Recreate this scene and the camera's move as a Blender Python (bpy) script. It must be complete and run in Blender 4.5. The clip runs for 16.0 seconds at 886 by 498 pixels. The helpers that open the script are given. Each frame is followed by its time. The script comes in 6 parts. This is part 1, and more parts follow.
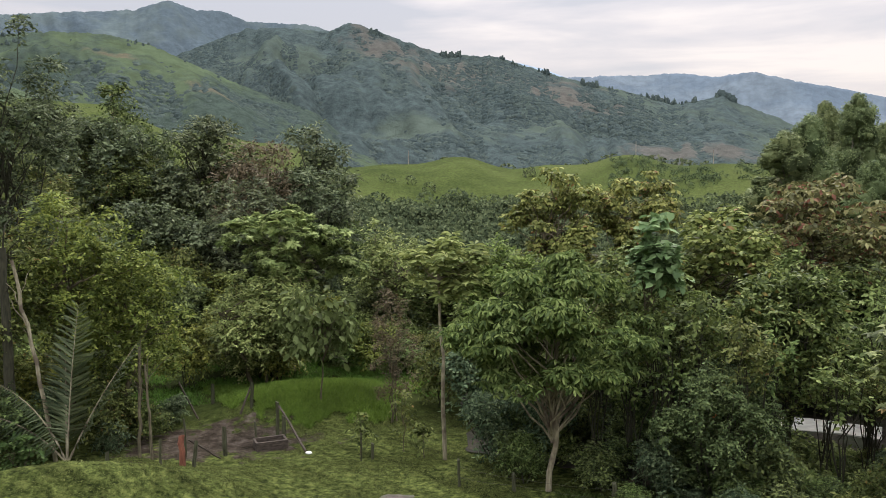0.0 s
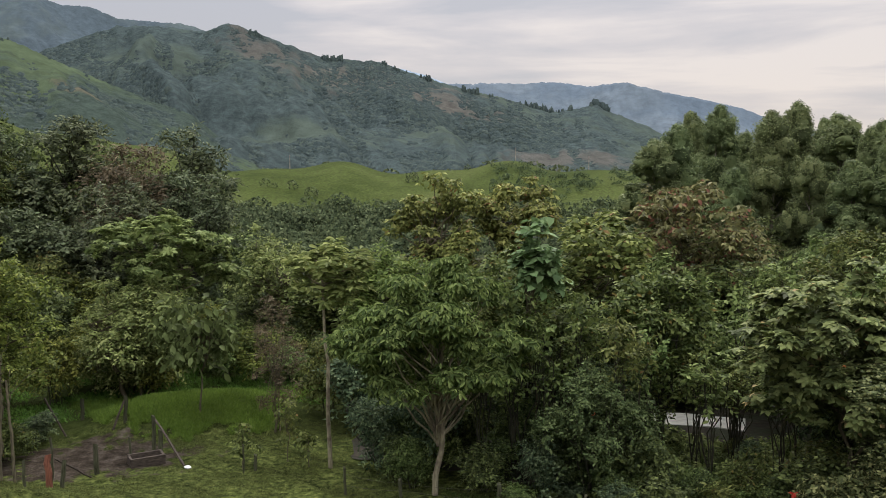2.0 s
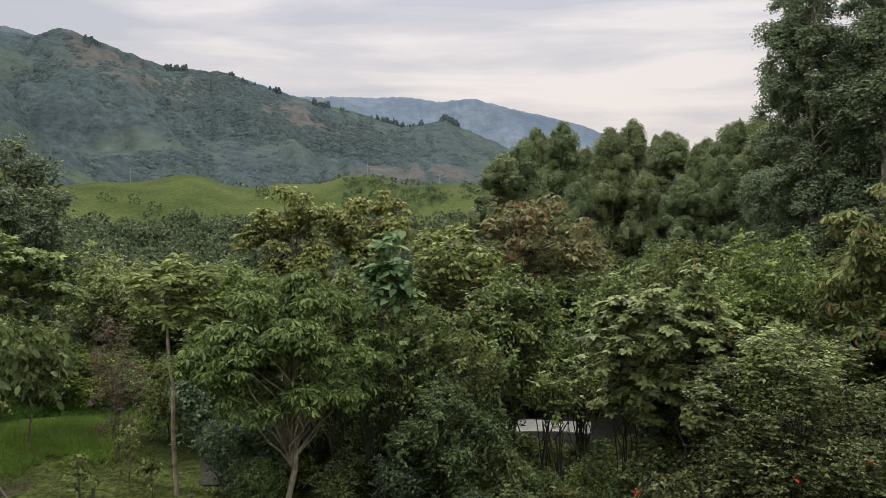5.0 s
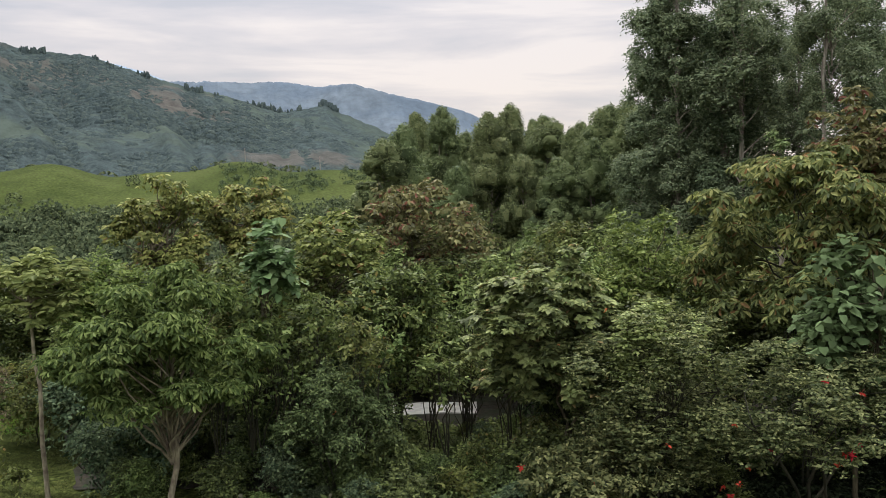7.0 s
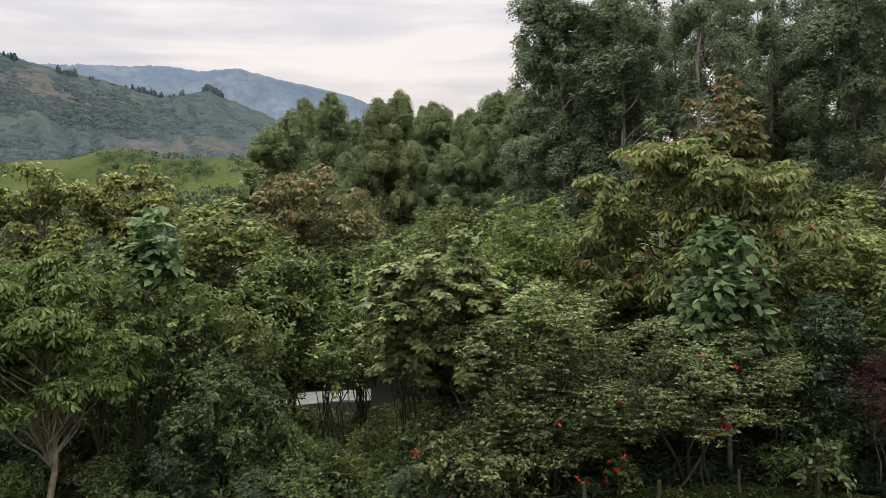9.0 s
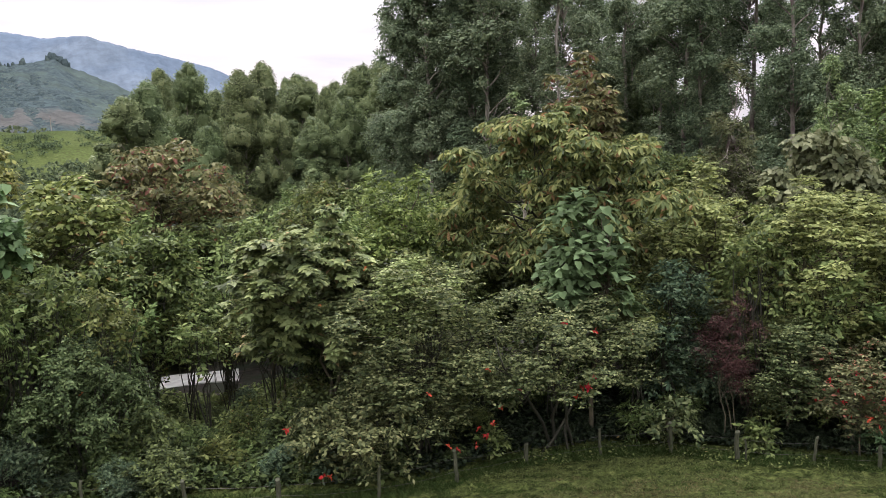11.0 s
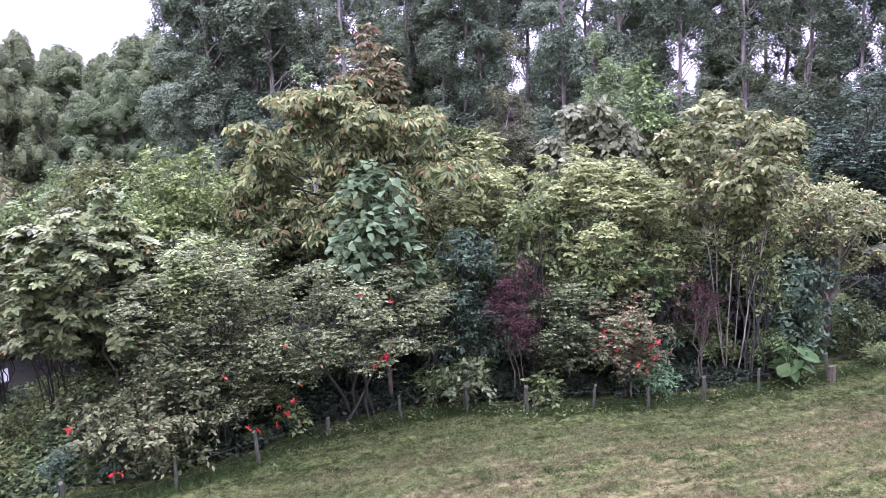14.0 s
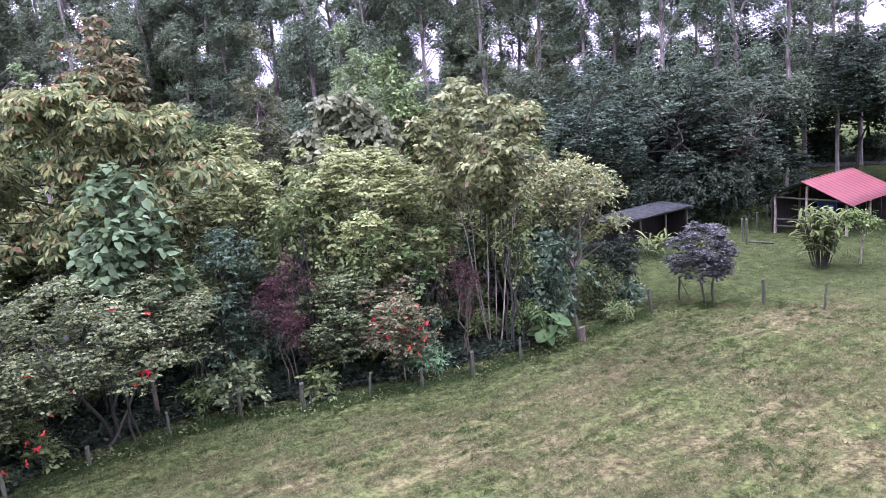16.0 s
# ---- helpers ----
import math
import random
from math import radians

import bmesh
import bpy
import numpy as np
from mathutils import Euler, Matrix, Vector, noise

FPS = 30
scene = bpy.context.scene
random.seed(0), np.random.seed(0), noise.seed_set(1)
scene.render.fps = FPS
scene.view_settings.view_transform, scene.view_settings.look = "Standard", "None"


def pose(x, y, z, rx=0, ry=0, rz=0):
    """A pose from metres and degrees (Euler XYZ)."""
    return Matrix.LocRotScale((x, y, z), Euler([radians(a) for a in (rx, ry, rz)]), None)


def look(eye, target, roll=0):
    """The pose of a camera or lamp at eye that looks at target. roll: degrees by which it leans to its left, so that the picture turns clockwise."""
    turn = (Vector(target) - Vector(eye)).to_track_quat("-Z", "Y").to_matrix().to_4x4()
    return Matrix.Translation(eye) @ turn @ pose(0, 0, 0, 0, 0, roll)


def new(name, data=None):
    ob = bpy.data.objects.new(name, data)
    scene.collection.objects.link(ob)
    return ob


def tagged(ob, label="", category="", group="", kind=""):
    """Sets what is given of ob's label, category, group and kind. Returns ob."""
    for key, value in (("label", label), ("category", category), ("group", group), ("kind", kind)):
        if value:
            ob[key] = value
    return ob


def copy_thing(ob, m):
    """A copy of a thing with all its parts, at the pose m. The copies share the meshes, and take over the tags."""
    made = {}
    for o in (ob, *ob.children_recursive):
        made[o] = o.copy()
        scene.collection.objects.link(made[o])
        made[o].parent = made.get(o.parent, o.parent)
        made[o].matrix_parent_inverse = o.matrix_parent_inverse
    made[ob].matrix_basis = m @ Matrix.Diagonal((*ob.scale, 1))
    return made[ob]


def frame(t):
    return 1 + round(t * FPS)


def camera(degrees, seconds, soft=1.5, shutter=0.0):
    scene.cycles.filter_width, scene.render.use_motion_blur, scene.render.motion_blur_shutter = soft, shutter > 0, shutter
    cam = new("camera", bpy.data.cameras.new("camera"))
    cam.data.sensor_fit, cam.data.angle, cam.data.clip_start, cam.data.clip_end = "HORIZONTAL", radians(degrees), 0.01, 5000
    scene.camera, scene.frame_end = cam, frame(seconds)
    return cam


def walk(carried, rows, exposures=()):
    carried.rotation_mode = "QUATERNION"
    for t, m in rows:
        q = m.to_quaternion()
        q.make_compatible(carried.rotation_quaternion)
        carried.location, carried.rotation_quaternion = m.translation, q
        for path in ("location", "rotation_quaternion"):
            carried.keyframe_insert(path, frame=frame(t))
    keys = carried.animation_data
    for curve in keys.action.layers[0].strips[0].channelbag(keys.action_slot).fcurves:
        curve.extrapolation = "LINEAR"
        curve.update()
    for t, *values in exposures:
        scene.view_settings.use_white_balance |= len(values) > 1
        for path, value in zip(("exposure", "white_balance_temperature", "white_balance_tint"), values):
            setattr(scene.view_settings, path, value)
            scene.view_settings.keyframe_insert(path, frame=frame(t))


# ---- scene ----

# ---------------------------------------------------------------- camera
cam = camera(56.84, 16.0, soft=0.8)
EYE = 10.0
ROWS = [
    (0.0, 0.000, -0.000, 0.000, -0.00, -4.00, 0.30),
    (0.5, -0.022, 0.021, -0.009, -1.63, -4.44, 0.58),
    (1.0, -0.019, 0.063, -0.002, -4.01, -4.45, 0.46),
    (1.5, -0.025, 0.062, 0.002, -6.00, -4.12, 0.15),
    (2.0, -0.034, 0.064, 0.003, -8.15, -3.69, 0.20),
    (2.5, -0.012, 0.126, -0.014, -10.16, -3.33, 0.39),
    (3.0, -0.007, 0.146, -0.023, -11.96, -3.16, 0.42),
    (3.5, 0.005, 0.163, -0.017, -13.81, -3.09, 0.40),
    (4.0, 0.012, 0.173, -0.012, -15.52, -3.01, 0.47),
    (6.5, 0.065, 0.203, -0.007, -24.00, -3.34, 0.98),
    (7.0, 0.068, 0.210, -0.021, -26.65, -3.95, 1.51),
    (7.5, 0.090, 0.224, -0.022, -28.75, -4.32, 1.79),
    (8.0, 0.100, 0.231, -0.024, -30.47, -4.57, 1.86),
    (8.5, 0.112, 0.239, -0.038, -32.07, -4.76, 1.86),
    (9.0, 0.126, 0.247, -0.047, -34.23, -5.09, 1.86),
    (11.5, 0.136, 0.230, -0.042, -45.77, -7.82, 2.13),
    (12.0, 0.156, 0.241, -0.047, -48.18, -8.33, 2.16),
    (12.5, 0.143, 0.238, -0.049, -50.96, -8.58, 2.15),
    (13.0, 0.153, 0.225, -0.055, -53.07, -8.81, 2.22),
    (13.5, 0.161, 0.226, -0.070, -55.13, -9.27, 2.19),
    (14.0, 0.156, 0.227, -0.073, -58.11, -9.63, 2.65),
    (14.5, 0.183, 0.248, -0.085, -61.83, -10.06, 3.59),
    (15.0, 0.218, 0.259, -0.100, -66.37, -10.79, 4.31),
    (15.5, 0.279, 0.274, -0.118, -70.78, -10.96, 4.63),
    (16.0, 0.340, 0.289, -0.139, -75.18, -11.20, 4.70),
]
walk(cam, [(t, pose(x, y, EYE + z, 90 + pitch, roll, yaw)) for t, x, y, z, yaw, pitch, roll in ROWS],
     exposures=((0, 0.27, 6300, 13.5), (1.2, 0.1, 6320, 13.5), (2.5, -0.08, 6340, 12.5), (4, -0.02, 6300, 13), (7, 0.13, 6280, 13), (9.2, 0.2, 6260, 13.5), (11.5, 0.8, 5900, 28), (12, 1.05, 5700, 41), (12.5, 1.1, 5330, 51), (14, 1.58, 5130, 54), (16, 1.58, 5100, 50)))

# ---------------------------------------------------------------- world and sun
SUN_ELEVATION, SUN_BEARING = 48.0, 20.0
world = bpy.data.worlds.new("overcast_sky")
scene.world = world
world.use_nodes = True
wn, wl = world.node_tree.nodes, world.node_tree.links
wn.clear()
w_out = wn.new("ShaderNodeOutputWorld")
w_bg = wn.new("ShaderNodeBackground")
w_bg.inputs["Strength"].default_value = 1.0
sky = wn.new("ShaderNodeTexSky")
sky.sky_type = "NISHITA"
sky.sun_disc = False
sky.sun_elevation, sky.sun_rotation = radians(SUN_ELEVATION), radians(SUN_BEARING)
sky.dust_density, sky.air_density = 3.0, 1.0
w_sky = wn.new("ShaderNodeVectorMath")
w_sky.operation = "SCALE"
w_sky.inputs["Scale"].default_value = 0.10
wl.new(sky.outputs["Color"], w_sky.inputs[0])
w_tc = wn.new("ShaderNodeTexCoord")
w_map = wn.new("ShaderNodeMapping")
w_map.inputs["Scale"].default_value = (1.7, 1.7, 13.0)
wl.new(w_tc.outputs["Generated"], w_map.inputs["Vector"])
w_noise = wn.new("ShaderNodeTexNoise")
w_noise.inputs["Scale"].default_value = 1.7
w_noise.inputs["Detail"].default_value = 7.0
w_noise.inputs["Roughness"].default_value = 0.52
w_noise.inputs["Distortion"].default_value = 0.3
wl.new(w_map.outputs["Vector"], w_noise.inputs["Vector"])
w_ramp = wn.new("ShaderNodeValToRGB")
w_ramp.color_ramp.elements[0].position, w_ramp.color_ramp.elements[0].color = 0.38, (0.6, 0.625, 0.665, 1)
w_ramp.color_ramp.elements[1].position, w_ramp.color_ramp.elements[1].color = 0.62, (0.92, 0.88, 0.84, 1)
e = w_ramp.color_ramp.elements.new(0.5)
e.color = (0.74, 0.73, 0.74, 1)
wl.new(w_noise.outputs["Fac"], w_ramp.inputs["Fac"])
w_mix = wn.new("ShaderNodeMix")
w_mix.data_type = "RGBA"
w_mix.inputs["Factor"].default_value = 0.86
wl.new(w_sky.outputs[0], w_mix.inputs["A"])
wl.new(w_ramp.outputs["Color"], w_mix.inputs["B"])
w_up = wn.new("ShaderNodeSeparateXYZ")
wl.new(w_tc.outputs["Generated"], w_up.inputs[0])
w_gain = wn.new("ShaderNodeMapRange")      # an overcast sky is brighter towards the zenith
w_gain.interpolation_type = "SMOOTHSTEP"
w_gain.inputs["From Min"].default_value, w_gain.inputs["From Max"].default_value = 0.22, 0.95
w_gain.inputs["To Min"].default_value, w_gain.inputs["To Max"].default_value = 0.9, 5.0
wl.new(w_up.outputs["Z"], w_gain.inputs["Value"])
w_warm = wn.new("ShaderNodeMapRange")      # the low sky is warmer
w_warm.inputs["From Min"].default_value, w_warm.inputs["From Max"].default_value = 0.03, 0.30
wl.new(w_up.outputs["Z"], w_warm.inputs["Value"])
w_tint = wn.new("ShaderNodeMix")
w_tint.data_type = "RGBA"
w_tint.inputs["A"].default_value, w_tint.inputs["B"].default_value = (1.07, 1.0, 0.92, 1), (1.0, 1.0, 1.01, 1)
wl.new(w_warm.outputs["Result"], w_tint.inputs["Factor"])
w_mul = wn.new("ShaderNodeVectorMath")
w_mul.operation = "MULTIPLY"
wl.new(w_mix.outputs["Result"], w_mul.inputs[0])
wl.new(w_tint.outputs["Result"], w_mul.inputs[1])
w_all = wn.new("ShaderNodeVectorMath")
w_all.operation = "SCALE"
wl.new(w_mul.outputs[0], w_all.inputs[0])
wl.new(w_gain.outputs["Result"], w_all.inputs["Scale"])
wl.new(w_all.outputs[0], w_bg.inputs["Color"])
wl.new(w_bg.outputs["Background"], w_out.inputs["Surface"])

sun_data = bpy.data.lights.new("sun", "SUN")
sun_data.energy, sun_data.angle, sun_data.color = 1.6, radians(14), (1.0, 0.93, 0.84)
sun = new("sun", sun_data)
sb, se = radians(SUN_BEARING), radians(SUN_ELEVATION)
sun.matrix_world = look((math.sin(sb) * math.cos(se) * 50, math.cos(sb) * math.cos(se) * 50, math.sin(se) * 50), (0, 0, 0))


# ---------------------------------------------------------------- materials
def nodes_of(name):
    m = bpy.data.materials.new(name)
    m.use_nodes = True
    m.node_tree.nodes.clear()
    return m, m.node_tree.nodes, m.node_tree.links


def ramp_node(n, stops):
    r = n.new("ShaderNodeValToRGB")
    els = r.color_ramp.elements
    els[0].position, els[0].color = stops[0][0], (*stops[0][1], 1)
    els[1].position, els[1].color = stops[-1][0], (*stops[-1][1], 1)
    for p, c in stops[1:-1]:
        els.new(p).color = (*c, 1)
    return r


def leaf_mat(name, dark, mid, light, rough=0.5, through_light=0.34, odd=None, gloss=0.06, single=False, odd_from=0.972):
    """Foliage: every leaf has its own shade, and now and then an odd-coloured one."""
    m, n, l = nodes_of(name)
    dark, mid, light = (tuple(c) for c in (dark, mid, light))
    geo = n.new("ShaderNodeNewGeometry")
    stops = [(0.0, dark), (0.45, mid), (min(0.93, odd_from - 0.02), light)]
    if odd:
        stops += [(odd_from, light), (odd_from + 0.008, odd), (1.0, odd)]
    ramp = ramp_node(n, stops)
    own = n.new("ShaderNodeObjectInfo")
    l.new(own.outputs["Random"] if single else geo.outputs["Random Per Island"], ramp.inputs["Fac"])
    tc = n.new("ShaderNodeTexCoord")
    patch = n.new("ShaderNodeTexNoise")
    patch.inputs["Scale"].default_value, patch.inputs["Detail"].default_value = 0.55, 3.0
    l.new(tc.outputs["Object"], patch.inputs["Vector"])
    hsv = n.new("ShaderNodeHueSaturation")
    l.new(ramp.outputs["Color"], hsv.inputs["Color"])
    val = n.new("ShaderNodeMapRange")
    val.inputs["From Min"].default_value, val.inputs["From Max"].default_value = 0.3, 0.7
    val.inputs["To Min"].default_value, val.inputs["To Max"].default_value = 0.75, 1.25
    l.new(patch.outputs["Fac"], val.inputs["Value"])
    l.new(val.outputs["Result"], hsv.inputs["Value"])
    info = n.new("ShaderNodeObjectInfo")
    hue = n.new("ShaderNodeMapRange")
    hue.inputs["To Min"].default_value, hue.inputs["To Max"].default_value = 0.485, 0.515
    l.new(info.outputs["Random"], hue.inputs["Value"])
    l.new(hue.outputs["Result"], hsv.inputs["Hue"])
    b = n.new("ShaderNodeBsdfPrincipled")
    b.inputs["Roughness"].default_value = rough
    b.inputs["Specular IOR Level"].default_value = gloss
    l.new(hsv.outputs["Color"], b.inputs["Base Color"])
    tr = n.new("ShaderNodeBsdfTranslucent")
    l.new(hsv.outputs["Color"], tr.inputs["Color"])
    mix = n.new("ShaderNodeMixShader")
    mix.inputs["Fac"].default_value = through_light
    l.new(b.outputs["BSDF"], mix.inputs[1])
    l.new(tr.outputs["BSDF"], mix.inputs[2])
    out = n.new("ShaderNodeOutputMaterial")
    l.new(mix.outputs["Shader"], out.inputs["Surface"])
    return m


def solid_mat(name, stops, scale=4.0, rough=0.85, bump=0.3, stretch=(1, 1, 1), metal=0.0, detail=6.0, second=None):
    """Bark, wood, earth, sheet metal: noise-driven colour at two scales, with relief."""
    m, n, l = nodes_of(name)
    tc = n.new("ShaderNodeTexCoord")
    mp = n.new("ShaderNodeMapping")
    mp.inputs["Scale"].default_value = stretch
    l.new(tc.outputs["Object"], mp.inputs["Vector"])
    a = n.new("ShaderNodeTexNoise")
    a.inputs["Scale"].default_value, a.inputs["Detail"].default_value = scale, detail
    l.new(mp.outputs["Vector"], a.inputs["Vector"])
    ramp = ramp_node(n, stops)
    l.new(a.outputs["Fac"], ramp.inputs["Fac"])
    col = ramp.outputs["Color"]
    if second:
        c = n.new("ShaderNodeTexNoise")
        c.inputs["Scale"].default_value, c.inputs["Detail"].default_value = second[0], 4.0
        l.new(tc.outputs["Object"], c.inputs["Vector"])
        r2 = ramp_node(n, [(0.45, (0, 0, 0)), (0.62, (1, 1, 1))])
        l.new(c.outputs["Fac"], r2.inputs["Fac"])
        mx = n.new("ShaderNodeMix")
        mx.data_type = "RGBA"
        mx.inputs["B"].default_value = (*second[1], 1)
        l.new(r2.outputs["Color"], mx.inputs["Factor"])
        l.new(col, mx.inputs["A"])
        col = mx.outputs["Result"]
    b = n.new("ShaderNodeBsdfPrincipled")
    b.inputs["Roughness"].default_value, b.inputs["Metallic"].default_value = rough, metal
    b.inputs["Specular IOR Level"].default_value = 0.3
    l.new(col, b.inputs["Base Color"])
    bp = n.new("ShaderNodeBump")
    bp.inputs["Strength"].default_value, bp.inputs["Distance"].default_value = bump, 0.03
    l.new(a.outputs["Fac"], bp.inputs["Height"])
    l.new(bp.outputs["Normal"], b.inputs["Normal"])
    out = n.new("ShaderNodeOutputMaterial")
    l.new(b.outputs["BSDF"], out.inputs["Surface"])
    return m


LEAF = {
    "dark": leaf_mat("dark_leaves", (0.0241, 0.0356, 0.0144), (0.0661, 0.0889, 0.0304), (0.148, 0.186, 0.0604)),
    "brownish": leaf_mat("browned_leaves", (0.038, 0.034, 0.02), (0.096, 0.077, 0.043), (0.165, 0.132, 0.078)),
    "small": leaf_mat("green_leaves", (0.0285, 0.04, 0.0129), (0.0808, 0.102, 0.0279), (0.163, 0.188, 0.057), odd=(0.16, 0.12, 0.0384)),
    "yellowgreen": leaf_mat("yellow_green_leaves", (0.0432, 0.056, 0.0143), (0.12, 0.145, 0.0308), (0.226, 0.24, 0.055)),
    "lance": leaf_mat("lance_leaves", (0.036, 0.054, 0.0165), (0.098, 0.134, 0.037), (0.205, 0.246, 0.076)),
    "yellow": leaf_mat("yellowing_leaves", (0.048, 0.062, 0.017), (0.13, 0.156, 0.042), (0.262, 0.278, 0.084), odd=(0.2, 0.12, 0.05), odd_from=0.972),
    "rusty": leaf_mat("rusty_leaves", (0.043, 0.0456, 0.0187), (0.117, 0.12, 0.044), (0.215, 0.206, 0.0837), odd=(0.155, 0.0731, 0.043), odd_from=0.9),
    "star": leaf_mat("pale_lobed_leaves", (0.0529, 0.0655, 0.0253), (0.138, 0.161, 0.0575), (0.265, 0.287, 0.106), odd=(0.322, 0.23, 0.107)),
    "redbush": leaf_mat("glossy_leaves", (0.028, 0.039, 0.0155), (0.087, 0.109, 0.04), (0.212, 0.227, 0.092), rough=0.55, gloss=0.07),
    "redtip": leaf_mat("red_tipped_leaves", (0.045, 0.05, 0.022), (0.115, 0.122, 0.05), (0.225, 0.222, 0.1), odd=(0.26, 0.1, 0.065), odd_from=0.92),
    "vine": leaf_mat("blue_green_leaves", (0.0549, 0.0946, 0.0372), (0.11, 0.185, 0.0716), (0.205, 0.302, 0.133)),
    "pale": leaf_mat("light_green_leaves", (0.0744, 0.0984, 0.0312), (0.174, 0.216, 0.0684), (0.262, 0.298, 0.101)),
    "greyleaf": leaf_mat("grey_green_leaves", (0.05, 0.06, 0.028), (0.118, 0.13, 0.06), (0.205, 0.215, 0.11), gloss=0.04),
    "vine_leaf": leaf_mat("single_vine_leaves", (0.046, 0.073, 0.03), (0.093, 0.138, 0.055), (0.17, 0.228, 0.098), single=True, gloss=0.04),
    "olive_leaf": leaf_mat("single_olive_leaves", (0.032, 0.045, 0.015), (0.08, 0.105, 0.034), (0.165, 0.195, 0.074), single=True, gloss=0.04),
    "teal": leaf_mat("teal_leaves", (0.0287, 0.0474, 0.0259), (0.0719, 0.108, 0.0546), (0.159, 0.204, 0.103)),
    "ivy": leaf_mat("creeper_leaves", (0.0404, 0.06, 0.0182), (0.102, 0.144, 0.0428), (0.216, 0.269, 0.088)),
    "purple": leaf_mat("maroon_leaves", (0.032, 0.016, 0.0125), (0.062, 0.031, 0.025), (0.108, 0.056, 0.046)),
    "lilac": leaf_mat("purple_grey_leaves", (0.028, 0.0285, 0.0225), (0.07, 0.071, 0.056), (0.15, 0.15, 0.122)),
    "euc": leaf_mat("eucalyptus_leaves", (0.0624, 0.0832, 0.0368), (0.124, 0.157, 0.0656), (0.22, 0.26, 0.112), gloss=0.05),
    "eucdark": leaf_mat("dark_eucalyptus_leaves", (0.0772, 0.105, 0.0585), (0.143, 0.184, 0.0983), (0.233, 0.283, 0.15), gloss=0.05),
    "greygreen": leaf_mat("grey_green_tree_leaves", (0.0182, 0.0273, 0.0149), (0.0468, 0.0663, 0.0351), (0.114, 0.148, 0.0819), gloss=0.1),
    "creeper": leaf_mat("dark_creeper_leaves", (0.0306, 0.0488, 0.0183), (0.0689, 0.104, 0.0377), (0.147, 0.194, 0.0752)),
    # shade under dense cover, painted in as a much darker leaf green
    "deep": leaf_mat("shade_darkened_leaves", (0.0088, 0.0138, 0.00715), (0.0231, 0.033, 0.016), (0.055, 0.0726, 0.0352), gloss=0.06),
    "fresh": leaf_mat("fresh_green_leaves", (0.056, 0.073, 0.025), (0.154, 0.189, 0.058), (0.295, 0.33, 0.12)),
    "wood": leaf_mat("hillside_tree_leaves", (0.03, 0.041, 0.023), (0.078, 0.1, 0.0486), (0.158, 0.185, 0.0947)),
    "umbrella": leaf_mat("umbrella_tree_leaves", (0.048, 0.064, 0.022), (0.128, 0.154, 0.052), (0.26, 0.262, 0.088), odd=(0.2, 0.12, 0.05), odd_from=0.95),
    "cone": leaf_mat("young_eucalyptus_leaves", (0.064, 0.096, 0.0368), (0.152, 0.208, 0.08), (0.256, 0.32, 0.128)),
    "olive": leaf_mat("olive_leaves", (0.036, 0.0403, 0.0184), (0.085, 0.0936, 0.0385), (0.151, 0.162, 0.0714)),
    "spring": leaf_mat("spring_green_leaves", (0.044, 0.072, 0.018), (0.1, 0.15, 0.036), (0.19, 0.25, 0.068)),
    "brightleaf": leaf_mat("bright_green_leaves", (0.04, 0.072, 0.0205), (0.08, 0.132, 0.0389), (0.144, 0.208, 0.0717)),
    "red": leaf_mat("red_bracts", (0.26, 0.022, 0.018), (0.38, 0.035, 0.028), (0.5, 0.075, 0.05)),
    "orange": leaf_mat("withered_orange_leaves", (0.36, 0.10, 0.03), (0.42, 0.13, 0.05), (0.5, 0.18, 0.07)),
    "grass": leaf_mat("grass_blades", (0.05, 0.06, 0.019), (0.085, 0.098, 0.031), (0.13, 0.142, 0.05), through_light=0.3, gloss=0.0),
    # grass green darkened to hold the tree shade of the yard
    "shadegrass": leaf_mat("shade_darkened_grass_blades", (0.028, 0.044, 0.011), (0.044, 0.063, 0.016), (0.072, 0.093, 0.028), through_light=0.35, gloss=0.0),
    "moundgrass": leaf_mat("mound_grass_blades", (0.0573, 0.107, 0.0171), (0.098, 0.17, 0.0274), (0.156, 0.242, 0.0471), through_light=0.35, gloss=0.1),
    "drygrass": leaf_mat("dry_grass_blades", (0.0677, 0.0602, 0.0244), (0.111, 0.0996, 0.0414), (0.164, 0.149, 0.0658), through_light=0.3, gloss=0.0),
    "valley": leaf_mat("valley_leaves", (0.0323, 0.044, 0.0259), (0.0712, 0.094, 0.0474), (0.133, 0.16, 0.0806), gloss=0.0),
    # leaf green shifted to blue-grey, with the ridge haze put into it
    "hillforest": leaf_mat("hazed_hillside_leaves", (0.0344, 0.0464, 0.0447), (0.043, 0.0576, 0.0533), (0.055, 0.0705, 0.0602), rough=1.0, through_light=0.0, gloss=0.0),
}
BARK = {
    "brown": solid_mat("brown_bark", [(0.3, (0.042, 0.036, 0.02)), (0.7, (0.125, 0.106, 0.062))], 5, stretch=(3, 3, 0.6)),
    "dark": solid_mat("dark_bark", [(0.3, (0.015, 0.0145, 0.008)), (0.7, (0.046, 0.044, 0.024))], 5, stretch=(3, 3, 0.6)),
    "pale": solid_mat("pale_bark", [(0.3, (0.14, 0.12, 0.075)), (0.7, (0.3, 0.268, 0.178))], 6, stretch=(3, 3, 0.5), second=(2.0, (0.10, 0.08, 0.055))),
    "euc": solid_mat("eucalyptus_bark", [(0.3, (0.15, 0.132, 0.1)), (0.7, (0.39, 0.355, 0.275))], 3, stretch=(3, 3, 0.3), second=(0.9, (0.12, 0.09, 0.075))),
}
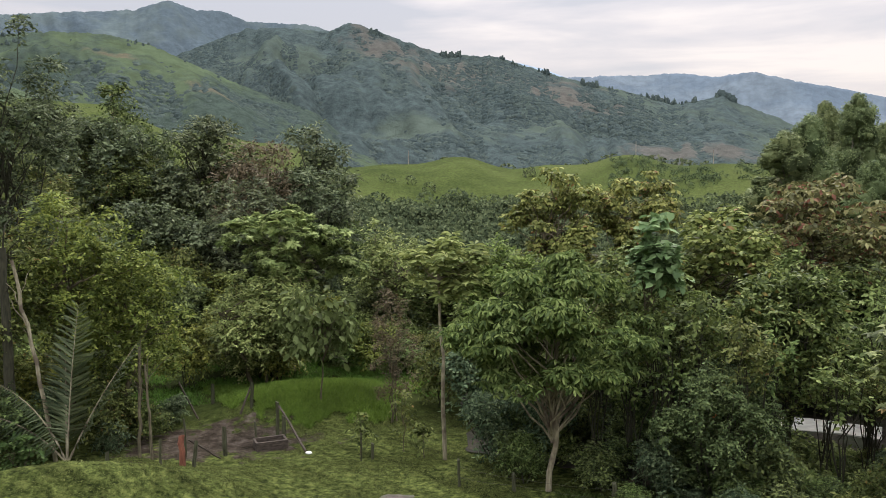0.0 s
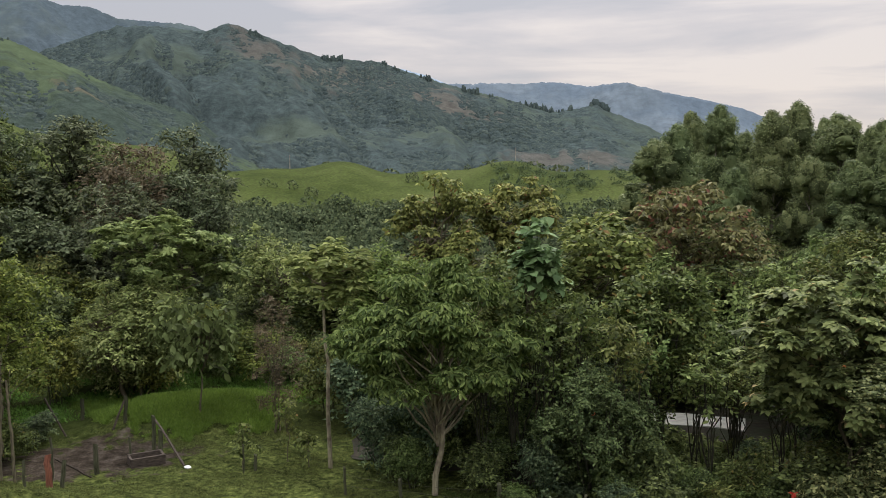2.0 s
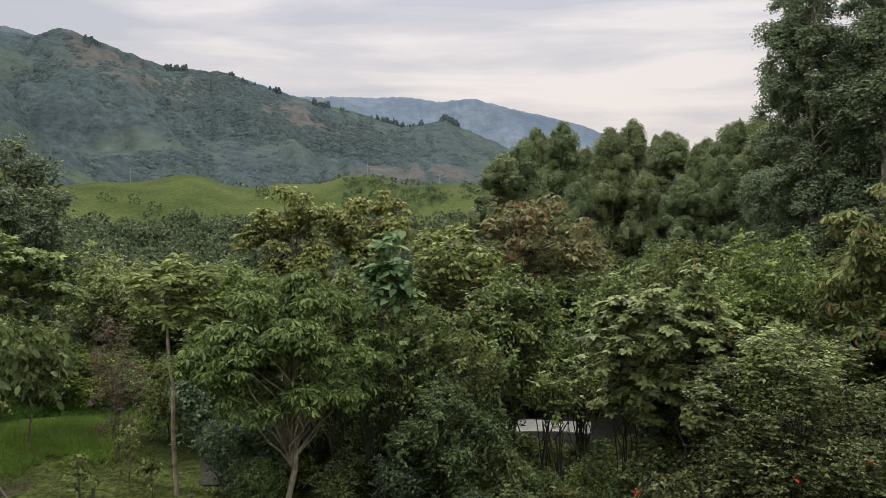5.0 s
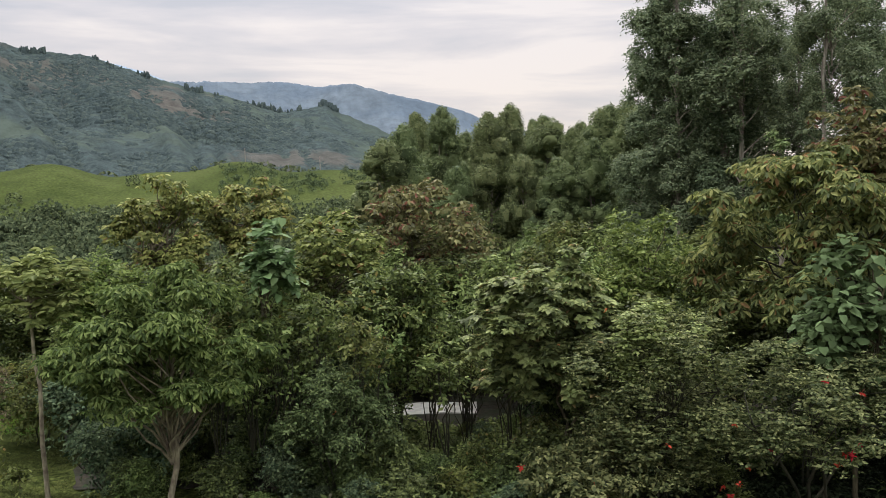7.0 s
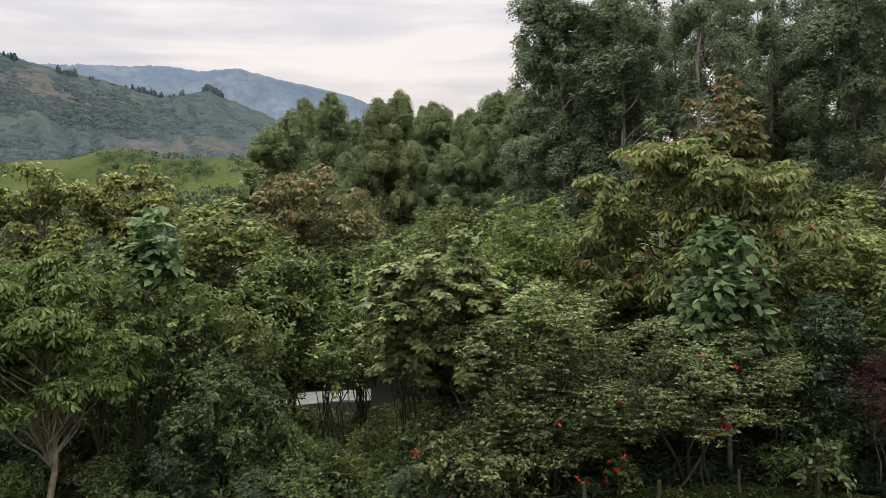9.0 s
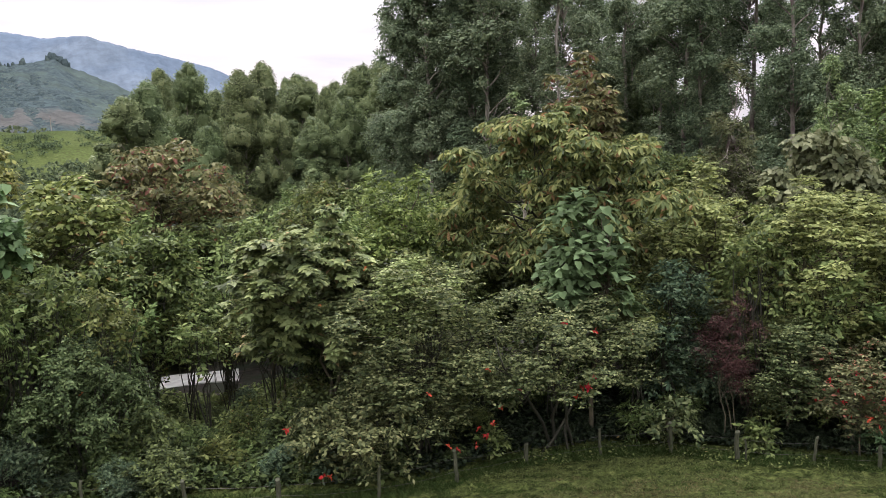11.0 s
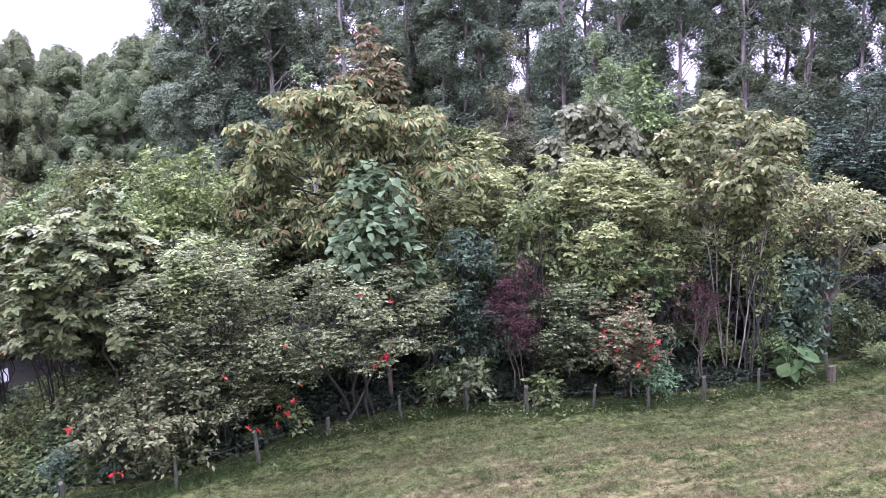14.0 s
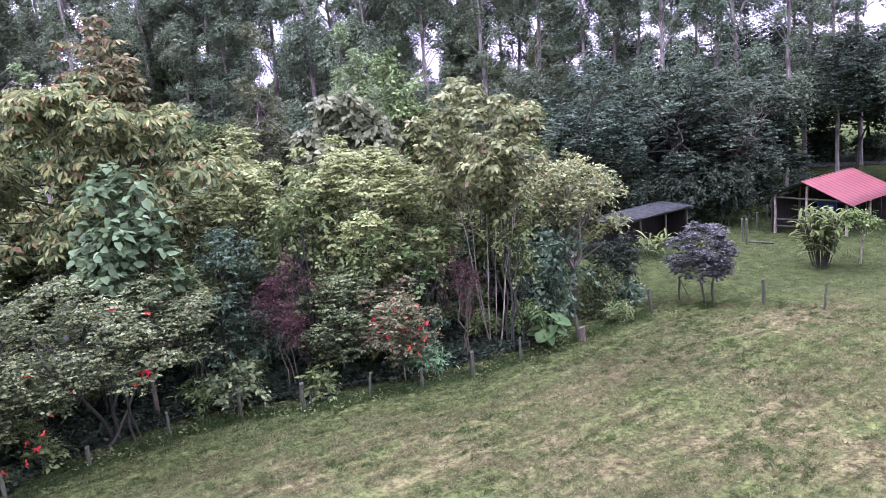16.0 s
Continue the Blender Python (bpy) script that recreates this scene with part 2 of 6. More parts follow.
POST = solid_mat("weathered_post_wood", [(0.3, (0.026, 0.027, 0.0135)), (0.7, (0.07, 0.072, 0.036))], 9, stretch=(3, 3, 0.4), bump=0.6)
POST_RED = solid_mat("reddish_post_wood", [(0.3, (0.10, 0.035, 0.02)), (0.7, (0.22, 0.085, 0.05))], 9, stretch=(3, 3, 0.4), bump=0.6)


# ---------------------------------------------------------------- geometry helpers
def spot(bearing, dist, z=0.0):
    """A place by its compass bearing from the terrace and its distance, in degrees and metres."""
    a = radians(bearing)
    return Vector((dist * math.sin(a), dist * math.cos(a), z))


def smooth(a, b, v):
    t = min(max((v - a) / (b - a), 0.0), 1.0)
    return t * t * (3 - 2 * t)


def ground_z(x, y):
    """Height of the land: flat by the fence, a hillside to one side, a green ridge beyond the valley."""
    r, b = math.hypot(x, y), math.degrees(math.atan2(x, y))
    near = 0.12 * noise.noise((x * 0.12, y * 0.12, 0.3)) + 0.05 * noise.noise((x * 0.6, y * 0.6, 1.3))
    if r < 40:
        near += 0.035 * noise.noise((x * 1.7, y * 1.7, 4.1)) + 0.03 * noise.noise((x * 3.6, y * 3.6, 6.1))
    side = 17.0 * smooth(42, 112, r) * smooth(-3, -27, b) * smooth(-120, -60, b)
    mound = 1.15 * math.exp(-((b + 9.0) / 6.0) ** 4 - ((r - 38.2) / 2.4) ** 2)
    lip = 1.55 * smooth(-9, -26, b) * smooth(-75, -50, b) * math.exp(-((r - 27.5) / 2.2) ** 2)
    front = smooth(-75, -45, b) * smooth(62, 34, b)
    crest = 19.0 + 1.6 * math.sin(b * 0.52 + 1.4) + 0.8 * math.sin(b * 1.1)
    ridge = front * crest * smooth(140, 268, r) * (1.0 - 0.85 * smooth(285, 350, r))
    dip = -3.0 * front * smooth(45, 75, r) * smooth(190, 110, r) * smooth(-12, 2, b)
    return near + side + mound + lip + ridge + dip


def mesh_of(name, verts, quads):
    """A mesh from an array of points and an array of quads, quickly."""
    me = bpy.data.meshes.new(name)
    verts, quads = np.asarray(verts, np.float32), np.asarray(quads, np.int32)
    me.vertices.add(len(verts))
    me.vertices.foreach_set("co", verts.ravel())
    me.loops.add(quads.size)
    me.loops.foreach_set("vertex_index", quads.ravel())
    me.polygons.add(len(quads))
    me.polygons.foreach_set("loop_start", np.arange(0, quads.size, 4, dtype=np.int32))
    me.update(calc_edges=True)
    return me


def piece(name, me, material, parent=None, label="", smooth_shade=False):
    ob = new(name, me)
    me.materials.append(material)
    if smooth_shade:
        me.polygons.foreach_set("use_smooth", np.ones(len(me.polygons), bool))
    ob.parent = parent
    return tagged(ob, label)


def part(name, bm, material, parent=None, label="", smooth_shade=False):
    """Links a bmesh as one mesh object under a thing or a part."""
    me = bpy.data.meshes.new(name)
    bm.to_mesh(me)
    bm.free()
    return piece(name, me, material, parent, label, smooth_shade)


def empty(name, at, label, category, group="", kind="", turn=0.0):
    ob = new(name)
    ob.empty_display_size = 0.2
    ob.matrix_world = pose(at[0], at[1], at[2], 0, 0, turn)
    return tagged(ob, label, category, group, kind)


def unit(v):
    return v / np.maximum(np.linalg.norm(v, axis=-1, keepdims=True), 1e-9)


# leaf outlines: x along the leaf, y across, z up
OVAL = (np.array([(0, 0, 0), (.35, .24, .05), (.72, .2, .04), (1, 0, -.1), (.72, -.2, .04), (.35, -.24, .05)]), np.array([(0, 1, 2, 3), (0, 3, 4, 5)]))
BROAD = (np.array([(0, 0, 0), (.1, .33, .05), (.5, .38, .04), (1, 0, -.14), (.5, -.38, .04), (.1, -.33, .05)]), np.array([(0, 1, 2, 3), (0, 3, 4, 5)]))
CARD = (np.array([(0, -.3, 0), (.9, -.36, .06), (1, .3, -.1), (.12, .36, .05)]), np.array([(0, 1, 2, 3)]))
RHOMB = (np.array([(0, 0, 0), (.42, .25, .05), (1, 0, -.1), (.48, -.25, .05)]), np.array([(0, 1, 2, 3)]))
SLIM = (np.array([(0, 0, 0), (.42, .12, .03), (1, 0, -.16), (.48, -.12, .03)]), np.array([(0, 1, 2, 3)]))
SPRIG = (np.array([(0, -.1, 0), (.0, .1, 0), (.75, .07, 0.0), (1, -.03, -.12)]), np.array([(0, 1, 2, 3)]))
BLADE = (np.array([(0, -.05, 0), (.0, .05, 0), (.75, .035, 0.0), (1, -.01, -.12)]), np.array([(0, 1, 2, 3)]))


def lobed(lobes, spread, wide):
    """A palmate leaf: lobes that fan out from the stalk."""
    vs, fs = [(0, 0, 0)], []
    for i in range(lobes):
        a = radians(-spread / 2 + spread * i / (lobes - 1))
        ln = 0.72 + 0.28 * math.cos(a)
        c, s = math.cos(a), math.sin(a)
        k = len(vs)
        for u, v, z in ((.55, wide, .05), (1, 0, -.14), (.55, -wide, .05)):
            vs.append((ln * (u * c - v * s), ln * (u * s + v * c), z))
        fs.append((0, k, k + 1, k + 2))
    return np.array(vs, float), np.array(fs)


HAND = lobed(7, 290, 0.2)
MAPLE = lobed(5, 250, 0.30)


def scatter(shape, pos, along, up, size):
    """Copies of one leaf outline at pos, pointing along, face up."""
    V, F = shape
    a = unit(along)
    s = unit(np.cross(up, a))
    n = np.cross(a, s)
    out = pos[:, None, :] + size[:, None, None] * (V[None, :, 0:1] * a[:, None] + V[None, :, 1:2] * s[:, None] + V[None, :, 2:3] * n[:, None])
    quads = F[None] + (np.arange(len(pos)) * len(V))[:, None, None]
    return out.reshape(-1, 3), quads.reshape(-1, 4)


def joined(pieces):
    vs, fs, k = [], [], 0
    for v, f in pieces:
        if len(v):
            vs.append(v)
            fs.append(f + k)
            k += len(v)
    return np.concatenate(vs), np.concatenate(fs)


def tube(points, radii, sides=6):
    """A tapering tube along points."""
    P = np.asarray(points, float)
    rad = np.asarray(radii, float)
    d = unit(np.gradient(P, axis=0))
    ref = np.where(np.abs(d[:, 2:3]) > 0.9, np.array([[1.0, 0, 0]]), np.array([[0, 0, 1.0]]))
    s = unit(np.cross(d, ref))
    n = np.cross(s, d)
    ang = np.linspace(0, 2 * np.pi, sides, endpoint=False)
    ring = P[:, None] + rad[:, None, None] * (np.cos(ang)[None, :, None] * s[:, None] + np.sin(ang)[None, :, None] * n[:, None])
    q = []
    for i in range(len(P) - 1):
        for j in range(sides):
            k = (j + 1) % sides
            q.append((i * sides + j, i * sides + k, (i + 1) * sides + k, (i + 1) * sides + j))
    return ring.reshape(-1, 3), np.array(q)


def limb(rng, a, b, r0, r1, bend=0.12, steps=6, sides=6):
    """A crooked, tapering limb from a to b."""
    a, b = np.asarray(a, float), np.asarray(b, float)
    t = np.linspace(0, 1, steps)[:, None]
    ln = np.linalg.norm(b - a)
    w = rng.normal(0, bend * ln * 0.4, (steps, 3)) * np.sin(np.pi * t)
    w[:, 2] *= 0.4
    sag = np.array([[0, 0, 1.0]]) * (np.sin(np.pi * t) * 0.06 * ln)
    return tube(a + (b - a) * t + w + sag, r0 + (r1 - r0) * t[:, 0], sides)


def clumps(rng, width, low, high, shape="dome", count=14, size=0.34):
    """Centres and radii of the leaf clumps that make up a crown standing on the origin."""
    c = []
    h = high - low
    for i in range(count):
        for _ in range(30):
            x, y, z = rng.uniform(-1, 1, 3)
            t = (z + 1) / 2
            lim = {"dome": math.sqrt(max(0.0, 1 - (max(0, t - 0.35) / 0.65) ** 2)) * (0.7 + 0.3 * min(1, t / 0.35)),
                   "cone": 1.0 - 0.85 * t, "round": math.sqrt(max(0.0, 1 - z * z)), "column": 0.9 if t < 0.75 else 0.9 * (1 - (t - .75) / .3),
                   "umbrella": 0.35 + 0.65 * t}[shape]
            if math.hypot(x, y) <= lim:
                break
        rr = size * rng.uniform(0.7, 1.25)
        w2 = width / 2 * (1 - 0.55 * rr)
        c.append((x * w2, y * w2, low + h * (rr * 0.5 + t * (1 - rr * 0.85)), rr * width / 2 * 1.15, rr * width / 2 * 1.15, rr * min(h, width) / 2))
    return np.array(c)


def crown(rng, cl, count, shape, size, droop=0.35, whorl=1, shell=0.5, flat=0.6, outward=0.7, twig=8, cap=0.8, fuzz=0.2):
    """Leaves over the clumps. whorl: how many leaves share one twig end, or 1 for leaves set along twigs; flat: how far the faces turn to the sky."""
    area = cl[:, 3] * cl[:, 5]
    per = whorl if whorl > 1 else twig
    k = max(1, count // per)
    idx = rng.choice(len(cl), k, p=area / area.sum())
    d = unit(rng.normal(size=(k, 3)) + np.array([0, 0, cap]))
    rad = (shell + (1 - shell) * np.sqrt(rng.random((k, 1)))) * (1 + fuzz * rng.normal(size=(k, 1)))
    c = cl[idx, :3] + d * rad * cl[idx, 3:6]
    grow_way = unit(d * np.array([1, 1, 0.6]) + rng.normal(size=(k, 3)) * 0.55 + np.array([0, 0, 0.15 - 0.5 * droop]))
    c, d, way = np.repeat(c, per, 0), np.repeat(d, per, 0), np.repeat(grow_way, per, 0)
    n = len(c)
    s = size * rng.uniform(0.6, 1.3, n)
    if whorl == 1:
        u = np.tile(np.linspace(-0.5, 0.5, per), k)[:, None]
        c = c + way * u * size * per * 0.36 - np.array([0, 0, 1.0]) * (u + 0.5) ** 2 * size * per * 0.12
        side = unit(np.cross(way, np.array([0, 0, 1.0])) + 1e-6) * np.tile(np.where(np.arange(per) % 2, 1.0, -1.0), k)[:, None]
        along = unit(side * 0.8 + way * 0.7 + rng.normal(size=(n, 3)) * 0.3)
    else:
        turn = np.tile(np.arange(per) * 2 * np.pi / per, k) + np.repeat(rng.uniform(0, 6.3, k), per) + rng.normal(0, 0.15, n)
        side = unit(np.stack([np.cos(turn), np.sin(turn), np.full(n, 0.25)], 1) + way * 0.35 + rng.normal(0, 0.08, (n, 3)))
        s = size * np.repeat(rng.uniform(0.7, 1.25, k), per) * rng.uniform(0.8, 1.15, n)
        c = c + side * 0.12 * s[:, None]
        along = side
    along = along + np.array([0, 0, -1.0]) * droop * rng.uniform(0.3, 1.4, (n, 1))
    up = unit(np.array([0, 0, 1.0]) * flat + d * outward + rng.normal(size=(n, 3)) * 0.35)
    return scatter(shape, c, along, up, s)


# ---------------------------------------------------------------- ground
def ground_sheet():
    rr = np.concatenate([np.linspace(0, 17, 10), np.linspace(18, 37, 150), np.linspace(37.4, 60, 56), np.linspace(61, 120, 40), np.linspace(122, 360, 80), np.linspace(380, 1200, 12), np.geomspace(1400, 4900, 8)])
    bb = np.concatenate([np.linspace(-180, -46, 34), np.linspace(-44, 118, 620), np.linspace(122, 180, 16)])
    V = np.zeros((len(rr), len(bb), 3))
    for i, r in enumerate(rr):
        for j, b in enumerate(bb):
            x, y = r * math.sin(radians(b)), r * math.cos(radians(b))
            V[i, j] = (x, y, ground_z(x, y))
    i, j = np.meshgrid(np.arange(len(rr) - 1), np.arange(len(bb) - 1), indexing="ij")
    w = len(bb)
    q = np.stack([i * w + j, (i + 1) * w + j, (i + 1) * w + j + 1, i * w + j + 1], -1).reshape(-1, 4)
    return mesh_of("ground", V.reshape(-1, 3), q)


MUD_AT = spot(-16.0, 33.6)


def ground_mat():
    """Cropped lawn with dry patches near by, pasture further off."""
    m, n, l = nodes_of("lawn_and_pasture")
    tc = n.new("ShaderNodeTexCoord")

    def noisy(scale, detail, stops, rough=0.6):
        t = n.new("ShaderNodeTexNoise")
        t.inputs["Scale"].default_value, t.inputs["Detail"].default_value, t.inputs["Roughness"].default_value = scale, detail, rough
        l.new(tc.outputs["Object"], t.inputs["Vector"])
        r = ramp_node(n, stops)
        l.new(t.outputs["Fac"], r.inputs["Fac"])
        return t, r.outputs["Color"]

    def mixed(f, a, b):
        x = n.new("ShaderNodeMix")
        x.data_type = "RGBA"
        l.new(f, x.inputs["Factor"]), l.new(a, x.inputs["A"]), l.new(b, x.inputs["B"])
        return x.outputs["Result"]

    fine, green = noisy(3.4, 7, [(0.40, (0.018, 0.024, 0.007)), (0.5, (0.052, 0.066, 0.017)), (0.6, (0.105, 0.12, 0.034))], 0.8)
    _, dry = noisy(3.9, 7, [(0.40, (0.03, 0.026, 0.011)), (0.5, (0.082, 0.073, 0.028)), (0.6, (0.145, 0.13, 0.052))], 0.8)
    _, mask = noisy(0.26, 6, [(0.42, (0, 0, 0)), (0.58, (1, 1, 1))], 0.75)
    _, past = noisy(0.035, 9, [(0.35, (0.033, 0.047, 0.011)), (0.5, (0.052, 0.069, 0.017)), (0.65, (0.068, 0.083, 0.024))], 0.6)
    place = n.new("ShaderNodeSeparateXYZ")
    l.new(tc.outputs["Object"], place.inputs[0])
    side = n.new("ShaderNodeMapRange")          # the dry half of the lawn
    side.inputs["From Min"].default_value, side.inputs["From Max"].default_value = 3.0, 15.0
    l.new(place.outputs["X"], side.inputs["Value"])
    to_fence = n.new("ShaderNodeVectorMath")    # greener along the fence
    to_fence.operation = "DOT_PRODUCT"
    to_fence.inputs[1].default_value = (0.664, 0.748, 0)
    l.new(tc.outputs["Object"], to_fence.inputs[0])
    edge = n.new("ShaderNodeMapRange")
    edge.inputs["From Min"].default_value, edge.inputs["From Max"].default_value = 19.6, 22.6
    edge.inputs["To Min"].default_value, edge.inputs["To Max"].default_value = 1.0, 0.05
    l.new(to_fence.outputs["Value"], edge.inputs["Value"])
    once = n.new("ShaderNodeMath")
    once.operation = "MULTIPLY"
    l.new(edge.outputs["Result"], once.inputs[0])
    l.new(side.outputs["Result"], once.inputs[1])
    both = n.new("ShaderNodeMath")
    both.operation = "MULTIPLY"
    l.new(mask, both.inputs[0])
    l.new(once.outputs[0], both.inputs[1])
    near = mixed(both.outputs[0], green, dry)
    turned = n.new("ShaderNodeMapping")
    turned.vector_type = "TEXTURE"             # mowing bands run along the fence
    turned.inputs["Rotation"].default_value = (0, 0, radians(-41.6))
    turned.inputs["Scale"].default_value = (9.0, 0.9, 1.0)
    l.new(tc.outputs["Object"], turned.inputs["Vector"])
    swath = n.new("ShaderNodeTexNoise")
    swath.inputs["Scale"].default_value, swath.inputs["Detail"].default_value, swath.inputs["Roughness"].default_value = 1.1, 7, 0.7
    l.new(turned.outputs["Vector"], swath.inputs["Vector"])
    tone = n.new("ShaderNodeMapRange")
    tone.inputs["From Min"].default_value, tone.inputs["From Max"].default_value = 0.3, 0.7
    tone.inputs["To Min"].default_value, tone.inputs["To Max"].default_value = 0.35, 1.6
    l.new(swath.outputs["Fac"], tone.inputs["Value"])
    toned = n.new("ShaderNodeHueSaturation")
    l.new(near, toned.inputs["Color"])
    l.new(tone.outputs["Result"], toned.inputs["Value"])
    near = toned.outputs["Color"]
    sep = n.new("ShaderNodeVectorMath")
    sep.operation = "LENGTH"
    l.new(tc.outputs["Object"], sep.inputs[0])
    far = n.new("ShaderNodeMapRange")
    far.inputs["From Min"].default_value, far.inputs["From Max"].default_value = 33, 39
    l.new(sep.outputs["Value"], far.inputs["Value"])
    rough_grass = n.new("ShaderNodeTexNoise")
    rough_grass.inputs["Scale"].default_value, rough_grass.inputs["Detail"].default_value, rough_grass.inputs["Roughness"].default_value = 1.6, 9, 0.75
    l.new(tc.outputs["Object"], rough_grass.inputs["Vector"])
    tone2 = n.new("ShaderNodeMapRange")
    tone2.inputs["From Min"].default_value, tone2.inputs["From Max"].default_value = 0.35, 0.65
    tone2.inputs["To Min"].default_value, tone2.inputs["To Max"].default_value = 0.45, 1.6
    l.new(rough_grass.outputs["Fac"], tone2.inputs["Value"])
    past_t = n.new("ShaderNodeHueSaturation")
    l.new(past, past_t.inputs["Color"])
    l.new(tone2.outputs["Result"], past_t.inputs["Value"])
    shade_tone = n.new("ShaderNodeMapRange")    # tree shade painted in: near pasture darkened, open ridge left lighter
    shade_tone.inputs["From Min"].default_value, shade_tone.inputs["From Max"].default_value = 70, 150
    shade_tone.inputs["To Min"].default_value, shade_tone.inputs["To Max"].default_value = 0.55, 0.85
    l.new(sep.outputs["Value"], shade_tone.inputs["Value"])
    turf = n.new("ShaderNodeVectorMath")
    turf.operation = "SCALE"
    l.new(past_t.outputs["Color"], turf.inputs[0])
    l.new(shade_tone.outputs["Result"], turf.inputs["Scale"])
    grassy = mixed(far.outputs["Result"], near, turf.outputs[0])
    # trodden mud round the paddock gate
    off = n.new("ShaderNodeVectorMath")
    off.operation = "SUBTRACT"
    off.inputs[1].default_value = (MUD_AT.x, MUD_AT.y, 0)
    l.new(tc.outputs["Object"], off.inputs[0])
    squash = n.new("ShaderNodeVectorMath")
    squash.operation = "MULTIPLY"
    squash.inputs[1].default_value = (1 / 4.2, 1 / 2.7, 0)
    l.new(off.outputs[0], squash.inputs[0])
    dist = n.new("ShaderNodeVectorMath")
    dist.operation = "LENGTH"
    l.new(squash.outputs[0], dist.inputs[0])
    ragged = n.new("ShaderNodeTexNoise")
    ragged.inputs["Scale"].default_value, ragged.inputs["Detail"].default_value, ragged.inputs["Roughness"].default_value = 0.9, 8, 0.7
    l.new(tc.outputs["Object"], ragged.inputs["Vector"])
    wob = n.new("ShaderNodeMath")
    wob.operation = "MULTIPLY_ADD"
    wob.inputs[1].default_value = 3.6
    l.new(ragged.outputs["Fac"], wob.inputs[0])
    l.new(dist.outputs["Value"], wob.inputs[2])
    wet = n.new("ShaderNodeMapRange")
    wet.inputs["From Min"].default_value, wet.inputs["From Max"].default_value = 2.5, 2.72
    wet.inputs["To Min"].default_value, wet.inputs["To Max"].default_value = 1.0, 0.0
    l.new(wob.outputs[0], wet.inputs["Value"])
    _, earth = noisy(1.5, 9, [(0.34, (0.014, 0.011, 0.008)), (0.5, (0.042, 0.033, 0.024)), (0.66, (0.1, 0.083, 0.066))], 0.75)
    col = mixed(wet.outputs["Result"], grassy, earth)
    b = n.new("ShaderNodeBsdfPrincipled")
    b.inputs["Roughness"].default_value = 1.0
    b.inputs["Specular IOR Level"].default_value = 0.03
    l.new(col, b.inputs["Base Color"])
    bp = n.new("ShaderNodeBump")
    bp.inputs["Strength"].default_value, bp.inputs["Distance"].default_value = 1.0, 0.14
    l.new(fine.outputs["Fac"], bp.inputs["Height"])
    l.new(bp.outputs["Normal"], b.inputs["Normal"])
    out = n.new("ShaderNodeOutputMaterial")
    l.new(b.outputs["BSDF"], out.inputs["Surface"])
    return m


ground = piece("ground", ground_sheet(), ground_mat(), smooth_shade=True)
tagged(ground, "mown lawn and green pasture running to the hills", "ground", kind="structure")


# ---------------------------------------------------------------- mountains
def hill_mat(name, forest, field, bare, scale, relief=0.7, spread=(0.72, 1.3), bare_at=(), fields=(0.47, 0.56)):
    """Woods, pasture and bare earth on a far slope, colours with its haze mixed in. bare_at: (x, y, radius) of the worn
    places.
    """
    m, n, l = nodes_of(name)
    tc = n.new("ShaderNodeTexCoord")

    def noisy(s, det, stops, rough=0.6):
        t = n.new("ShaderNodeTexNoise")
        t.inputs["Scale"].default_value, t.inputs["Detail"].default_value, t.inputs["Roughness"].default_value = s * scale, det, rough
        l.new(tc.outputs["Object"], t.inputs["Vector"])
        r = ramp_node(n, stops)
        l.new(t.outputs["Fac"], r.inputs["Fac"])
        return t, r.outputs["Color"]

    def mixed(f, a, b):
        x = n.new("ShaderNodeMix")
        x.data_type = "RGBA"
        l.new(f, x.inputs["Factor"]), l.new(a, x.inputs["A"]), l.new(b, x.inputs["B"])
        return x.outputs["Result"]

    def times(c, k):
        return tuple(v * k for v in c)

    t, wood = noisy(0.11, 9, [(0.36, times(forest, spread[0])), (0.64, times(forest, spread[1]))], 0.75)
    _, grass = noisy(0.05, 9, [(0.36, times(field, 0.8)), (0.64, times(field, 1.2))], 0.7)
    _, soil = noisy(0.07, 9, [(0.35, times(bare, 0.72)), (0.65, times(bare, 1.25))], 0.7)
    _, m1 = noisy(0.007, 9, [(fields[0], (0, 0, 0)), (fields[1], (1, 1, 1))], 0.68)
    col = mixed(m1, wood, grass)
    for x, y, radius in bare_at:
        off = n.new("ShaderNodeVectorMath")
        off.operation = "SUBTRACT"
        off.inputs[1].default_value = (x, y, 0)
        l.new(tc.outputs["Object"], off.inputs[0])
        flat = n.new("ShaderNodeVectorMath")
        flat.operation = "MULTIPLY"
        flat.inputs[1].default_value = (1 / radius, 1 / radius, 0)
        l.new(off.outputs[0], flat.inputs[0])
        dist = n.new("ShaderNodeVectorMath")
        dist.operation = "LENGTH"
        l.new(flat.outputs[0], dist.inputs[0])
        rag = n.new("ShaderNodeTexNoise")
        rag.inputs["Scale"].default_value, rag.inputs["Detail"].default_value, rag.inputs["Roughness"].default_value = 0.018 * scale, 9, 0.7
        l.new(tc.outputs["Object"], rag.inputs["Vector"])
        add = n.new("ShaderNodeMath")
        add.operation = "MULTIPLY_ADD"
        add.inputs[1].default_value = 4.0
        l.new(rag.outputs["Fac"], add.inputs[0])
        l.new(dist.outputs["Value"], add.inputs[2])
        edge = n.new("ShaderNodeMapRange")
        edge.inputs["From Min"].default_value, edge.inputs["From Max"].default_value = 2.5, 3.0
        edge.inputs["To Min"].default_value, edge.inputs["To Max"].default_value = 0.85, 0.0
        l.new(add.outputs[0], edge.inputs["Value"])
        col = mixed(edge.outputs["Result"], col, soil)
    b = n.new("ShaderNodeBsdfPrincipled")
    b.inputs["Roughness"].default_value = 1.0
    b.inputs["Specular IOR Level"].default_value = 0.0
    l.new(col, b.inputs["Base Color"])
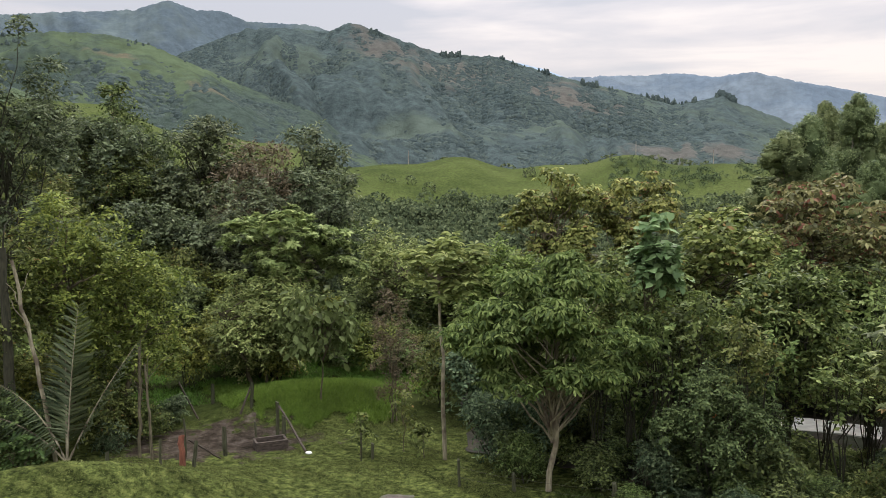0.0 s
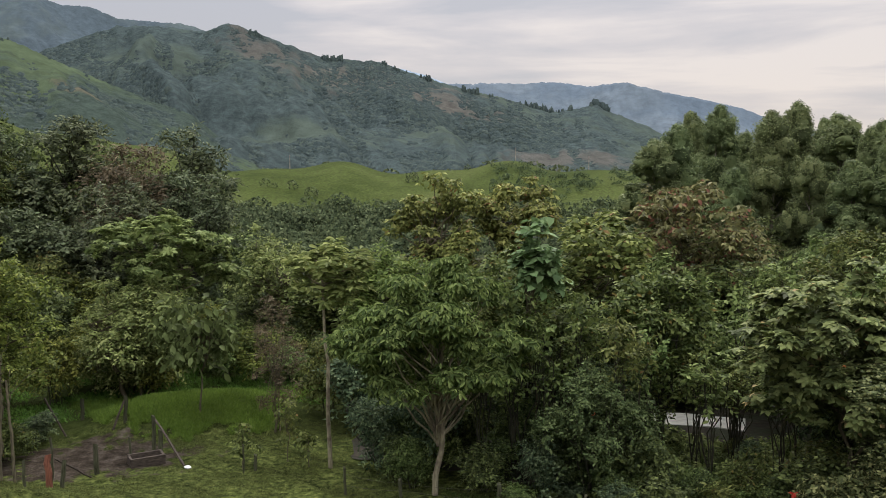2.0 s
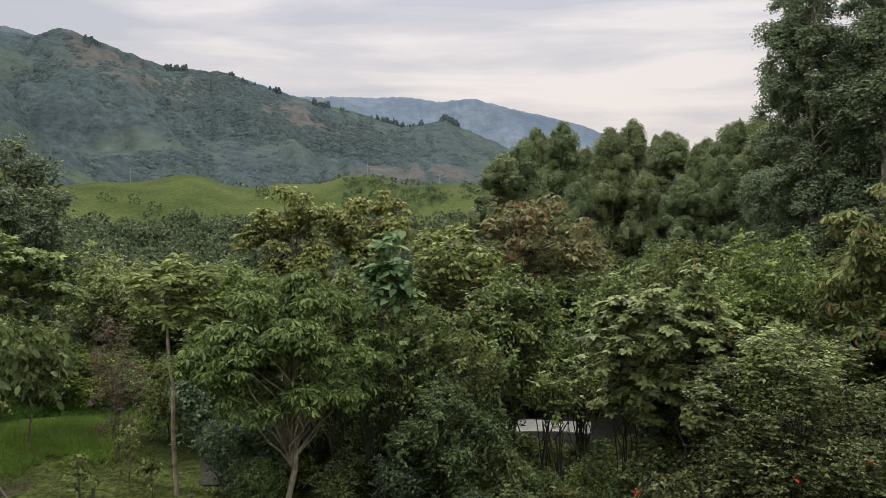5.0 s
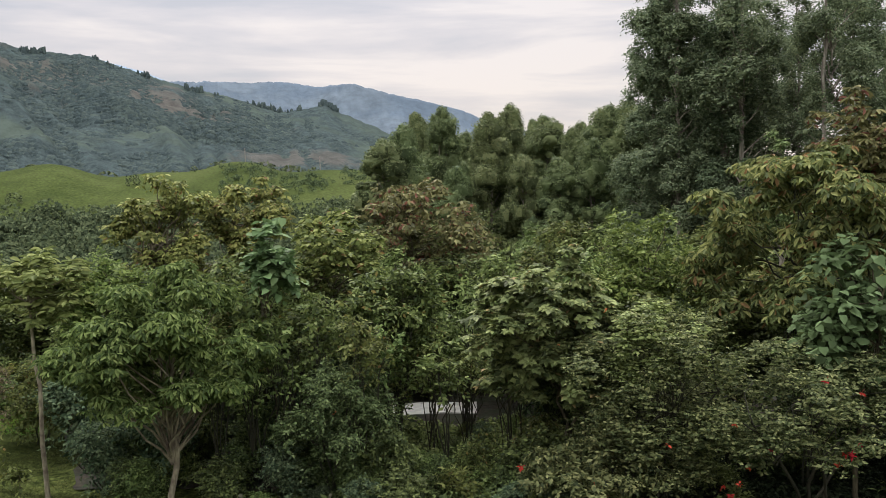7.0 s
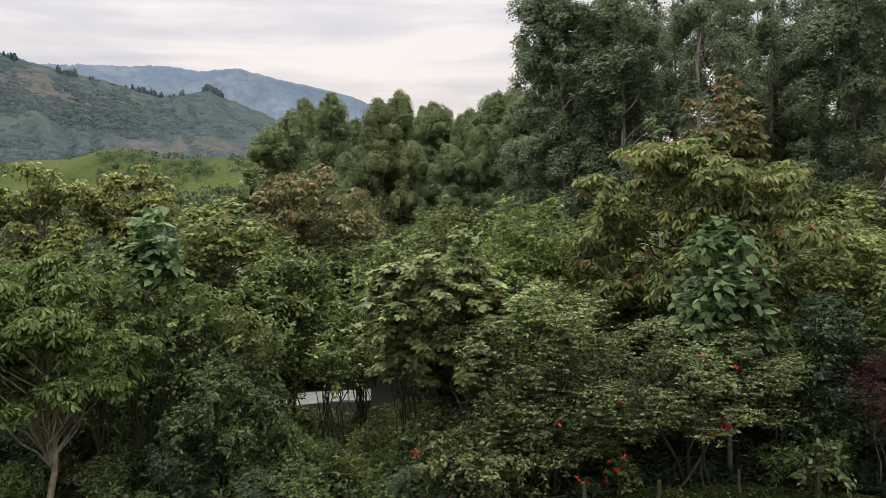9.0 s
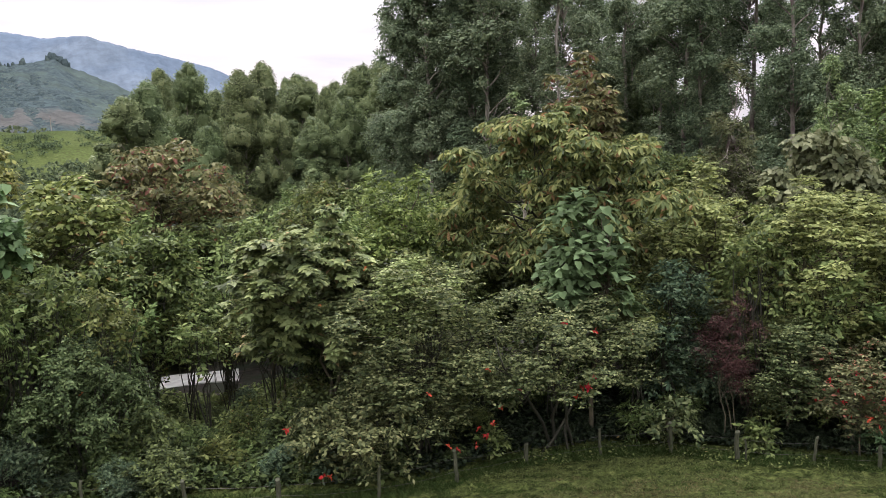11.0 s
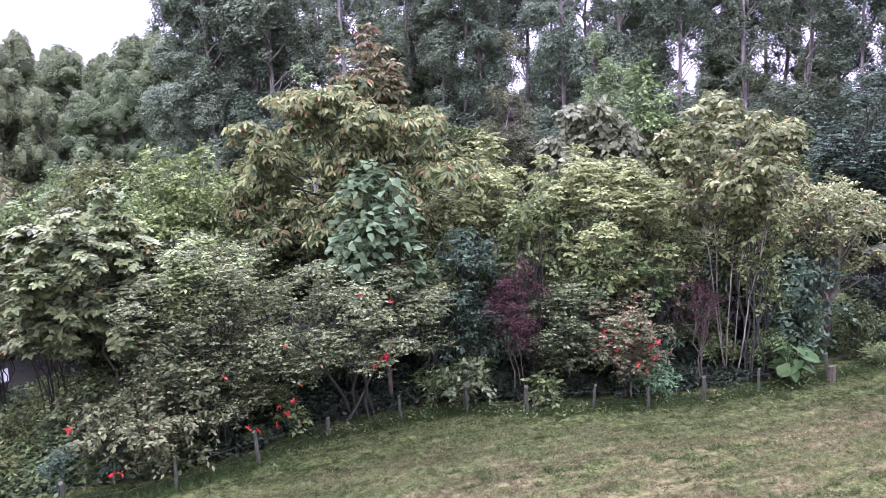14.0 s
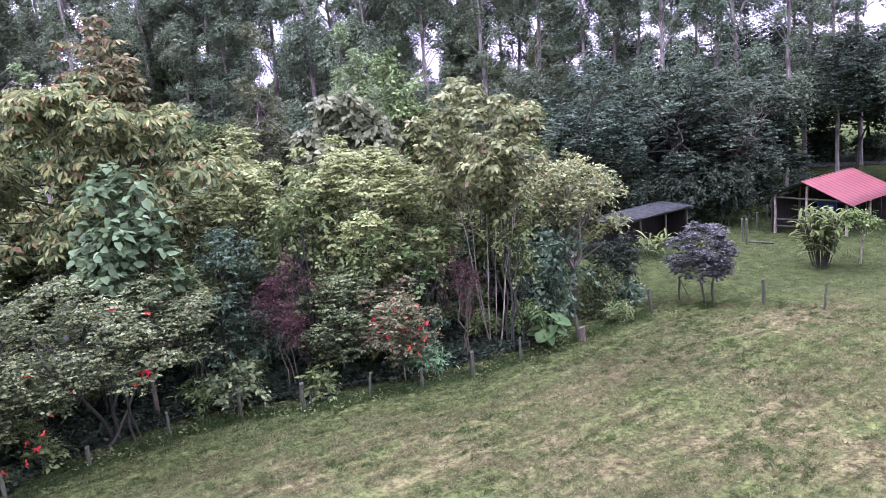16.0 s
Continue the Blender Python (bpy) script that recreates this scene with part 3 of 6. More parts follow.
    bp = n.new("ShaderNodeBump")
    bp.inputs["Strength"].default_value, bp.inputs["Distance"].default_value = relief, 6.0 / scale
    l.new(t.outputs["Fac"], bp.inputs["Height"])
    l.new(bp.outputs["Normal"], b.inputs["Normal"])
    out = n.new("ShaderNodeOutputMaterial")
    l.new(b.outputs["BSDF"], out.inputs["Surface"])
    return m


def mountain(label, b0, b1, foot, top, crest, material, seed, spur=0.10, across=420, rows=90, back=0.35, gully=0.0, pitch=0.45):
    """A ridge between two bearings. crest: (bearing, elevation angle) pairs of its skyline, foot and top: distances; gully: depth of the folds that run down it."""
    cb = np.array([c[0] for c in crest])
    ce = np.array([c[1] for c in crest])
    V = np.zeros((rows, across, 3))
    for j, b in enumerate(np.linspace(b0, b1, across)):
        el = float(np.interp(b, cb, ce)) + 0.10 * noise.noise((b * 1.7, seed, 0.0)) + 0.06 * noise.noise((b * 6.0, seed, 3.0))
        rt = top * (1 + 0.05 * noise.noise((b * 0.11, seed, 7.0)))
        ec, e0 = math.tan(radians(el)), (6.0 - EYE) / foot
        for i in range(rows):
            t = i / (rows - 1) * (1 + back)
            r = foot + (rt - foot) * t
            x, y = r * math.sin(radians(b)), r * math.cos(radians(b))
            k = 3.2 / (top * 0.5)
            n1 = 1 - math.sqrt(noise.noise((x * k, y * k, seed)) ** 2 + 0.006) * 2
            n2 = noise.noise((x * k * 3.1, y * k * 3.1, seed + 5))
            n3 = noise.noise((x * k * 9, y * k * 9, seed + 9))
            if t <= 1:
                g = e0 + (ec - e0) * t ** 0.9
                g += ec * spur * math.sin(t * math.pi) ** 0.7 * (n1 - 0.45 + 0.4 * n2 + 0.15 * n3)
                if gully:
                    bw = b * pitch + 0.7 * noise.noise((b * 0.2, t * 2.2, seed + 30)) + 1.5 * t
                    f1 = math.sqrt(noise.noise((bw, t * 0.9, seed + 20)) ** 2 + 0.0008)
                    f2 = math.sqrt(noise.noise((bw * 2.7 + t, t * 2.4, seed + 24)) ** 2 + 0.0008)
                    g += ec * gully * (math.sin(t * math.pi) ** 0.6) * (f1 + 0.45 * f2 - 0.33)
                z = EYE + r * min(g, ec * (0.93 + 0.07 * t))
            else:
                z = EYE + rt * ec * (1 - 0.6 * ((t - 1) / back) ** 1.3)
            V[i, j] = (x, y, z)
    i, j = np.meshgrid(np.arange(rows - 1), np.arange(across - 1), indexing="ij")
    q = np.stack([i * across + j, i * across + j + 1, (i + 1) * across + j + 1, (i + 1) * across + j], -1).reshape(-1, 4)
    ob = piece("mountain", mesh_of("mountain", V.reshape(-1, 3), q), material, smooth_shade=True)
    return tagged(ob, label, "mountain", kind="structure"), V


BARE_MID = [(*spot(b, r).xy, w) for b, r, w in ((2.6, 930, 95), (5.2, 900, 70), (9.0, 940, 80), (17.0, 700, 60), (-3.5, 980, 60))]
BARE_SPUR = [(*spot(b, r).xy, w) for b, r, w in ((-22.0, 600, 16), (-16.0, 560, 14))]
# distance haze is painted into these colours, paler and bluer further off
FAR_HAZED = hill_mat("far_hazed_hills", (0.098, 0.125, 0.15), (0.111, 0.136, 0.155), (0.114, 0.148, 0.182), 0.3, 0.3, (0.86, 1.12))
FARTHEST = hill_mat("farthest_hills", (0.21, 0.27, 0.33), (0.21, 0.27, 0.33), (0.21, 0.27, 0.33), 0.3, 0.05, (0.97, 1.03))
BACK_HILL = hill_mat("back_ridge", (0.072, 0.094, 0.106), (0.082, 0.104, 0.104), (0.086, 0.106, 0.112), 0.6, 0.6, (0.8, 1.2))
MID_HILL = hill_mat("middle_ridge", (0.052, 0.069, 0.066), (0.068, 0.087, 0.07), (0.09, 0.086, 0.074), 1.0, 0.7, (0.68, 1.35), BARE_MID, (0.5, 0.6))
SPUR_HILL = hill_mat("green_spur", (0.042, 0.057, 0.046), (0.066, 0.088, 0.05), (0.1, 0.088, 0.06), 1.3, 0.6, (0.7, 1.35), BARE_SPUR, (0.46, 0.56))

mountain("pale mountain on the horizon, haze in its colour", -2, 16, 4000, 4600, ((-2, 8.9), (2, 9.2), (4.2, 9.1), (6.9, 8.4), (9, 7.6), (12, 6.5), (16, 5)), FARTHEST, 11.0, spur=0.05, across=160, rows=30, back=0.1)
far_ridge, _ = mountain("far mountain ridge under the clouds, blue haze in its colour", 5, 48, 2600, 3400, ((5, 7.0), (8.4, 7.7), (10.7, 7.75), (13.3, 7.7), (15.9, 7.75), (18.4, 7.4), (20.5, 7.65), (22.8, 7.0), (25.4, 6.4), (28.2, 5.6), (31, 4.4), (36, 3.2), (48, 2)), FAR_HAZED, 4.0, spur=0.10, across=420, rows=60, back=0.2, gully=0.1, pitch=0.5)
mountain("green back ridge with a broad summit, haze in its colour", -46, 4, 1300, 2100, ((-46, 8), (-32, 10.2), (-28, 10.8), (-24.8, 11.2), (-20.2, 11.7), (-18.1, 12.4), (-16.4, 11.9), (-14.9, 12.0), (-13.1, 11.4), (-9.3, 11.3), (-7.8, 10.9), (-5, 9.5), (4, 7)), BACK_HILL, 2.0, spur=0.2, across=460, rows=100, gully=0.13, pitch=0.3)
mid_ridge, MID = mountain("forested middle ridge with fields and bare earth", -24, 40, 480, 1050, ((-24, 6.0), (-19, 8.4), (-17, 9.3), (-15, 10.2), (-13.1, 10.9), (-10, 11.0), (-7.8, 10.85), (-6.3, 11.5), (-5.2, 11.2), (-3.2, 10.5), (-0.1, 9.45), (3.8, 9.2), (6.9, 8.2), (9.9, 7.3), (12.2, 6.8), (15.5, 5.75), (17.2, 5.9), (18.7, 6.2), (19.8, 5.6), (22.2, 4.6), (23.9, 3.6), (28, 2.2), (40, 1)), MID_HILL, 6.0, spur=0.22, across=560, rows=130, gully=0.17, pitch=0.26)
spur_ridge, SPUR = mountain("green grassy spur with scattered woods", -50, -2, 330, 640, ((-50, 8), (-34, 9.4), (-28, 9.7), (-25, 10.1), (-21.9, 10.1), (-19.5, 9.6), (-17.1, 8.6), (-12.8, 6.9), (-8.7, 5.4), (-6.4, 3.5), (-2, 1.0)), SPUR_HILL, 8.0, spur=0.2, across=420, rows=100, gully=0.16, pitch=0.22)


def crowns_on(name, label, pos, lie, s, rng, material, tall):
    """Rounded far-off tree crowns at pos, standing along lie, of breadth s: one uncountable stuff."""
    east = unit(np.cross(np.array([0, 1.0, 0]), lie))
    north = np.cross(lie, east)
    knob = np.array([(-1, -1, 0), (1, -1, 0), (1, 1, 0), (-1, 1, 0), (-.55, -.55, 1), (.55, -.55, 1), (.55, .55, 1), (-.55, .55, 1)]) * np.array([0.5, 0.5, tall]) - np.array([0, 0, 0.1])
    face = np.array([(0, 1, 5, 4), (1, 2, 6, 5), (2, 3, 7, 6), (3, 0, 4, 7), (4, 5, 6, 7)])
    shape = knob[None] * s[:, None, None] * (1 + rng.normal(0, 0.22, (len(pos), 8, 3)))
    shape = shape[..., 0:1] * east[:, None] + shape[..., 1:2] * north[:, None] + shape[..., 2:3] * lie[:, None]
    v = (pos[:, None] + shape).reshape(-1, 3)
    q = (face[None] + (np.arange(len(pos)) * 8)[:, None, None]).reshape(-1, 4)
    return tagged(piece(name, mesh_of(name, v, q), material, smooth_shade=True), label, "forest", kind="stuff")


def slope_at(V, i, j):
    """The place and the upward normal at fractional row and column of a hillside."""
    rows, across = V.shape[:2]
    i0, j0 = min(int(i), rows - 2), min(int(j), across - 2)
    p = V[i0, j0] * (1 - (i - i0)) + V[i0 + 1, j0] * (i - i0)
    p = p + (V[i0, j0 + 1] - V[i0, j0]) * (j - j0)
    up = np.cross(V[i0, j0 + 1] - V[i0, j0], V[i0 + 1, j0] - V[i0, j0])
    return p, up * (1 if up[2] > 0 else -1)


def hillside_wood(name, label, V, count, size, seed, material, gate, level=(0.05, 1.0), bias=0.1, stand_up=0.25, tall=0.24):
    """Tree crowns over a hillside where its woods are, thickest in the folds."""
    rng = np.random.default_rng(seed)
    rows, across = V.shape[:2]
    pos, lie = [], []
    top_row = int((rows - 1) / 1.35)
    hollow = np.zeros((rows, across))
    for d in (4, 9):
        hollow[:, d:-d] += (V[:, 2 * d:, 2] + V[:, :-2 * d, 2] - 2 * V[:, d:-d, 2]) / d
    hollow /= hollow.std() + 1e-9
    while len(pos) < count:
        i, j = rng.uniform(level[0] * top_row, level[1] * top_row), rng.uniform(0, across - 1.01)
        p, up = slope_at(V, i, j)
        w = noise.noise((p[0] * gate, p[1] * gate, seed)) + 0.5 * noise.noise((p[0] * gate * 4, p[1] * gate * 4, seed)) + 0.16 * min(2.0, max(-2.0, hollow[int(i), int(j)]))
        if w + bias > rng.uniform(0, 0.3):
            pos.append(p)
            lie.append(up)
    lie = unit(unit(np.array(lie)) + np.array([0, 0, stand_up]))
    s = size * np.clip(rng.lognormal(-0.1, 0.4, count), 0.4, 2.2)
    return crowns_on(name, label, np.array(pos), lie, s, rng, material, tall)


def hillside_rows(name, label, V, b0, b1, level, rows_n, step, size, seed, material):
    """Bushes planted in rows along the contours of a hillside."""
    rng = np.random.default_rng(seed)
    rows, across = V.shape[:2]
    bear = np.degrees(np.arctan2(V[0, :, 0], V[0, :, 1]))
    j0, j1 = np.searchsorted(bear, (b0, b1))
    top_row = int((rows - 1) / 1.35)
    pos, lie = [], []
    for k in range(rows_n):
        j = j0 + rng.uniform(0, 6)
        while j < j1 - rng.uniform(0, 6):
            i = top_row * (level[0] + (level[1] - level[0]) * (k + 0.15 * noise.noise((j * 0.08, k * 0.2, seed))) / rows_n)
            p, up = slope_at(V, i, j)
            pos.append(p), lie.append(up)
            j += step * rng.uniform(0.7, 1.3)
    lie = unit(unit(np.array(lie)) + np.array([0, 0, 0.5]))
    return crowns_on(name, label, np.array(pos), lie, size * rng.uniform(0.7, 1.3, len(pos)), rng, material, 0.5)


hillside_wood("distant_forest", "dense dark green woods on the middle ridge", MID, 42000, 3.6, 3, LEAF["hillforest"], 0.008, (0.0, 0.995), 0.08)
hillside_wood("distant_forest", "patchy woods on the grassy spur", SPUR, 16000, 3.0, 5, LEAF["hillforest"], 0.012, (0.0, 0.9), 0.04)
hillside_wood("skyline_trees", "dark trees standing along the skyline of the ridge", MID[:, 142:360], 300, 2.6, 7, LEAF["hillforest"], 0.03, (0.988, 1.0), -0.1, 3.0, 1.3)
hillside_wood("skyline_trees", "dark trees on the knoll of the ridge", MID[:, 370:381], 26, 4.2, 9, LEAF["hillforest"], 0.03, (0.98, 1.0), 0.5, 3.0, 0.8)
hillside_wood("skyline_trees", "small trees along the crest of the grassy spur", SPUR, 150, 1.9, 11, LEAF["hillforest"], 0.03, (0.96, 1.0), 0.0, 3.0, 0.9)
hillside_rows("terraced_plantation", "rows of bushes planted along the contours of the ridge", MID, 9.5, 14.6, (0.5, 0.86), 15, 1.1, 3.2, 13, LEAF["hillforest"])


# ---------------------------------------------------------------- trees
HEART = (np.array([(0, 0, 0), (.02, .36, .06), (.45, .4, .05), (1, 0, -.12), (.45, -.4, .05), (.02, -.36, .06)]), np.array([(0, 1, 2, 3), (0, 3, 4, 5)]))
FINGER = (np.array([(0, 0, 0), (.4, .15, .05), (.75, .15, .0), (1, 0, -.2), (.75, -.15, .0), (.4, -.15, .05)]), np.array([(0, 1, 2, 3), (0, 3, 4, 5)]))
SHAPES = {"heart": HEART, "finger": FINGER, "oval": RHOMB, "lance": SLIM, "broad": BROAD, "hand": HAND, "leaflet": OVAL, "maple": MAPLE}


def grow(name, label, category, bearing, dist, width, low, high, leaves, seed, shape="oval", size=0.26, count=5000, form="dome",
         blobs=14, blob=0.36, bark="brown", stem=0.12, stems=1, droop=0.35, whorl=1, shell=0.5, flat=0.6, twig=8, group="", limbs=True, base=None, lean=0.0, fork=0.55, bend=0.06, single_leaves=False, single_limbs=None, fine=None, splay=0.16):
    """A tree or shrub: an empty at its foot with trunk and crown meshes. Heights are above the datum, width in metres."""
    rng = np.random.default_rng(seed)
    single_limbs = (base is None and dist < 40) if single_limbs is None else single_limbs
    at = spot(bearing, dist)
    at.z = ground_z(at.x, at.y) - 0.05 if base is None else base
    thing = empty(name, at, label, category, group)
    lo, hi = max(low - at.z, 0.05), high - at.z
    size, count = size * 0.82, int(count * 1.4)
    fine = (1.55 if dist < 40 and base is None else 1.0) if fine is None else fine
    cl = clumps(rng, width, lo, hi, form, int(blobs * 1.9 * fine), blob * 0.74 / fine ** 0.6)
    v, q = crown(rng, cl, count, SHAPES[shape], size, droop, whorl, shell, flat, twig=twig)
    thin = stem < 0.06
    twigs, bearers = [], []
    for s in range(stems):
        foot = np.array([rng.normal(0, 0.05 * width * (stems > 1)), rng.normal(0, 0.05 * width * (stems > 1)), -0.1])
        head = np.array([rng.normal(0, splay * width) + lean, rng.normal(0, splay * width), lo + (hi - lo) * rng.uniform(0.35, 0.6)])
        r0 = stem * rng.uniform(0.75, 1.1)
        tv, tq = limb(rng, foot, head, r0, r0 * 0.45, bend, 7 if thin else 9, 5 if thin else 8)
        trunk = piece("trunk", mesh_of("trunk", tv, tq), BARK[bark], thing, smooth_shade=True)
        if limbs:
            for c in cl[s::stems * (2 if fine > 1.2 else 1)]:
                t = rng.uniform(fork, 1.0 if fork > 0.5 else fork + 0.25)
                start = foot + (head - foot) * t
                twigs.append(limb(rng, start, c[:3] + np.array([0, 0, 0.2]) * c[5], r0 * 0.42, r0 * 0.10, 0.16, 4 if thin else 6, 4 if thin else 5))
                bearers.append(trunk)
    if limbs and single_limbs:
        for (tv, tq), trunk in zip(twigs, bearers):
            piece("branch", mesh_of("branch", tv, tq), BARK[bark], trunk, smooth_shade=True)
    elif twigs:
        tv, tq = joined(twigs)
        tagged(piece("branchwork", mesh_of("branchwork", tv, tq), BARK[bark], thing, smooth_shade=True), kind="stuff")
    if single_leaves:
        lv = mesh_of("leaf", *SHAPES[shape])
        lv.materials.append(LEAF[leaves])
        n = len(SHAPES[shape][0])
        for k in range(len(v) // n):
            p = v[k * n:(k + 1) * n]
            x = Vector(p[3] - p[0])
            y = Vector(p[1] - p[5])
            z = x.cross(y).normalized()
            m = Matrix((x, z.cross(x), z * x.length)).transposed().to_4x4()
            m.translation = p[0]
            ob = new("leaf", lv)
            ob.parent = thing
            ob.matrix_local = m
        return thing
    piece("crown", mesh_of("crown", v, q), LEAF[leaves], thing)
    return thing


T, S = "tree", "shrub"
# --- dark wood on the hillside across the paddock
WOOD = "hillside wood"
grow("broadleaf_tree", "dense dark green broadleaf tree on the hillside", T, -20.6, 74, 9.0, 5.5, 17.6, "wood", 1, size=0.5, count=5500, blobs=18, group=WOOD, bark="dark", stem=0.22)
grow("broadleaf_tree", "tall dark green tree with a rounded crown", T, -15.9, 72, 9.0, 3.5, 17.1, "wood", 2, size=0.5, count=6000, blobs=20, group=WOOD, bark="dark", stem=0.25)
grow("broadleaf_tree", "brown-tinged tree with thinning leaves", T, -12.7, 68, 9.6, 3.2, 15.2, "brownish", 3, size=0.42, count=5500, blobs=20, group=WOOD, bark="pale", stem=0.2)
grow("broadleaf_tree", "dark green tree with a ragged upright crown", T, -9.0, 70, 7.4, 4.0, 16.6, "wood", 4, size=0.48, count=5500, blobs=18, group=WOOD, bark="dark", stem=0.22)
grow("broadleaf_tree", "low dark bushy tree at the wood's edge", T, -18.6, 66, 9.2, 3.0, 10.4, "wood", 5, size=0.45, count=4200, blobs=16, group=WOOD, bark="dark", stem=0.18)
grow("broadleaf_tree", "dark green tree above the grassy slope", T, -25.2, 82, 4.5, 12.5, 20.4, "wood", 6, size=0.5, count=2400, group=WOOD, bark="dark", stem=0.16)
grow("slender_tree", "slender tree with a small tufted crown", T, -21.4, 80, 3.0, 17.4, 20.9, "small", 7, size=0.5, count=420, blobs=6, group=WOOD, bark="pale", stem=0.1)
grow("slender_tree", "sparse tall tree with drooping dark sprays", T, -28.0, 46, 7.4, 5.4, 20.6, "wood", 8, size=0.3, count=9500, blobs=26, blob=0.26, bark="dark", stem=0.12)
grow("broadleaf_tree", "dark green tree among others on the hillside", T, -23.2, 78, 8.5, 6.0, 17.0, "wood", 401, size=0.42, count=7000, blobs=20, group=WOOD, bark="dark", stem=0.2)
grow("broadleaf_tree", "leafy mid-green tree on the slope", T, -26.2, 70, 6.5, 4.0, 13.2, "small", 402, size=0.4, count=5500, blobs=18, group=WOOD, bark="dark", stem=0.18)
grow("broadleaf_tree", "dark rounded tree low on the hillside", T, -13.6, 63, 8.0, 1.5, 12.0, "wood", 403, size=0.4, count=6500, blobs=20, group=WOOD, bark="dark", stem=0.18)
grow("broadleaf_tree", "dark tree hung with climbers at the wood's edge", T, -8.3, 64, 6.0, 1.5, 13.0, "wood", 404, size=0.38, count=6000, blobs=20, group=WOOD, bark="dark", stem=0.18)
# --- trees round the paddock
PAD = "trees round the paddock"
grow("broadleaf_tree", "yellow-green small-leaved tree over the fence corner", T, -24.6, 37, 5.8, 3.6, 10.3, "yellowgreen", 10, size=0.24, count=8000, blobs=18, group=PAD, stem=0.16)
grow("broadleaf_tree", "bushy yellow-green tree with hanging branches", T, -20.9, 37, 5.6, 1.4, 8.9, "yellowgreen", 11, size=0.24, count=9000, blobs=22, group=PAD, stem=0.14, stems=2)
grow("broadleaf_tree", "dark-stemmed tree hung with creepers", T, -29.0, 37, 5.6, 1.6, 9.4, "small", 12, size=0.24, count=7000, blobs=20, group=PAD, stem=0.18, bark="dark")
grow("cecropia_tree", "light green tree with whorls of lobed leaves", T, -10.5, 46, 7.8, 4.2, 9.8, "fresh", 13, shape="hand", size=0.42, count=2600, whorl=6, blobs=18, blob=0.3, group=PAD, bark="pale", stem=0.12)
grow("broadleaf_tree", "green mid-sized tree behind the grass mound", T, -12.9, 43, 6.2, 0.8, 6.4, "fresh", 14, size=0.26, count=8000, blobs=20, group=PAD, stem=0.12, stems=2)
grow("broadleaf_tree", "dark green tree beyond the paddock", T, -3.7, 52, 5.4, 2.4, 9.0, "fresh", 15, size=0.3, count=5000, blobs=16, group=PAD, stem=0.14)
grow("shrub", "low green shrub at the paddock's edge", S, -14.6, 45, 6.0, 0.1, 3.0, "fresh", 16, size=0.24, count=5000, group=PAD, stem=0.05, stems=3)
grow("slender_tree", "thin tree with sparse brown twigs", T, -3.6, 35, 2.4, 0.6, 6.3, "brownish", 17, size=0.12, count=3600, blobs=26, blob=0.34, group=PAD, bark="brown", stem=0.035, stems=4)
grow("slender_tree", "tall thin tree with a bare trunk", T, 0.05, 30, 3.4, 5.9, 8.5, "pale", 18, shape="finger", whorl=6, size=0.4, count=1500, blobs=12, group=PAD, bark="pale", stem=0.085, fork=0.9, splay=0.03, bend=0.012)
grow("willow_leaf_tree", "low spreading tree with long drooping leaves", T, 7.4, 26.9, 6.6, 3.3, 8.1, "lance", 19, shape="finger", size=0.3, count=20000, blobs=26, blob=0.26, whorl=6, droop=0.9, bark="pale", stem=0.115, stems=1, group=PAD, fork=0.32)
grow("broadleaf_tree", "bright green leafy tree behind others", T, 4.2, 40, 4.4, 3.4, 8.4, "spring", 20, size=0.3, count=4200, group=PAD, stem=0.1)
grow("broadleaf_tree", "yellowing tree with a broken open crown", T, 7.9, 48, 7.0, 4.0, 11.4, "yellow", 21, size=0.40, count=6000, blobs=26, blob=0.24, group=PAD, stem=0.14, whorl=5, droop=0.85)
grow("broadleaf_tree", "yellowing tree with upright leafy shoots", T, 13.4, 49, 5.4, 5.0, 11.7, "yellow", 22, size=0.40, count=4600, blobs=20, blob=0.26, group=PAD, stem=0.13, whorl=5, droop=0.85)
# --- thicket along the fence
TH = "thicket along the fence"
grow("vine_clad_tree", "narrow tree clad in broad blue-green leaves", T, 14.6, 29.4, 1.5, 6.6, 9.75, "vine", 23, shape="heart", size=0.36, count=800, fine=1.0, form="cone", group=TH, stem=0.05, droop=0.45, flat=1.2)
grow("broadleaf_tree", "green tree with slender dark stems", T, 13.4, 33, 5.4, 2.6, 8.4, "small", 24, size=0.28, count=7500, blobs=20, group=TH, stem=0.09, stems=3, bark="dark")
grow("broadleaf_tree", "yellow-tinged tree with large loose leaves", T, 18.7, 36, 6.2, 3.2, 9.7, "yellow", 25, shape="oval", whorl=4, droop=0.6, size=0.38, count=6500, blobs=22, blob=0.3, group=TH, stem=0.1, stems=2)
grow("broadleaf_tree", "rust-tinged tree with whorled leaves", T, 25.2, 44.5, 8.6, 4.2, 11.2, "rusty", 26, size=0.42, count=5600, whorl=5, blobs=24, blob=0.28, group=TH, stem=0.1, stems=2, droop=0.85)
grow("creeper_thicket", "creeper-covered thicket of small leaves", S, 18.6, 27.2, 4.4, 0.0, 4.7, "creeper", 27, size=0.155, flat=0.9, count=15000, blobs=26, blob=0.32, group=TH, stem=0.05, stems=5, bark="dark")
grow("broadleaf_tree", "leafy green tree behind the creepers", T, 22.6, 31.5, 4.4, 3.6, 7.4, "small", 28, size=0.27, count=6500, blobs=18, group=TH, stem=0.07, stems=4, bark="dark")
grow("lobed_leaf_tree", "tree with pale green star-shaped leaves", T, 33.7, 27.8, 5.8, 2.4, 8.5, "star", 29, shape="maple", size=0.36, count=5200, whorl=4, blobs=24, blob=0.28, group=TH, stem=0.09, stems=2, droop=0.45, flat=1.1)
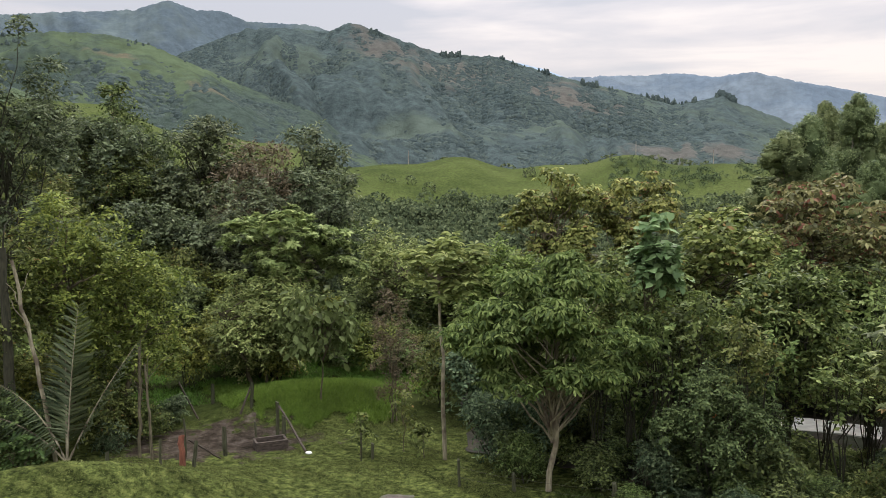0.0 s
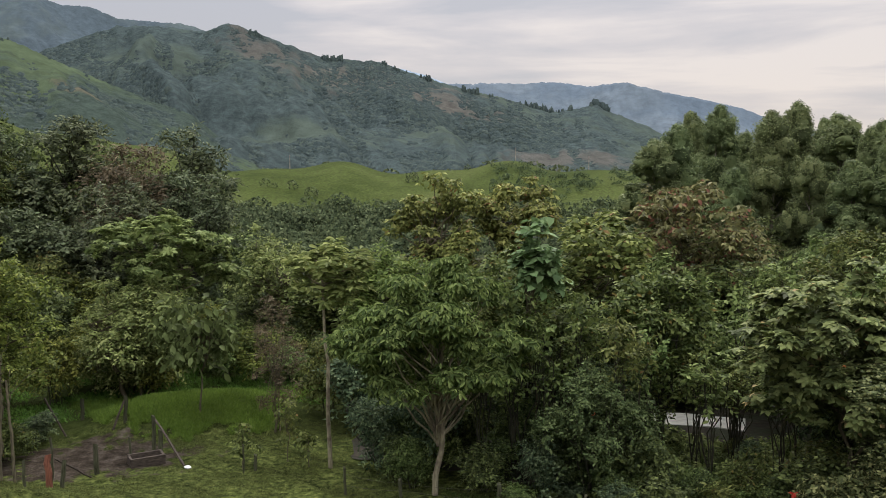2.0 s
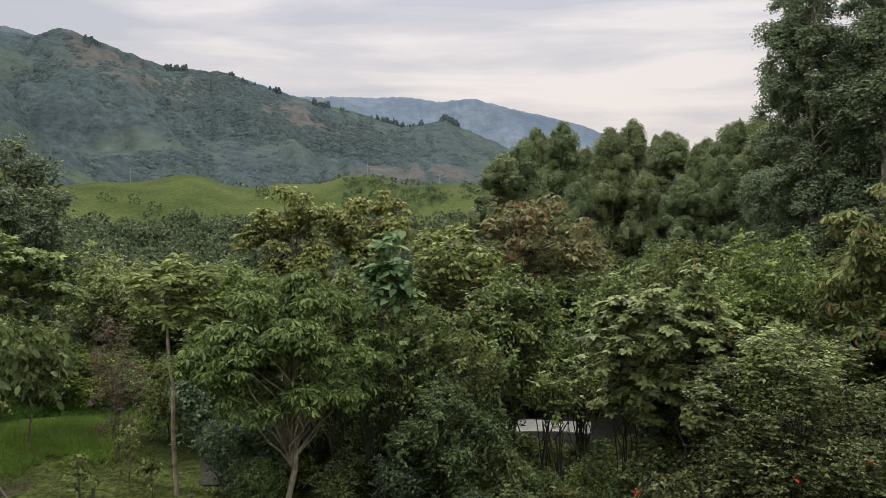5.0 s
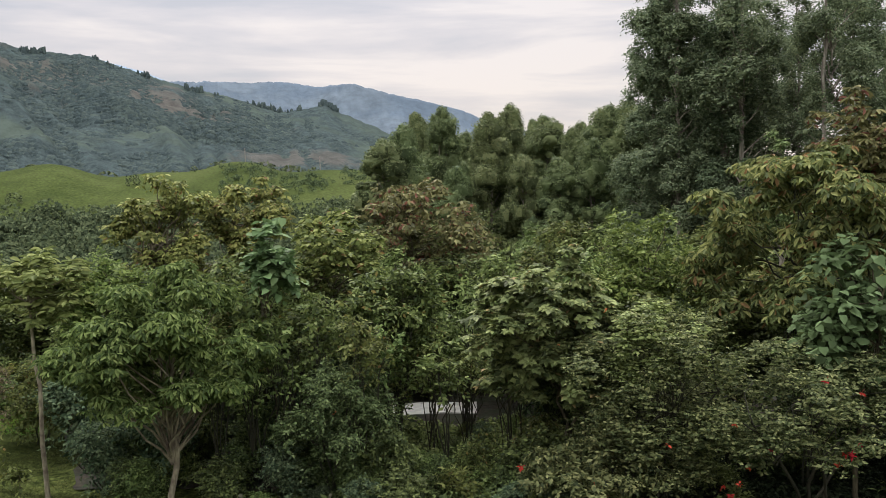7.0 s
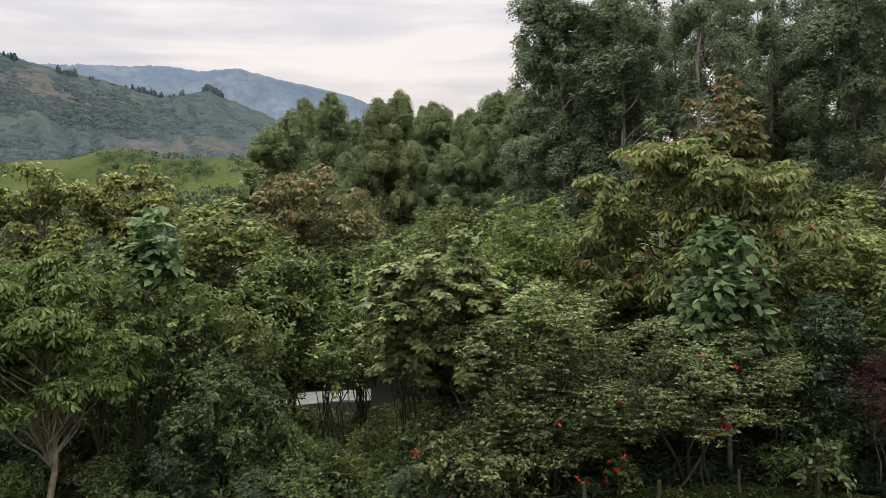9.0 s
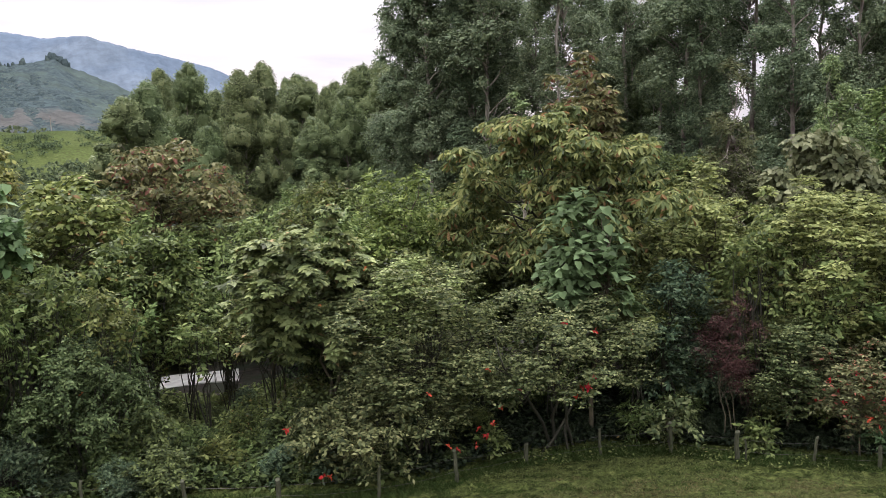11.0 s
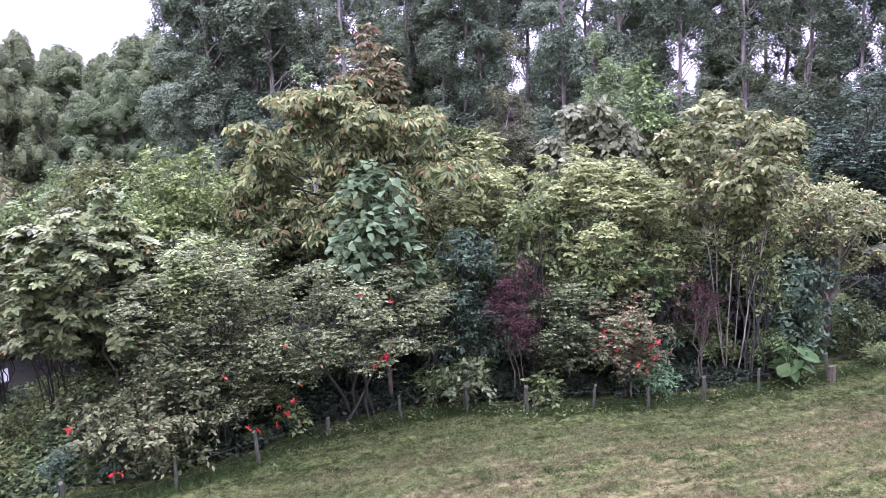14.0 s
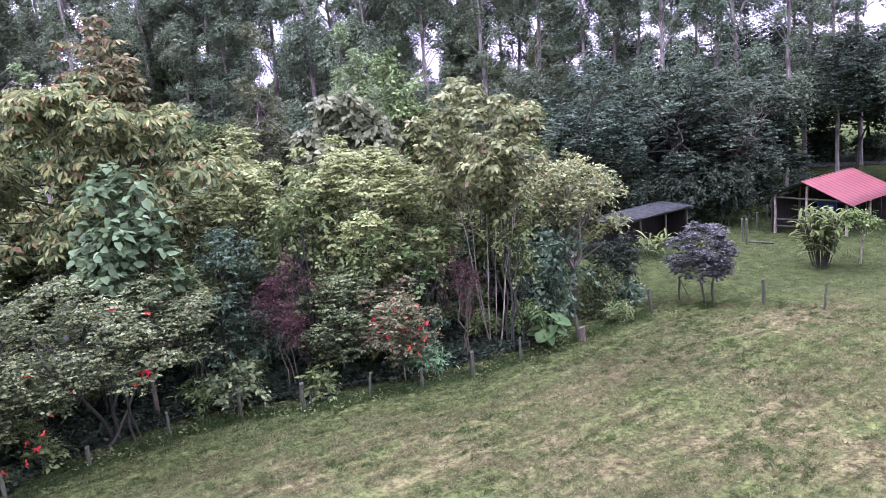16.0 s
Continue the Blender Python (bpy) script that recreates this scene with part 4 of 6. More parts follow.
grow("broadleaf_tree", "fresh green tree rising behind the thicket", T, 40.5, 36, 5.4, 3.5, 9.2, "spring", 30, size=0.28, count=6500, blobs=18, group=TH, stem=0.1, stems=2)
grow("umbrella_leaf_tree", "large yellowing tree with big drooping leaflets", T, 51.6, 33, 11.0, 4.6, 11.6, "umbrella", 31, shape="finger", size=0.4, count=14000, bark="dark", whorl=7, blobs=26, blob=0.24, group=TH, stem=0.14, stems=2, droop=0.95, flat=0.8)
grow("umbrella_leaf_tree", "slender rust-topped tree over the canopy", T, 53.1, 34, 3.8, 9.6, 13.4, "rusty", 32, shape="finger", size=0.42, count=1500, whorl=7, blobs=14, blob=0.3, group=TH, stem=0.07, droop=0.7)
grow("red_flowering_shrub", "glossy-leaved shrub with scattered red bracts", S, 40.6, 25.6, 6.4, 0.9, 6.6, "redbush", 33, size=0.17, whorl=4, flat=0.4, count=16200, blobs=28, blob=0.3, group=TH, stem=0.05, stems=5, bark="dark")
grow("red_flowering_shrub", "broad glossy shrub with red bracts", S, 51.0, 26.4, 7.8, 1.5, 5.6, "redbush", 34, size=0.17, whorl=4, flat=0.4, count=14850, blobs=28, blob=0.28, group=TH, stem=0.06, stems=5, bark="dark")
grow("leafy_shrub", "fresh green shrub rising among the flowering ones", S, 41.2, 25.2, 3.2, 3.8, 6.7, "fresh", 332, size=0.2, count=4200, whorl=4, blobs=18, blob=0.3, group=TH, stem=0.04, stems=3, bark="dark")
grow("red_flowering_shrub", "low glossy shrub spilling over the fence", S, 36.6, 24.4, 4.6, 0.5, 3.0, "redbush", 331, size=0.21, count=5500, blobs=20, blob=0.3, group=TH, stem=0.04, stems=4, bark="dark")
grow("vine_clad_tree", "tree clad in big blue-green heart-shaped leaves", T, 53.2, 27.6, 4.4, 3.6, 9.7, "vine_leaf", 35, shape="heart", size=0.39, count=1250, fine=1.0, form="cone", blobs=18, group=TH, stem=0.1, droop=0.35, flat=1.4, twig=3, single_leaves=True)
grow("broadleaf_tree", "light green bushy tree above the fence", T, 61.3, 33, 6.0, 3.0, 9.3, "pale", 36, size=0.26, count=10500, whorl=5, flat=0.9, blobs=22, blob=0.28, group=TH, stem=0.09, stems=3, droop=0.5)
grow("broadleaf_tree", "spreading light green tree with layered sprays", T, 68.4, 32, 7.6, 2.0, 8.4, "pale", 37, size=0.26, count=14000, whorl=5, flat=1.0, blobs=28, blob=0.27, group=TH, stem=0.08, stems=4, droop=0.5)
grow("broadleaf_tree", "grey-green tree with drooping broad leaves", T, 68.0, 39, 5.2, 5.4, 10.3, "greyleaf", 38, shape="broad", size=0.36, count=4200, blobs=16, group=TH, stem=0.1, droop=0.8)
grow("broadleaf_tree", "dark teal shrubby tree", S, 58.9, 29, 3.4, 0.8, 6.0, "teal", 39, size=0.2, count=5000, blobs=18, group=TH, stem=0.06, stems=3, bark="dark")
grow("maroon_shrub", "maroon-leaved shrub by the fence", S, 62.5, 27.6, 2.3, 1.2, 5.2, "purple", 40, shape="lance", size=0.15, count=3400, blobs=14, group=TH, stem=0.03, stems=3)
grow("red_flowering_shrub", "pale glossy shrub beside the maroon one", S, 66.2, 28.0, 3.6, 0.7, 4.3, "redbush", 41, size=0.17, whorl=4, flat=0.4, count=5670, blobs=16, group=TH, stem=0.04, stems=3)
grow("red_flowering_shrub", "low shrub flecked with orange-red bracts", S, 70.2, 27.6, 3.3, 0.6, 3.8, "redtip", 42, size=0.17, whorl=4, flat=0.4, count=4860, blobs=16, group=TH, stem=0.04, stems=3)
grow("maroon_shrub", "thin maroon shrub beside bare stems", S, 74.8, 29.0, 1.8, 1.4, 4.6, "purple", 43, shape="lance", size=0.14, count=1800, blobs=14, group=TH, stem=0.035, stems=3)
grow("umbrella_leaf_tree", "tall yellow-green tree with bare clustered stems", T, 76.9, 30.6, 5.4, 5.2, 10.8, "star", 44, shape="oval", size=0.34, count=5600, whorl=6, blobs=20, blob=0.24, group=TH, stem=0.032, stems=5, droop=0.8, bend=0.015, bark="pale")
grow("branching_tree", "olive tree with pale spreading branches", T, 82.9, 35, 5.6, 3.0, 7.0, "star", 45, size=0.24, count=7000, blobs=26, blob=0.24, group=TH, stem=0.14, bark="pale", fork=0.3, shell=0.8, fine=1.5)
grow("lilac_shrub", "round purple-grey shrub on a short trunk", S, 91.75, 35.8, 2.95, 0.8, 3.45, "lilac", 46, size=0.2, whorl=4, count=5200, form="dome", blobs=20, blob=0.3, flat=0.4, stem=0.07)
# --- dark trees behind the sheds
SH = "dark trees behind the sheds"
grow("broadleaf_tree", "dark grey-green tree behind the grey shed", T, 84.8, 54, 7.0, 0.8, 11.7, "greygreen", 50, size=0.33, whorl=5, count=8500, blobs=26, blob=0.28, group=SH, bark="dark", stem=0.16)
grow("broadleaf_tree", "large dark tree between the two sheds", T, 89.6, 57, 7.8, 0.9, 12.4, "greygreen", 51, size=0.33, whorl=5, count=9500, blobs=28, blob=0.28, group=SH, bark="dark", stem=0.18)
grow("broadleaf_tree", "dark tree with a few bare pale limbs", T, 93.9, 58.5, 7.4, 0.9, 11.6, "greygreen", 52, size=0.33, whorl=5, count=9000, blobs=28, blob=0.28, group=SH, bark="pale", stem=0.16)
grow("broadleaf_tree", "grey-green tree behind the red-roofed hut", T, 101.0, 72, 8.5, 4.4, 11.4, "greygreen", 53, size=0.4, whorl=4, count=4600, blobs=22, group=SH, bark="dark", stem=0.16)
# high crowns added to shade the ground behind the hut; the last is unseen
grow("broadleaf_tree", "shady dark tree beyond the red-roofed hut", T, 105.5, 70, 9.0, 4.6, 12.5, "greygreen", 54, size=0.4, whorl=4, count=5600, blobs=24, group=SH, bark="dark", stem=0.16)
grow("broadleaf_tree", "dark high-crowned tree by the track", T, 98.0, 76, 8.0, 4.0, 12.0, "greygreen", 55, size=0.4, whorl=4, count=5200, blobs=22, group=SH, bark="dark", stem=0.15)
grow("broadleaf_tree", "added dark tree out of view, shading the yard", T, 109.5, 74, 9.0, 4.2, 12.0, "greygreen", 56, size=0.4, whorl=4, count=5200, blobs=22, group=SH, bark="dark", stem=0.15)

# --- young eucalyptus with pointed crowns
YE = "young eucalyptus"
grow("young_eucalyptus", "pointed pale green young eucalyptus", T, 48.7, 50, 2.7, 6.6, 14.0, "cone", 60, shape="oval", size=0.2, count=9000, form="cone", blobs=24, blob=0.28, group=YE, bark="euc", stem=0.1)
grow("young_eucalyptus", "bright green young eucalyptus with a pointed crown", T, 68.7, 49, 4.4, 5.6, 15.0, "cone", 61, shape="oval", size=0.2, count=15000, form="cone", blobs=30, blob=0.26, group=YE, bark="euc", stem=0.1)
grow("young_eucalyptus", "brown-tinged young eucalyptus with a pointed crown", T, 62.8, 49, 5.0, 5.0, 14.9, "olive", 62, shape="oval", size=0.2, count=15000, form="cone", blobs=30, blob=0.26, group=YE, bark="euc", stem=0.1)
grow("young_eucalyptus", "rusty young eucalyptus behind the canopy", T, 53.6, 51, 4.2, 7.0, 14.2, "rusty", 63, shape="oval", size=0.2, count=9000, form="cone", blobs=22, group=YE, bark="euc", stem=0.1)


# --- eucalyptus wood: four grown trees, then copies
def quad_ball(k=3):
    """A ball of quads, as the leafy heart of a puff."""
    vs, fs = [], []
    for ax in range(3):
        for sg in (-1, 1):
            o = len(vs)
            for i in range(k + 1):
                for j in range(k + 1):
                    p = [0, 0, 0]
                    p[ax], p[(ax + 1) % 3], p[(ax + 2) % 3] = sg, -1 + 2 * i / k, -1 + 2 * j / k
                    vs.append(p)
            for i in range(k):
                for j in range(k):
                    a = o + i * (k + 1) + j
                    fs.append((a, a + k + 1, a + k + 2, a + 1) if sg > 0 else (a, a + 1, a + k + 2, a + k + 1))
    return unit(np.array(vs, float)), np.array(fs)


QUAD_BALL = quad_ball(3)


def eucalyptus(seed, label, height, bare, width, leaves, puffs, puff, count, form, leaf=0.2, heart=0.6, fuzz=0.2):
    """A straight trunk with many rounded puffs of leaves on short limbs."""
    rng = np.random.default_rng(seed)
    thing = empty("eucalyptus_tree", (0, 0, 0), label, "tree", "eucalyptus wood")
    t = rng.beta(1.15, 1.15, puffs)
    t[:4] = (0.98, 0.93, 0.9, 0.87)
    way = np.arange(puffs) * 2.4 + rng.normal(0, 0.4, puffs)
    edge = {"cone": 1.0 - t ** 1.9, "column": 0.9 - 0.5 * t ** 3}[form] * np.minimum(1.0, (t + 0.08) / 0.2) * width / 2
    out = edge * np.sqrt(rng.uniform(0.25, 1.0, puffs)) * rng.uniform(0.8, 1.15, puffs)
    pr = puff * width * np.clip(rng.lognormal(-0.05, 0.35, puffs), 0.45, 1.7) * (1 - 0.35 * t)
    at = np.stack([out * np.cos(way), out * np.sin(way), height * (bare + (1 - bare) * t) - pr * 0.6], 1)
    cl = np.concatenate([at, pr[:, None], pr[:, None], pr[:, None] * rng.uniform(0.8, 1.3, (puffs, 1))], 1)
    core = QUAD_BALL[0][None] * cl[:, None, 3:6] * heart * (1 + rng.normal(0, 0.2, (puffs, len(QUAD_BALL[0]), 1))) + at[:, None]
    inner = (core.reshape(-1, 3), (QUAD_BALL[1][None] + (np.arange(puffs) * len(QUAD_BALL[0]))[:, None, None]).reshape(-1, 4))
    v, q = joined([inner, crown(rng, cl, count, CARD, leaf, 0.3, 1, 0.8, 0.3, outward=1.8, twig=2, cap=0.6, fuzz=fuzz)])
    wood = [limb(rng, (0, 0, -0.2), (rng.normal(0, 0.3), rng.normal(0, 0.3), height * 0.96), 0.2, 0.04, 0.01, 14, 8)]
    for c in cl[::3]:
        z = max(c[2] - 1.6, height * 0.15)
        wood.append(limb(rng, (0, 0, z), c[:3], 0.06, 0.02, 0.1, 5, 4))
    tv, tq = joined(wood)
    piece("trunk", mesh_of("trunk", tv, tq), BARK["euc"], thing, smooth_shade=True)
    piece("crown", mesh_of("crown", v, q), LEAF[leaves], thing)
    return thing


EUC = [eucalyptus(70, "tall dark eucalyptus with a long bare trunk", 29, 0.24, 4.8, "eucdark", 92, 0.15, 40000, "column", 0.13, 0.3, 0.25),
       eucalyptus(71, "tall eucalyptus with a ragged open crown", 27, 0.12, 5.4, "eucdark", 108, 0.14, 47520, "column", 0.13, 0.3, 0.2),
       eucalyptus(72, "bushy eucalyptus leafy almost to the ground", 20, 0.02, 9.6, "euc", 130, 0.125, 80000, "cone", 0.12, 0.75, 0.07),
       eucalyptus(73, "rounded eucalyptus of middling height", 19, 0.02, 8.8, "euc", 115, 0.13, 74000, "cone", 0.12, 0.75, 0.07)]
for k, ob in enumerate(EUC):
    p = spot((42.0, 47.0, 24.0, 29.9)[k], (74, 77, 86, 84)[k])
    ob.matrix_world = pose(p.x, p.y, ground_z(p.x, p.y), 0, 0, 40 * k) @ Matrix.Scale((1.05, 1.05, 1.02, 1.12)[k], 4)


def stand(k, bearing, dist, scale, wide=1.0, turn=0.0):
    p = spot(bearing, dist)
    copy_thing(EUC[k], pose(p.x, p.y, ground_z(p.x, p.y) - 0.1, 0, 0, turn) @ Matrix.Diagonal((scale * wide, scale * wide, scale, 1)))


for b, r, s in ((26.7, 90, 0.97), (33.8, 92, 0.95), (37.0, 80, 0.80), (38.0, 96, 1.0), (22.6, 84, 0.84), (31.4, 95, 1.03), (35.6, 84, 0.86), (28.2, 97, 0.9), (40.2, 88, 0.95), (24.9, 98, 0.98), (30.2, 104, 0.9), (33.0, 104, 0.98), (36.2, 103, 0.95), (39.4, 104, 1.05), (42.4, 92, 0.95), (34.6, 78, 0.72), (32.2, 79, 0.74), (27.6, 80, 0.7)):
    stand(2 + int(b * 10) % 2, b, r, s * 1.1, 0.9 + 0.35 * (int(b * 7) % 3) / 2, b * 37)
stand(1, 41.0, 74, 1.1, 1.0, 20)
stand(1, 42.6, 71, 1.04, 1.05, 200)
stand(1, 45.4, 72, 1.0, 1.1, 90)
stand(2, 55.4, 80, 0.92, 1.0, 30)
stand(3, 57.6, 84, 0.95, 1.0, 130)
rng = random.Random(5)
b = 42.5
while b < 112:
    yard = b > 84                           # thinner rows behind the sheds, with sky between the trunks
    stand(0 if yard else rng.choice((0, 0, 0, 1) if b > 48 else (0, 1, 1)), b + rng.uniform(-0.5, 0.5), rng.uniform(66, 84), rng.uniform(0.9, 1.12), rng.uniform(0.85, 1.2), rng.uniform(0, 360))
    if not yard and rng.random() < 0.4:
        stand(rng.choice((2, 3)), b + rng.uniform(-1, 1), rng.uniform(74, 92), rng.uniform(0.5, 0.75), 1.1, rng.uniform(0, 360))
    if rng.random() < (0.2 if b < 52 else 0.45):
        stand(1 if b < 52 else 0, b + rng.uniform(-1, 1), rng.uniform(84, 98), rng.uniform(0.9, 1.1), 1.1, rng.uniform(0, 360))
    b += 1.75 if yard else 1.5


# --- back rows of the thicket: three grown trees, then copies
BACK = [grow("broadleaf_tree", "dark broadleaf tree in the back of the thicket", T, 50, 50, 6.0, 1.0, 9.0, "dark", 90, size=0.36, count=4200, blobs=20, stem=0.12, bark="dark", base=0.0, group="back of the thicket"),
        grow("broadleaf_tree", "green broadleaf tree in the back of the thicket", T, 50, 50, 6.0, 1.0, 9.0, "small", 91, size=0.36, count=4200, blobs=20, stem=0.12, bark="dark", base=0.0, group="back of the thicket"),
        grow("broadleaf_tree", "yellowing tree in the back of the thicket", T, 50, 50, 6.0, 1.5, 9.0, "yellow", 93, size=0.4, count=3600, blobs=24, blob=0.27, whorl=4, droop=0.6, stem=0.1, stems=2, base=0.0, group="back of the thicket"),
        grow("broadleaf_tree", "light green tree in the back of the thicket", T, 50, 50, 6.0, 1.5, 9.0, "ivy", 94, size=0.36, count=4200, blobs=24, blob=0.28, stem=0.1, stems=2, base=0.0, group="back of the thicket"),
        grow("broadleaf_tree", "grey-green tree at the foot of the eucalyptus", T, 50, 50, 6.0, 1.0, 9.0, "eucdark", 92, size=0.36, count=4200, blobs=20, stem=0.12, bark="dark", base=0.0, group="back of the thicket"),
        # leaf colour stands in for canopy shade behind the sheds
        grow("broadleaf_tree", "tree behind the sheds, shade painted into its leaves", T, 50, 50, 6.0, 0.8, 9.0, "deep", 95, size=0.36, count=5000, whorl=4, blobs=22, stem=0.12, bark="dark", base=0.0, group="back of the thicket")]


# ---------------------------------------------------------------- understorey
def bush(name, label, leaves, seed, width, height, count, size, shape="oval", stems=4, whorl=1, droop=0.35, blobs=12, low=0.0, form="dome", bark="dark", stem=0.035):
    return grow(name, label, "shrub", 35.0, 38.0, width, low, height, leaves, seed, shape, size, count, form, blobs, 0.42, bark, stem, stems, droop, whorl, group="understorey", base=0.0)


BUSH = [bush("shrub", "dense dark green shrub in the undergrowth", "dark", 101, 3.2, 3.0, 2400, 0.24),
        bush("shrub", "mid-green leafy shrub in the undergrowth", "small", 102, 3.2, 3.0, 2400, 0.23),
        bush("shrub", "creeper-hung shrub in the undergrowth", "ivy", 103, 3.0, 3.0, 2400, 0.21),
        bush("shrub", "yellow-green shrub in the undergrowth", "yellowgreen", 104, 3.2, 3.0, 2300, 0.23),
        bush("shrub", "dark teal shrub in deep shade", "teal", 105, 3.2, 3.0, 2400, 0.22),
        bush("shrub", "large-leaved shrub in the undergrowth", "ivy", 106, 3.2, 3.0, 800, 0.45, "broad", droop=0.7),
        bush("sapling", "thin bare-stemmed sapling with a leafy top", "small", 107, 2.6, 6.0, 750, 0.26, stems=6, low=3.4, blobs=10, stem=0.035, bark="dark"),
        bush("sapling", "dark slender sapling with few leaves", "ivy", 108, 2.2, 6.0, 480, 0.28, stems=5, low=2.6, blobs=12, stem=0.035, bark="dark"),
        # its leaf colour already holds the shade round it
        bush("shrub", "shrub with shade painted into its dark leaves", "deep", 109, 3.2, 3.0, 2400, 0.24)]
USED = set()


def plant(k, bearing, dist, scale, tall=1.0, turn=0.0):
    src = BACK[k - 20] if k >= 20 else BUSH[k]
    p = spot(bearing, dist)
    m = pose(p.x, p.y, ground_z(p.x, p.y) - 0.05, 0, 0, turn) @ Matrix.Diagonal((scale, scale, scale * tall, 1))
    if k not in USED:
        USED.add(k)
        src.matrix_world = m
    else:
        copy_thing(src, m @ Matrix.Diagonal((1 / src.scale.x, 1 / src.scale.y, 1 / src.scale.z, 1)))


rng = random.Random(21)


def thicket(b0, b1, r0, r1, step, kinds, s0, s1, tall=(0.8, 1.3), skip=None):
    """Shrubs over a sector of the plan, about step metres apart."""
    r = r0
    while r < r1:
        b = b0 + rng.uniform(0, math.degrees(step / r))
        while b < b1:
            rr, bb = r + rng.uniform(-0.5, 0.5) * step, b + rng.uniform(-0.4, 0.4) * math.degrees(step / r)
            if not (skip and skip[0] < bb < skip[1] and rr < skip[2]):
                plant(rng.choice(kinds), bb, rr, rng.uniform(s0, s1), rng.uniform(*tall), rng.uniform(0, 360))
            b += math.degrees(step / r)
        r += step


thicket(2.5, 8, 29.5, 34, 2.0, (0, 4, 2), 0.5, 0.85)
GAP = (22.3, 28.9, 39.0)
thicket(13, 46, 24.8, 27.4, 1.9, (0, 2, 4, 1), 0.25, 0.5, (0.7, 1.1))
thicket(19, 37, 24.3, 27.6, 1.9, (0, 0, 2, 4), 0.4, 0.7, (0.8, 1.2))
thicket(4, 31, 27.2, 33, 2.0, (0, 2, 4, 1), 0.45, 0.85, skip=(22.6, 28.6, 39))
thicket(31, 46, 26.2, 33, 2.1, (0, 2, 4, 1), 0.5, 0.95)
thicket(46, 58, 30.0, 34, 2.3, (0, 2, 4), 0.5, 0.9)
thicket(58, 75, 29.4, 33, 2.3, (0, 2, 4, 1), 0.4, 0.8)
thicket(22, 29.5, 39.8, 43.5, 1.7, (0, 2, 1), 0.7, 1.0)
thicket(22.0, 29.5, 31.0, 35.2, 1.6, (6, 7), 0.6, 0.9)
thicket(21.8, 29.6, 27.5, 33.0, 1.7, (0, 2, 1), 0.24, 0.36, (0.8, 1.0))
thicket(-36, -19, 34.6, 39, 2.3, (0, 1, 4, 2), 0.5, 0.85)
thicket(72.5, 82, 31.8, 34.6, 1.9, (2, 1, 0), 0.5, 0.85, (0.8, 1.2))
thicket(77.5, 85.0, 33.5, 42, 2.3, (0, 4, 8), 0.6, 1.0)
thicket(83.5, 94, 52.5, 60, 2.8, (8,), 0.8, 1.3, (0.8, 1.3))
thicket(94, 99, 57.5, 61, 2.8, (8,), 0.7, 1.0, (0.7, 1.1))
thicket(0, 80, 34, 38, 3.0, (0, 1, 2, 4), 0.9, 1.3, (0.9, 1.5), skip=GAP)
thicket(1, 31, 37, 42, 3.8, (20, 21, 22, 23), 0.72, 0.95, (0.85, 1.08), skip=GAP)
thicket(31, 80, 35.5, 42, 3.8, (20, 21, 22, 23), 0.7, 0.92, (0.8, 1.02))
thicket(-5, 80, 44, 60, 5.2, (20, 21, 0, 1, 2), 0.8, 1.2, (0.7, 0.95))
thicket(8, 80, 29.5, 34, 2.4, (6, 7), 0.8, 1.15, (0.8, 1.2))
thicket(20, 82, 61, 84, 6.0, (20, 21, 23), 0.9, 1.3, (0.8, 1.2))
thicket(60, 84, 86, 96, 5.0, (24, 20), 1.1, 1.4, (0.9, 1.1))
thicket(84, 116, 85.5, 98, 4.6, (25,), 1.1, 1.4, (0.95, 1.25))
thicket(97, 116, 83.5, 88, 2.6, (8,), 0.8, 1.2, (0.9, 1.4))
thicket(82, 97, 62, 78, 5.0, (25,), 0.8, 1.2, (0.6, 0.95))
thicket(-20, -5, 45, 62, 4.4, (0, 1, 2, 3), 1.0, 1.5, (0.8, 1.2))
thicket(-14, 2, 44.5, 52, 2.7, (1, 2, 3), 0.7, 1.1, (0.8, 1.2))
thicket(-34, -20, 39, 48, 3.2, (0, 1, 2, 3), 0.9, 1.4, (0.8, 1.3))
thicket(-36, -7, 60, 66, 4.2, (0, 1, 4), 1.2, 1.9, (0.8, 1.2))
thicket(-23, -6.5, 70, 80, 4.4, (20, 20, 21), 0.9, 1.3, (0.85, 1.15))


thicket(3.5, 16, 29.0, 33.5, 2.1, (0, 0, 4, 2), 0.6, 0.9, (0.8, 1.2))
for k in range(10, 21):                    # low growth along the foot of the fence
    b = 43.5 + 1.42 * k + rng.uniform(-0.5, 0.5)
    plant(rng.choice((0, 4, 8, 8)), b, float(np.interp(b, (43, 53, 62, 72, 80), (23.7, 25.8, 26.2, 26.9, 29.2))) + rng.uniform(1.0, 2.2), rng.uniform(0.26, 0.46), rng.uniform(0.7, 1.1), rng.uniform(0, 360))


for k in (0, 2, 4, 6, 8, 9):                       # thin stems at the thicket's edge
    plant(rng.choice((6, 7)), 10.5 + 1.25 * k + rng.uniform(-0.4, 0.4), rng.uniform(27.2, 29.2), rng.uniform(0.7, 0.95), rng.uniform(1.0, 1.35), rng.uniform(0, 360))


# ---------------------------------------------------------------- valley scrub
def scrub(name, label, b0, b1, r0, r1, count, size, seed, material, gate=0.03, need=0.0, per=84, card=0.19):
    g = np.random.default_rng(seed)
    pos = []
    while len(pos) < count:
        b, r = g.uniform(b0, b1), math.sqrt(g.uniform(r0 * r0, r1 * r1))
        p = spot(b, r)
        if noise.noise((p.x * gate, p.y * gate, seed)) > need + g.normal(0, 0.12):
            pos.append((p.x, p.y, ground_z(p.x, p.y)))
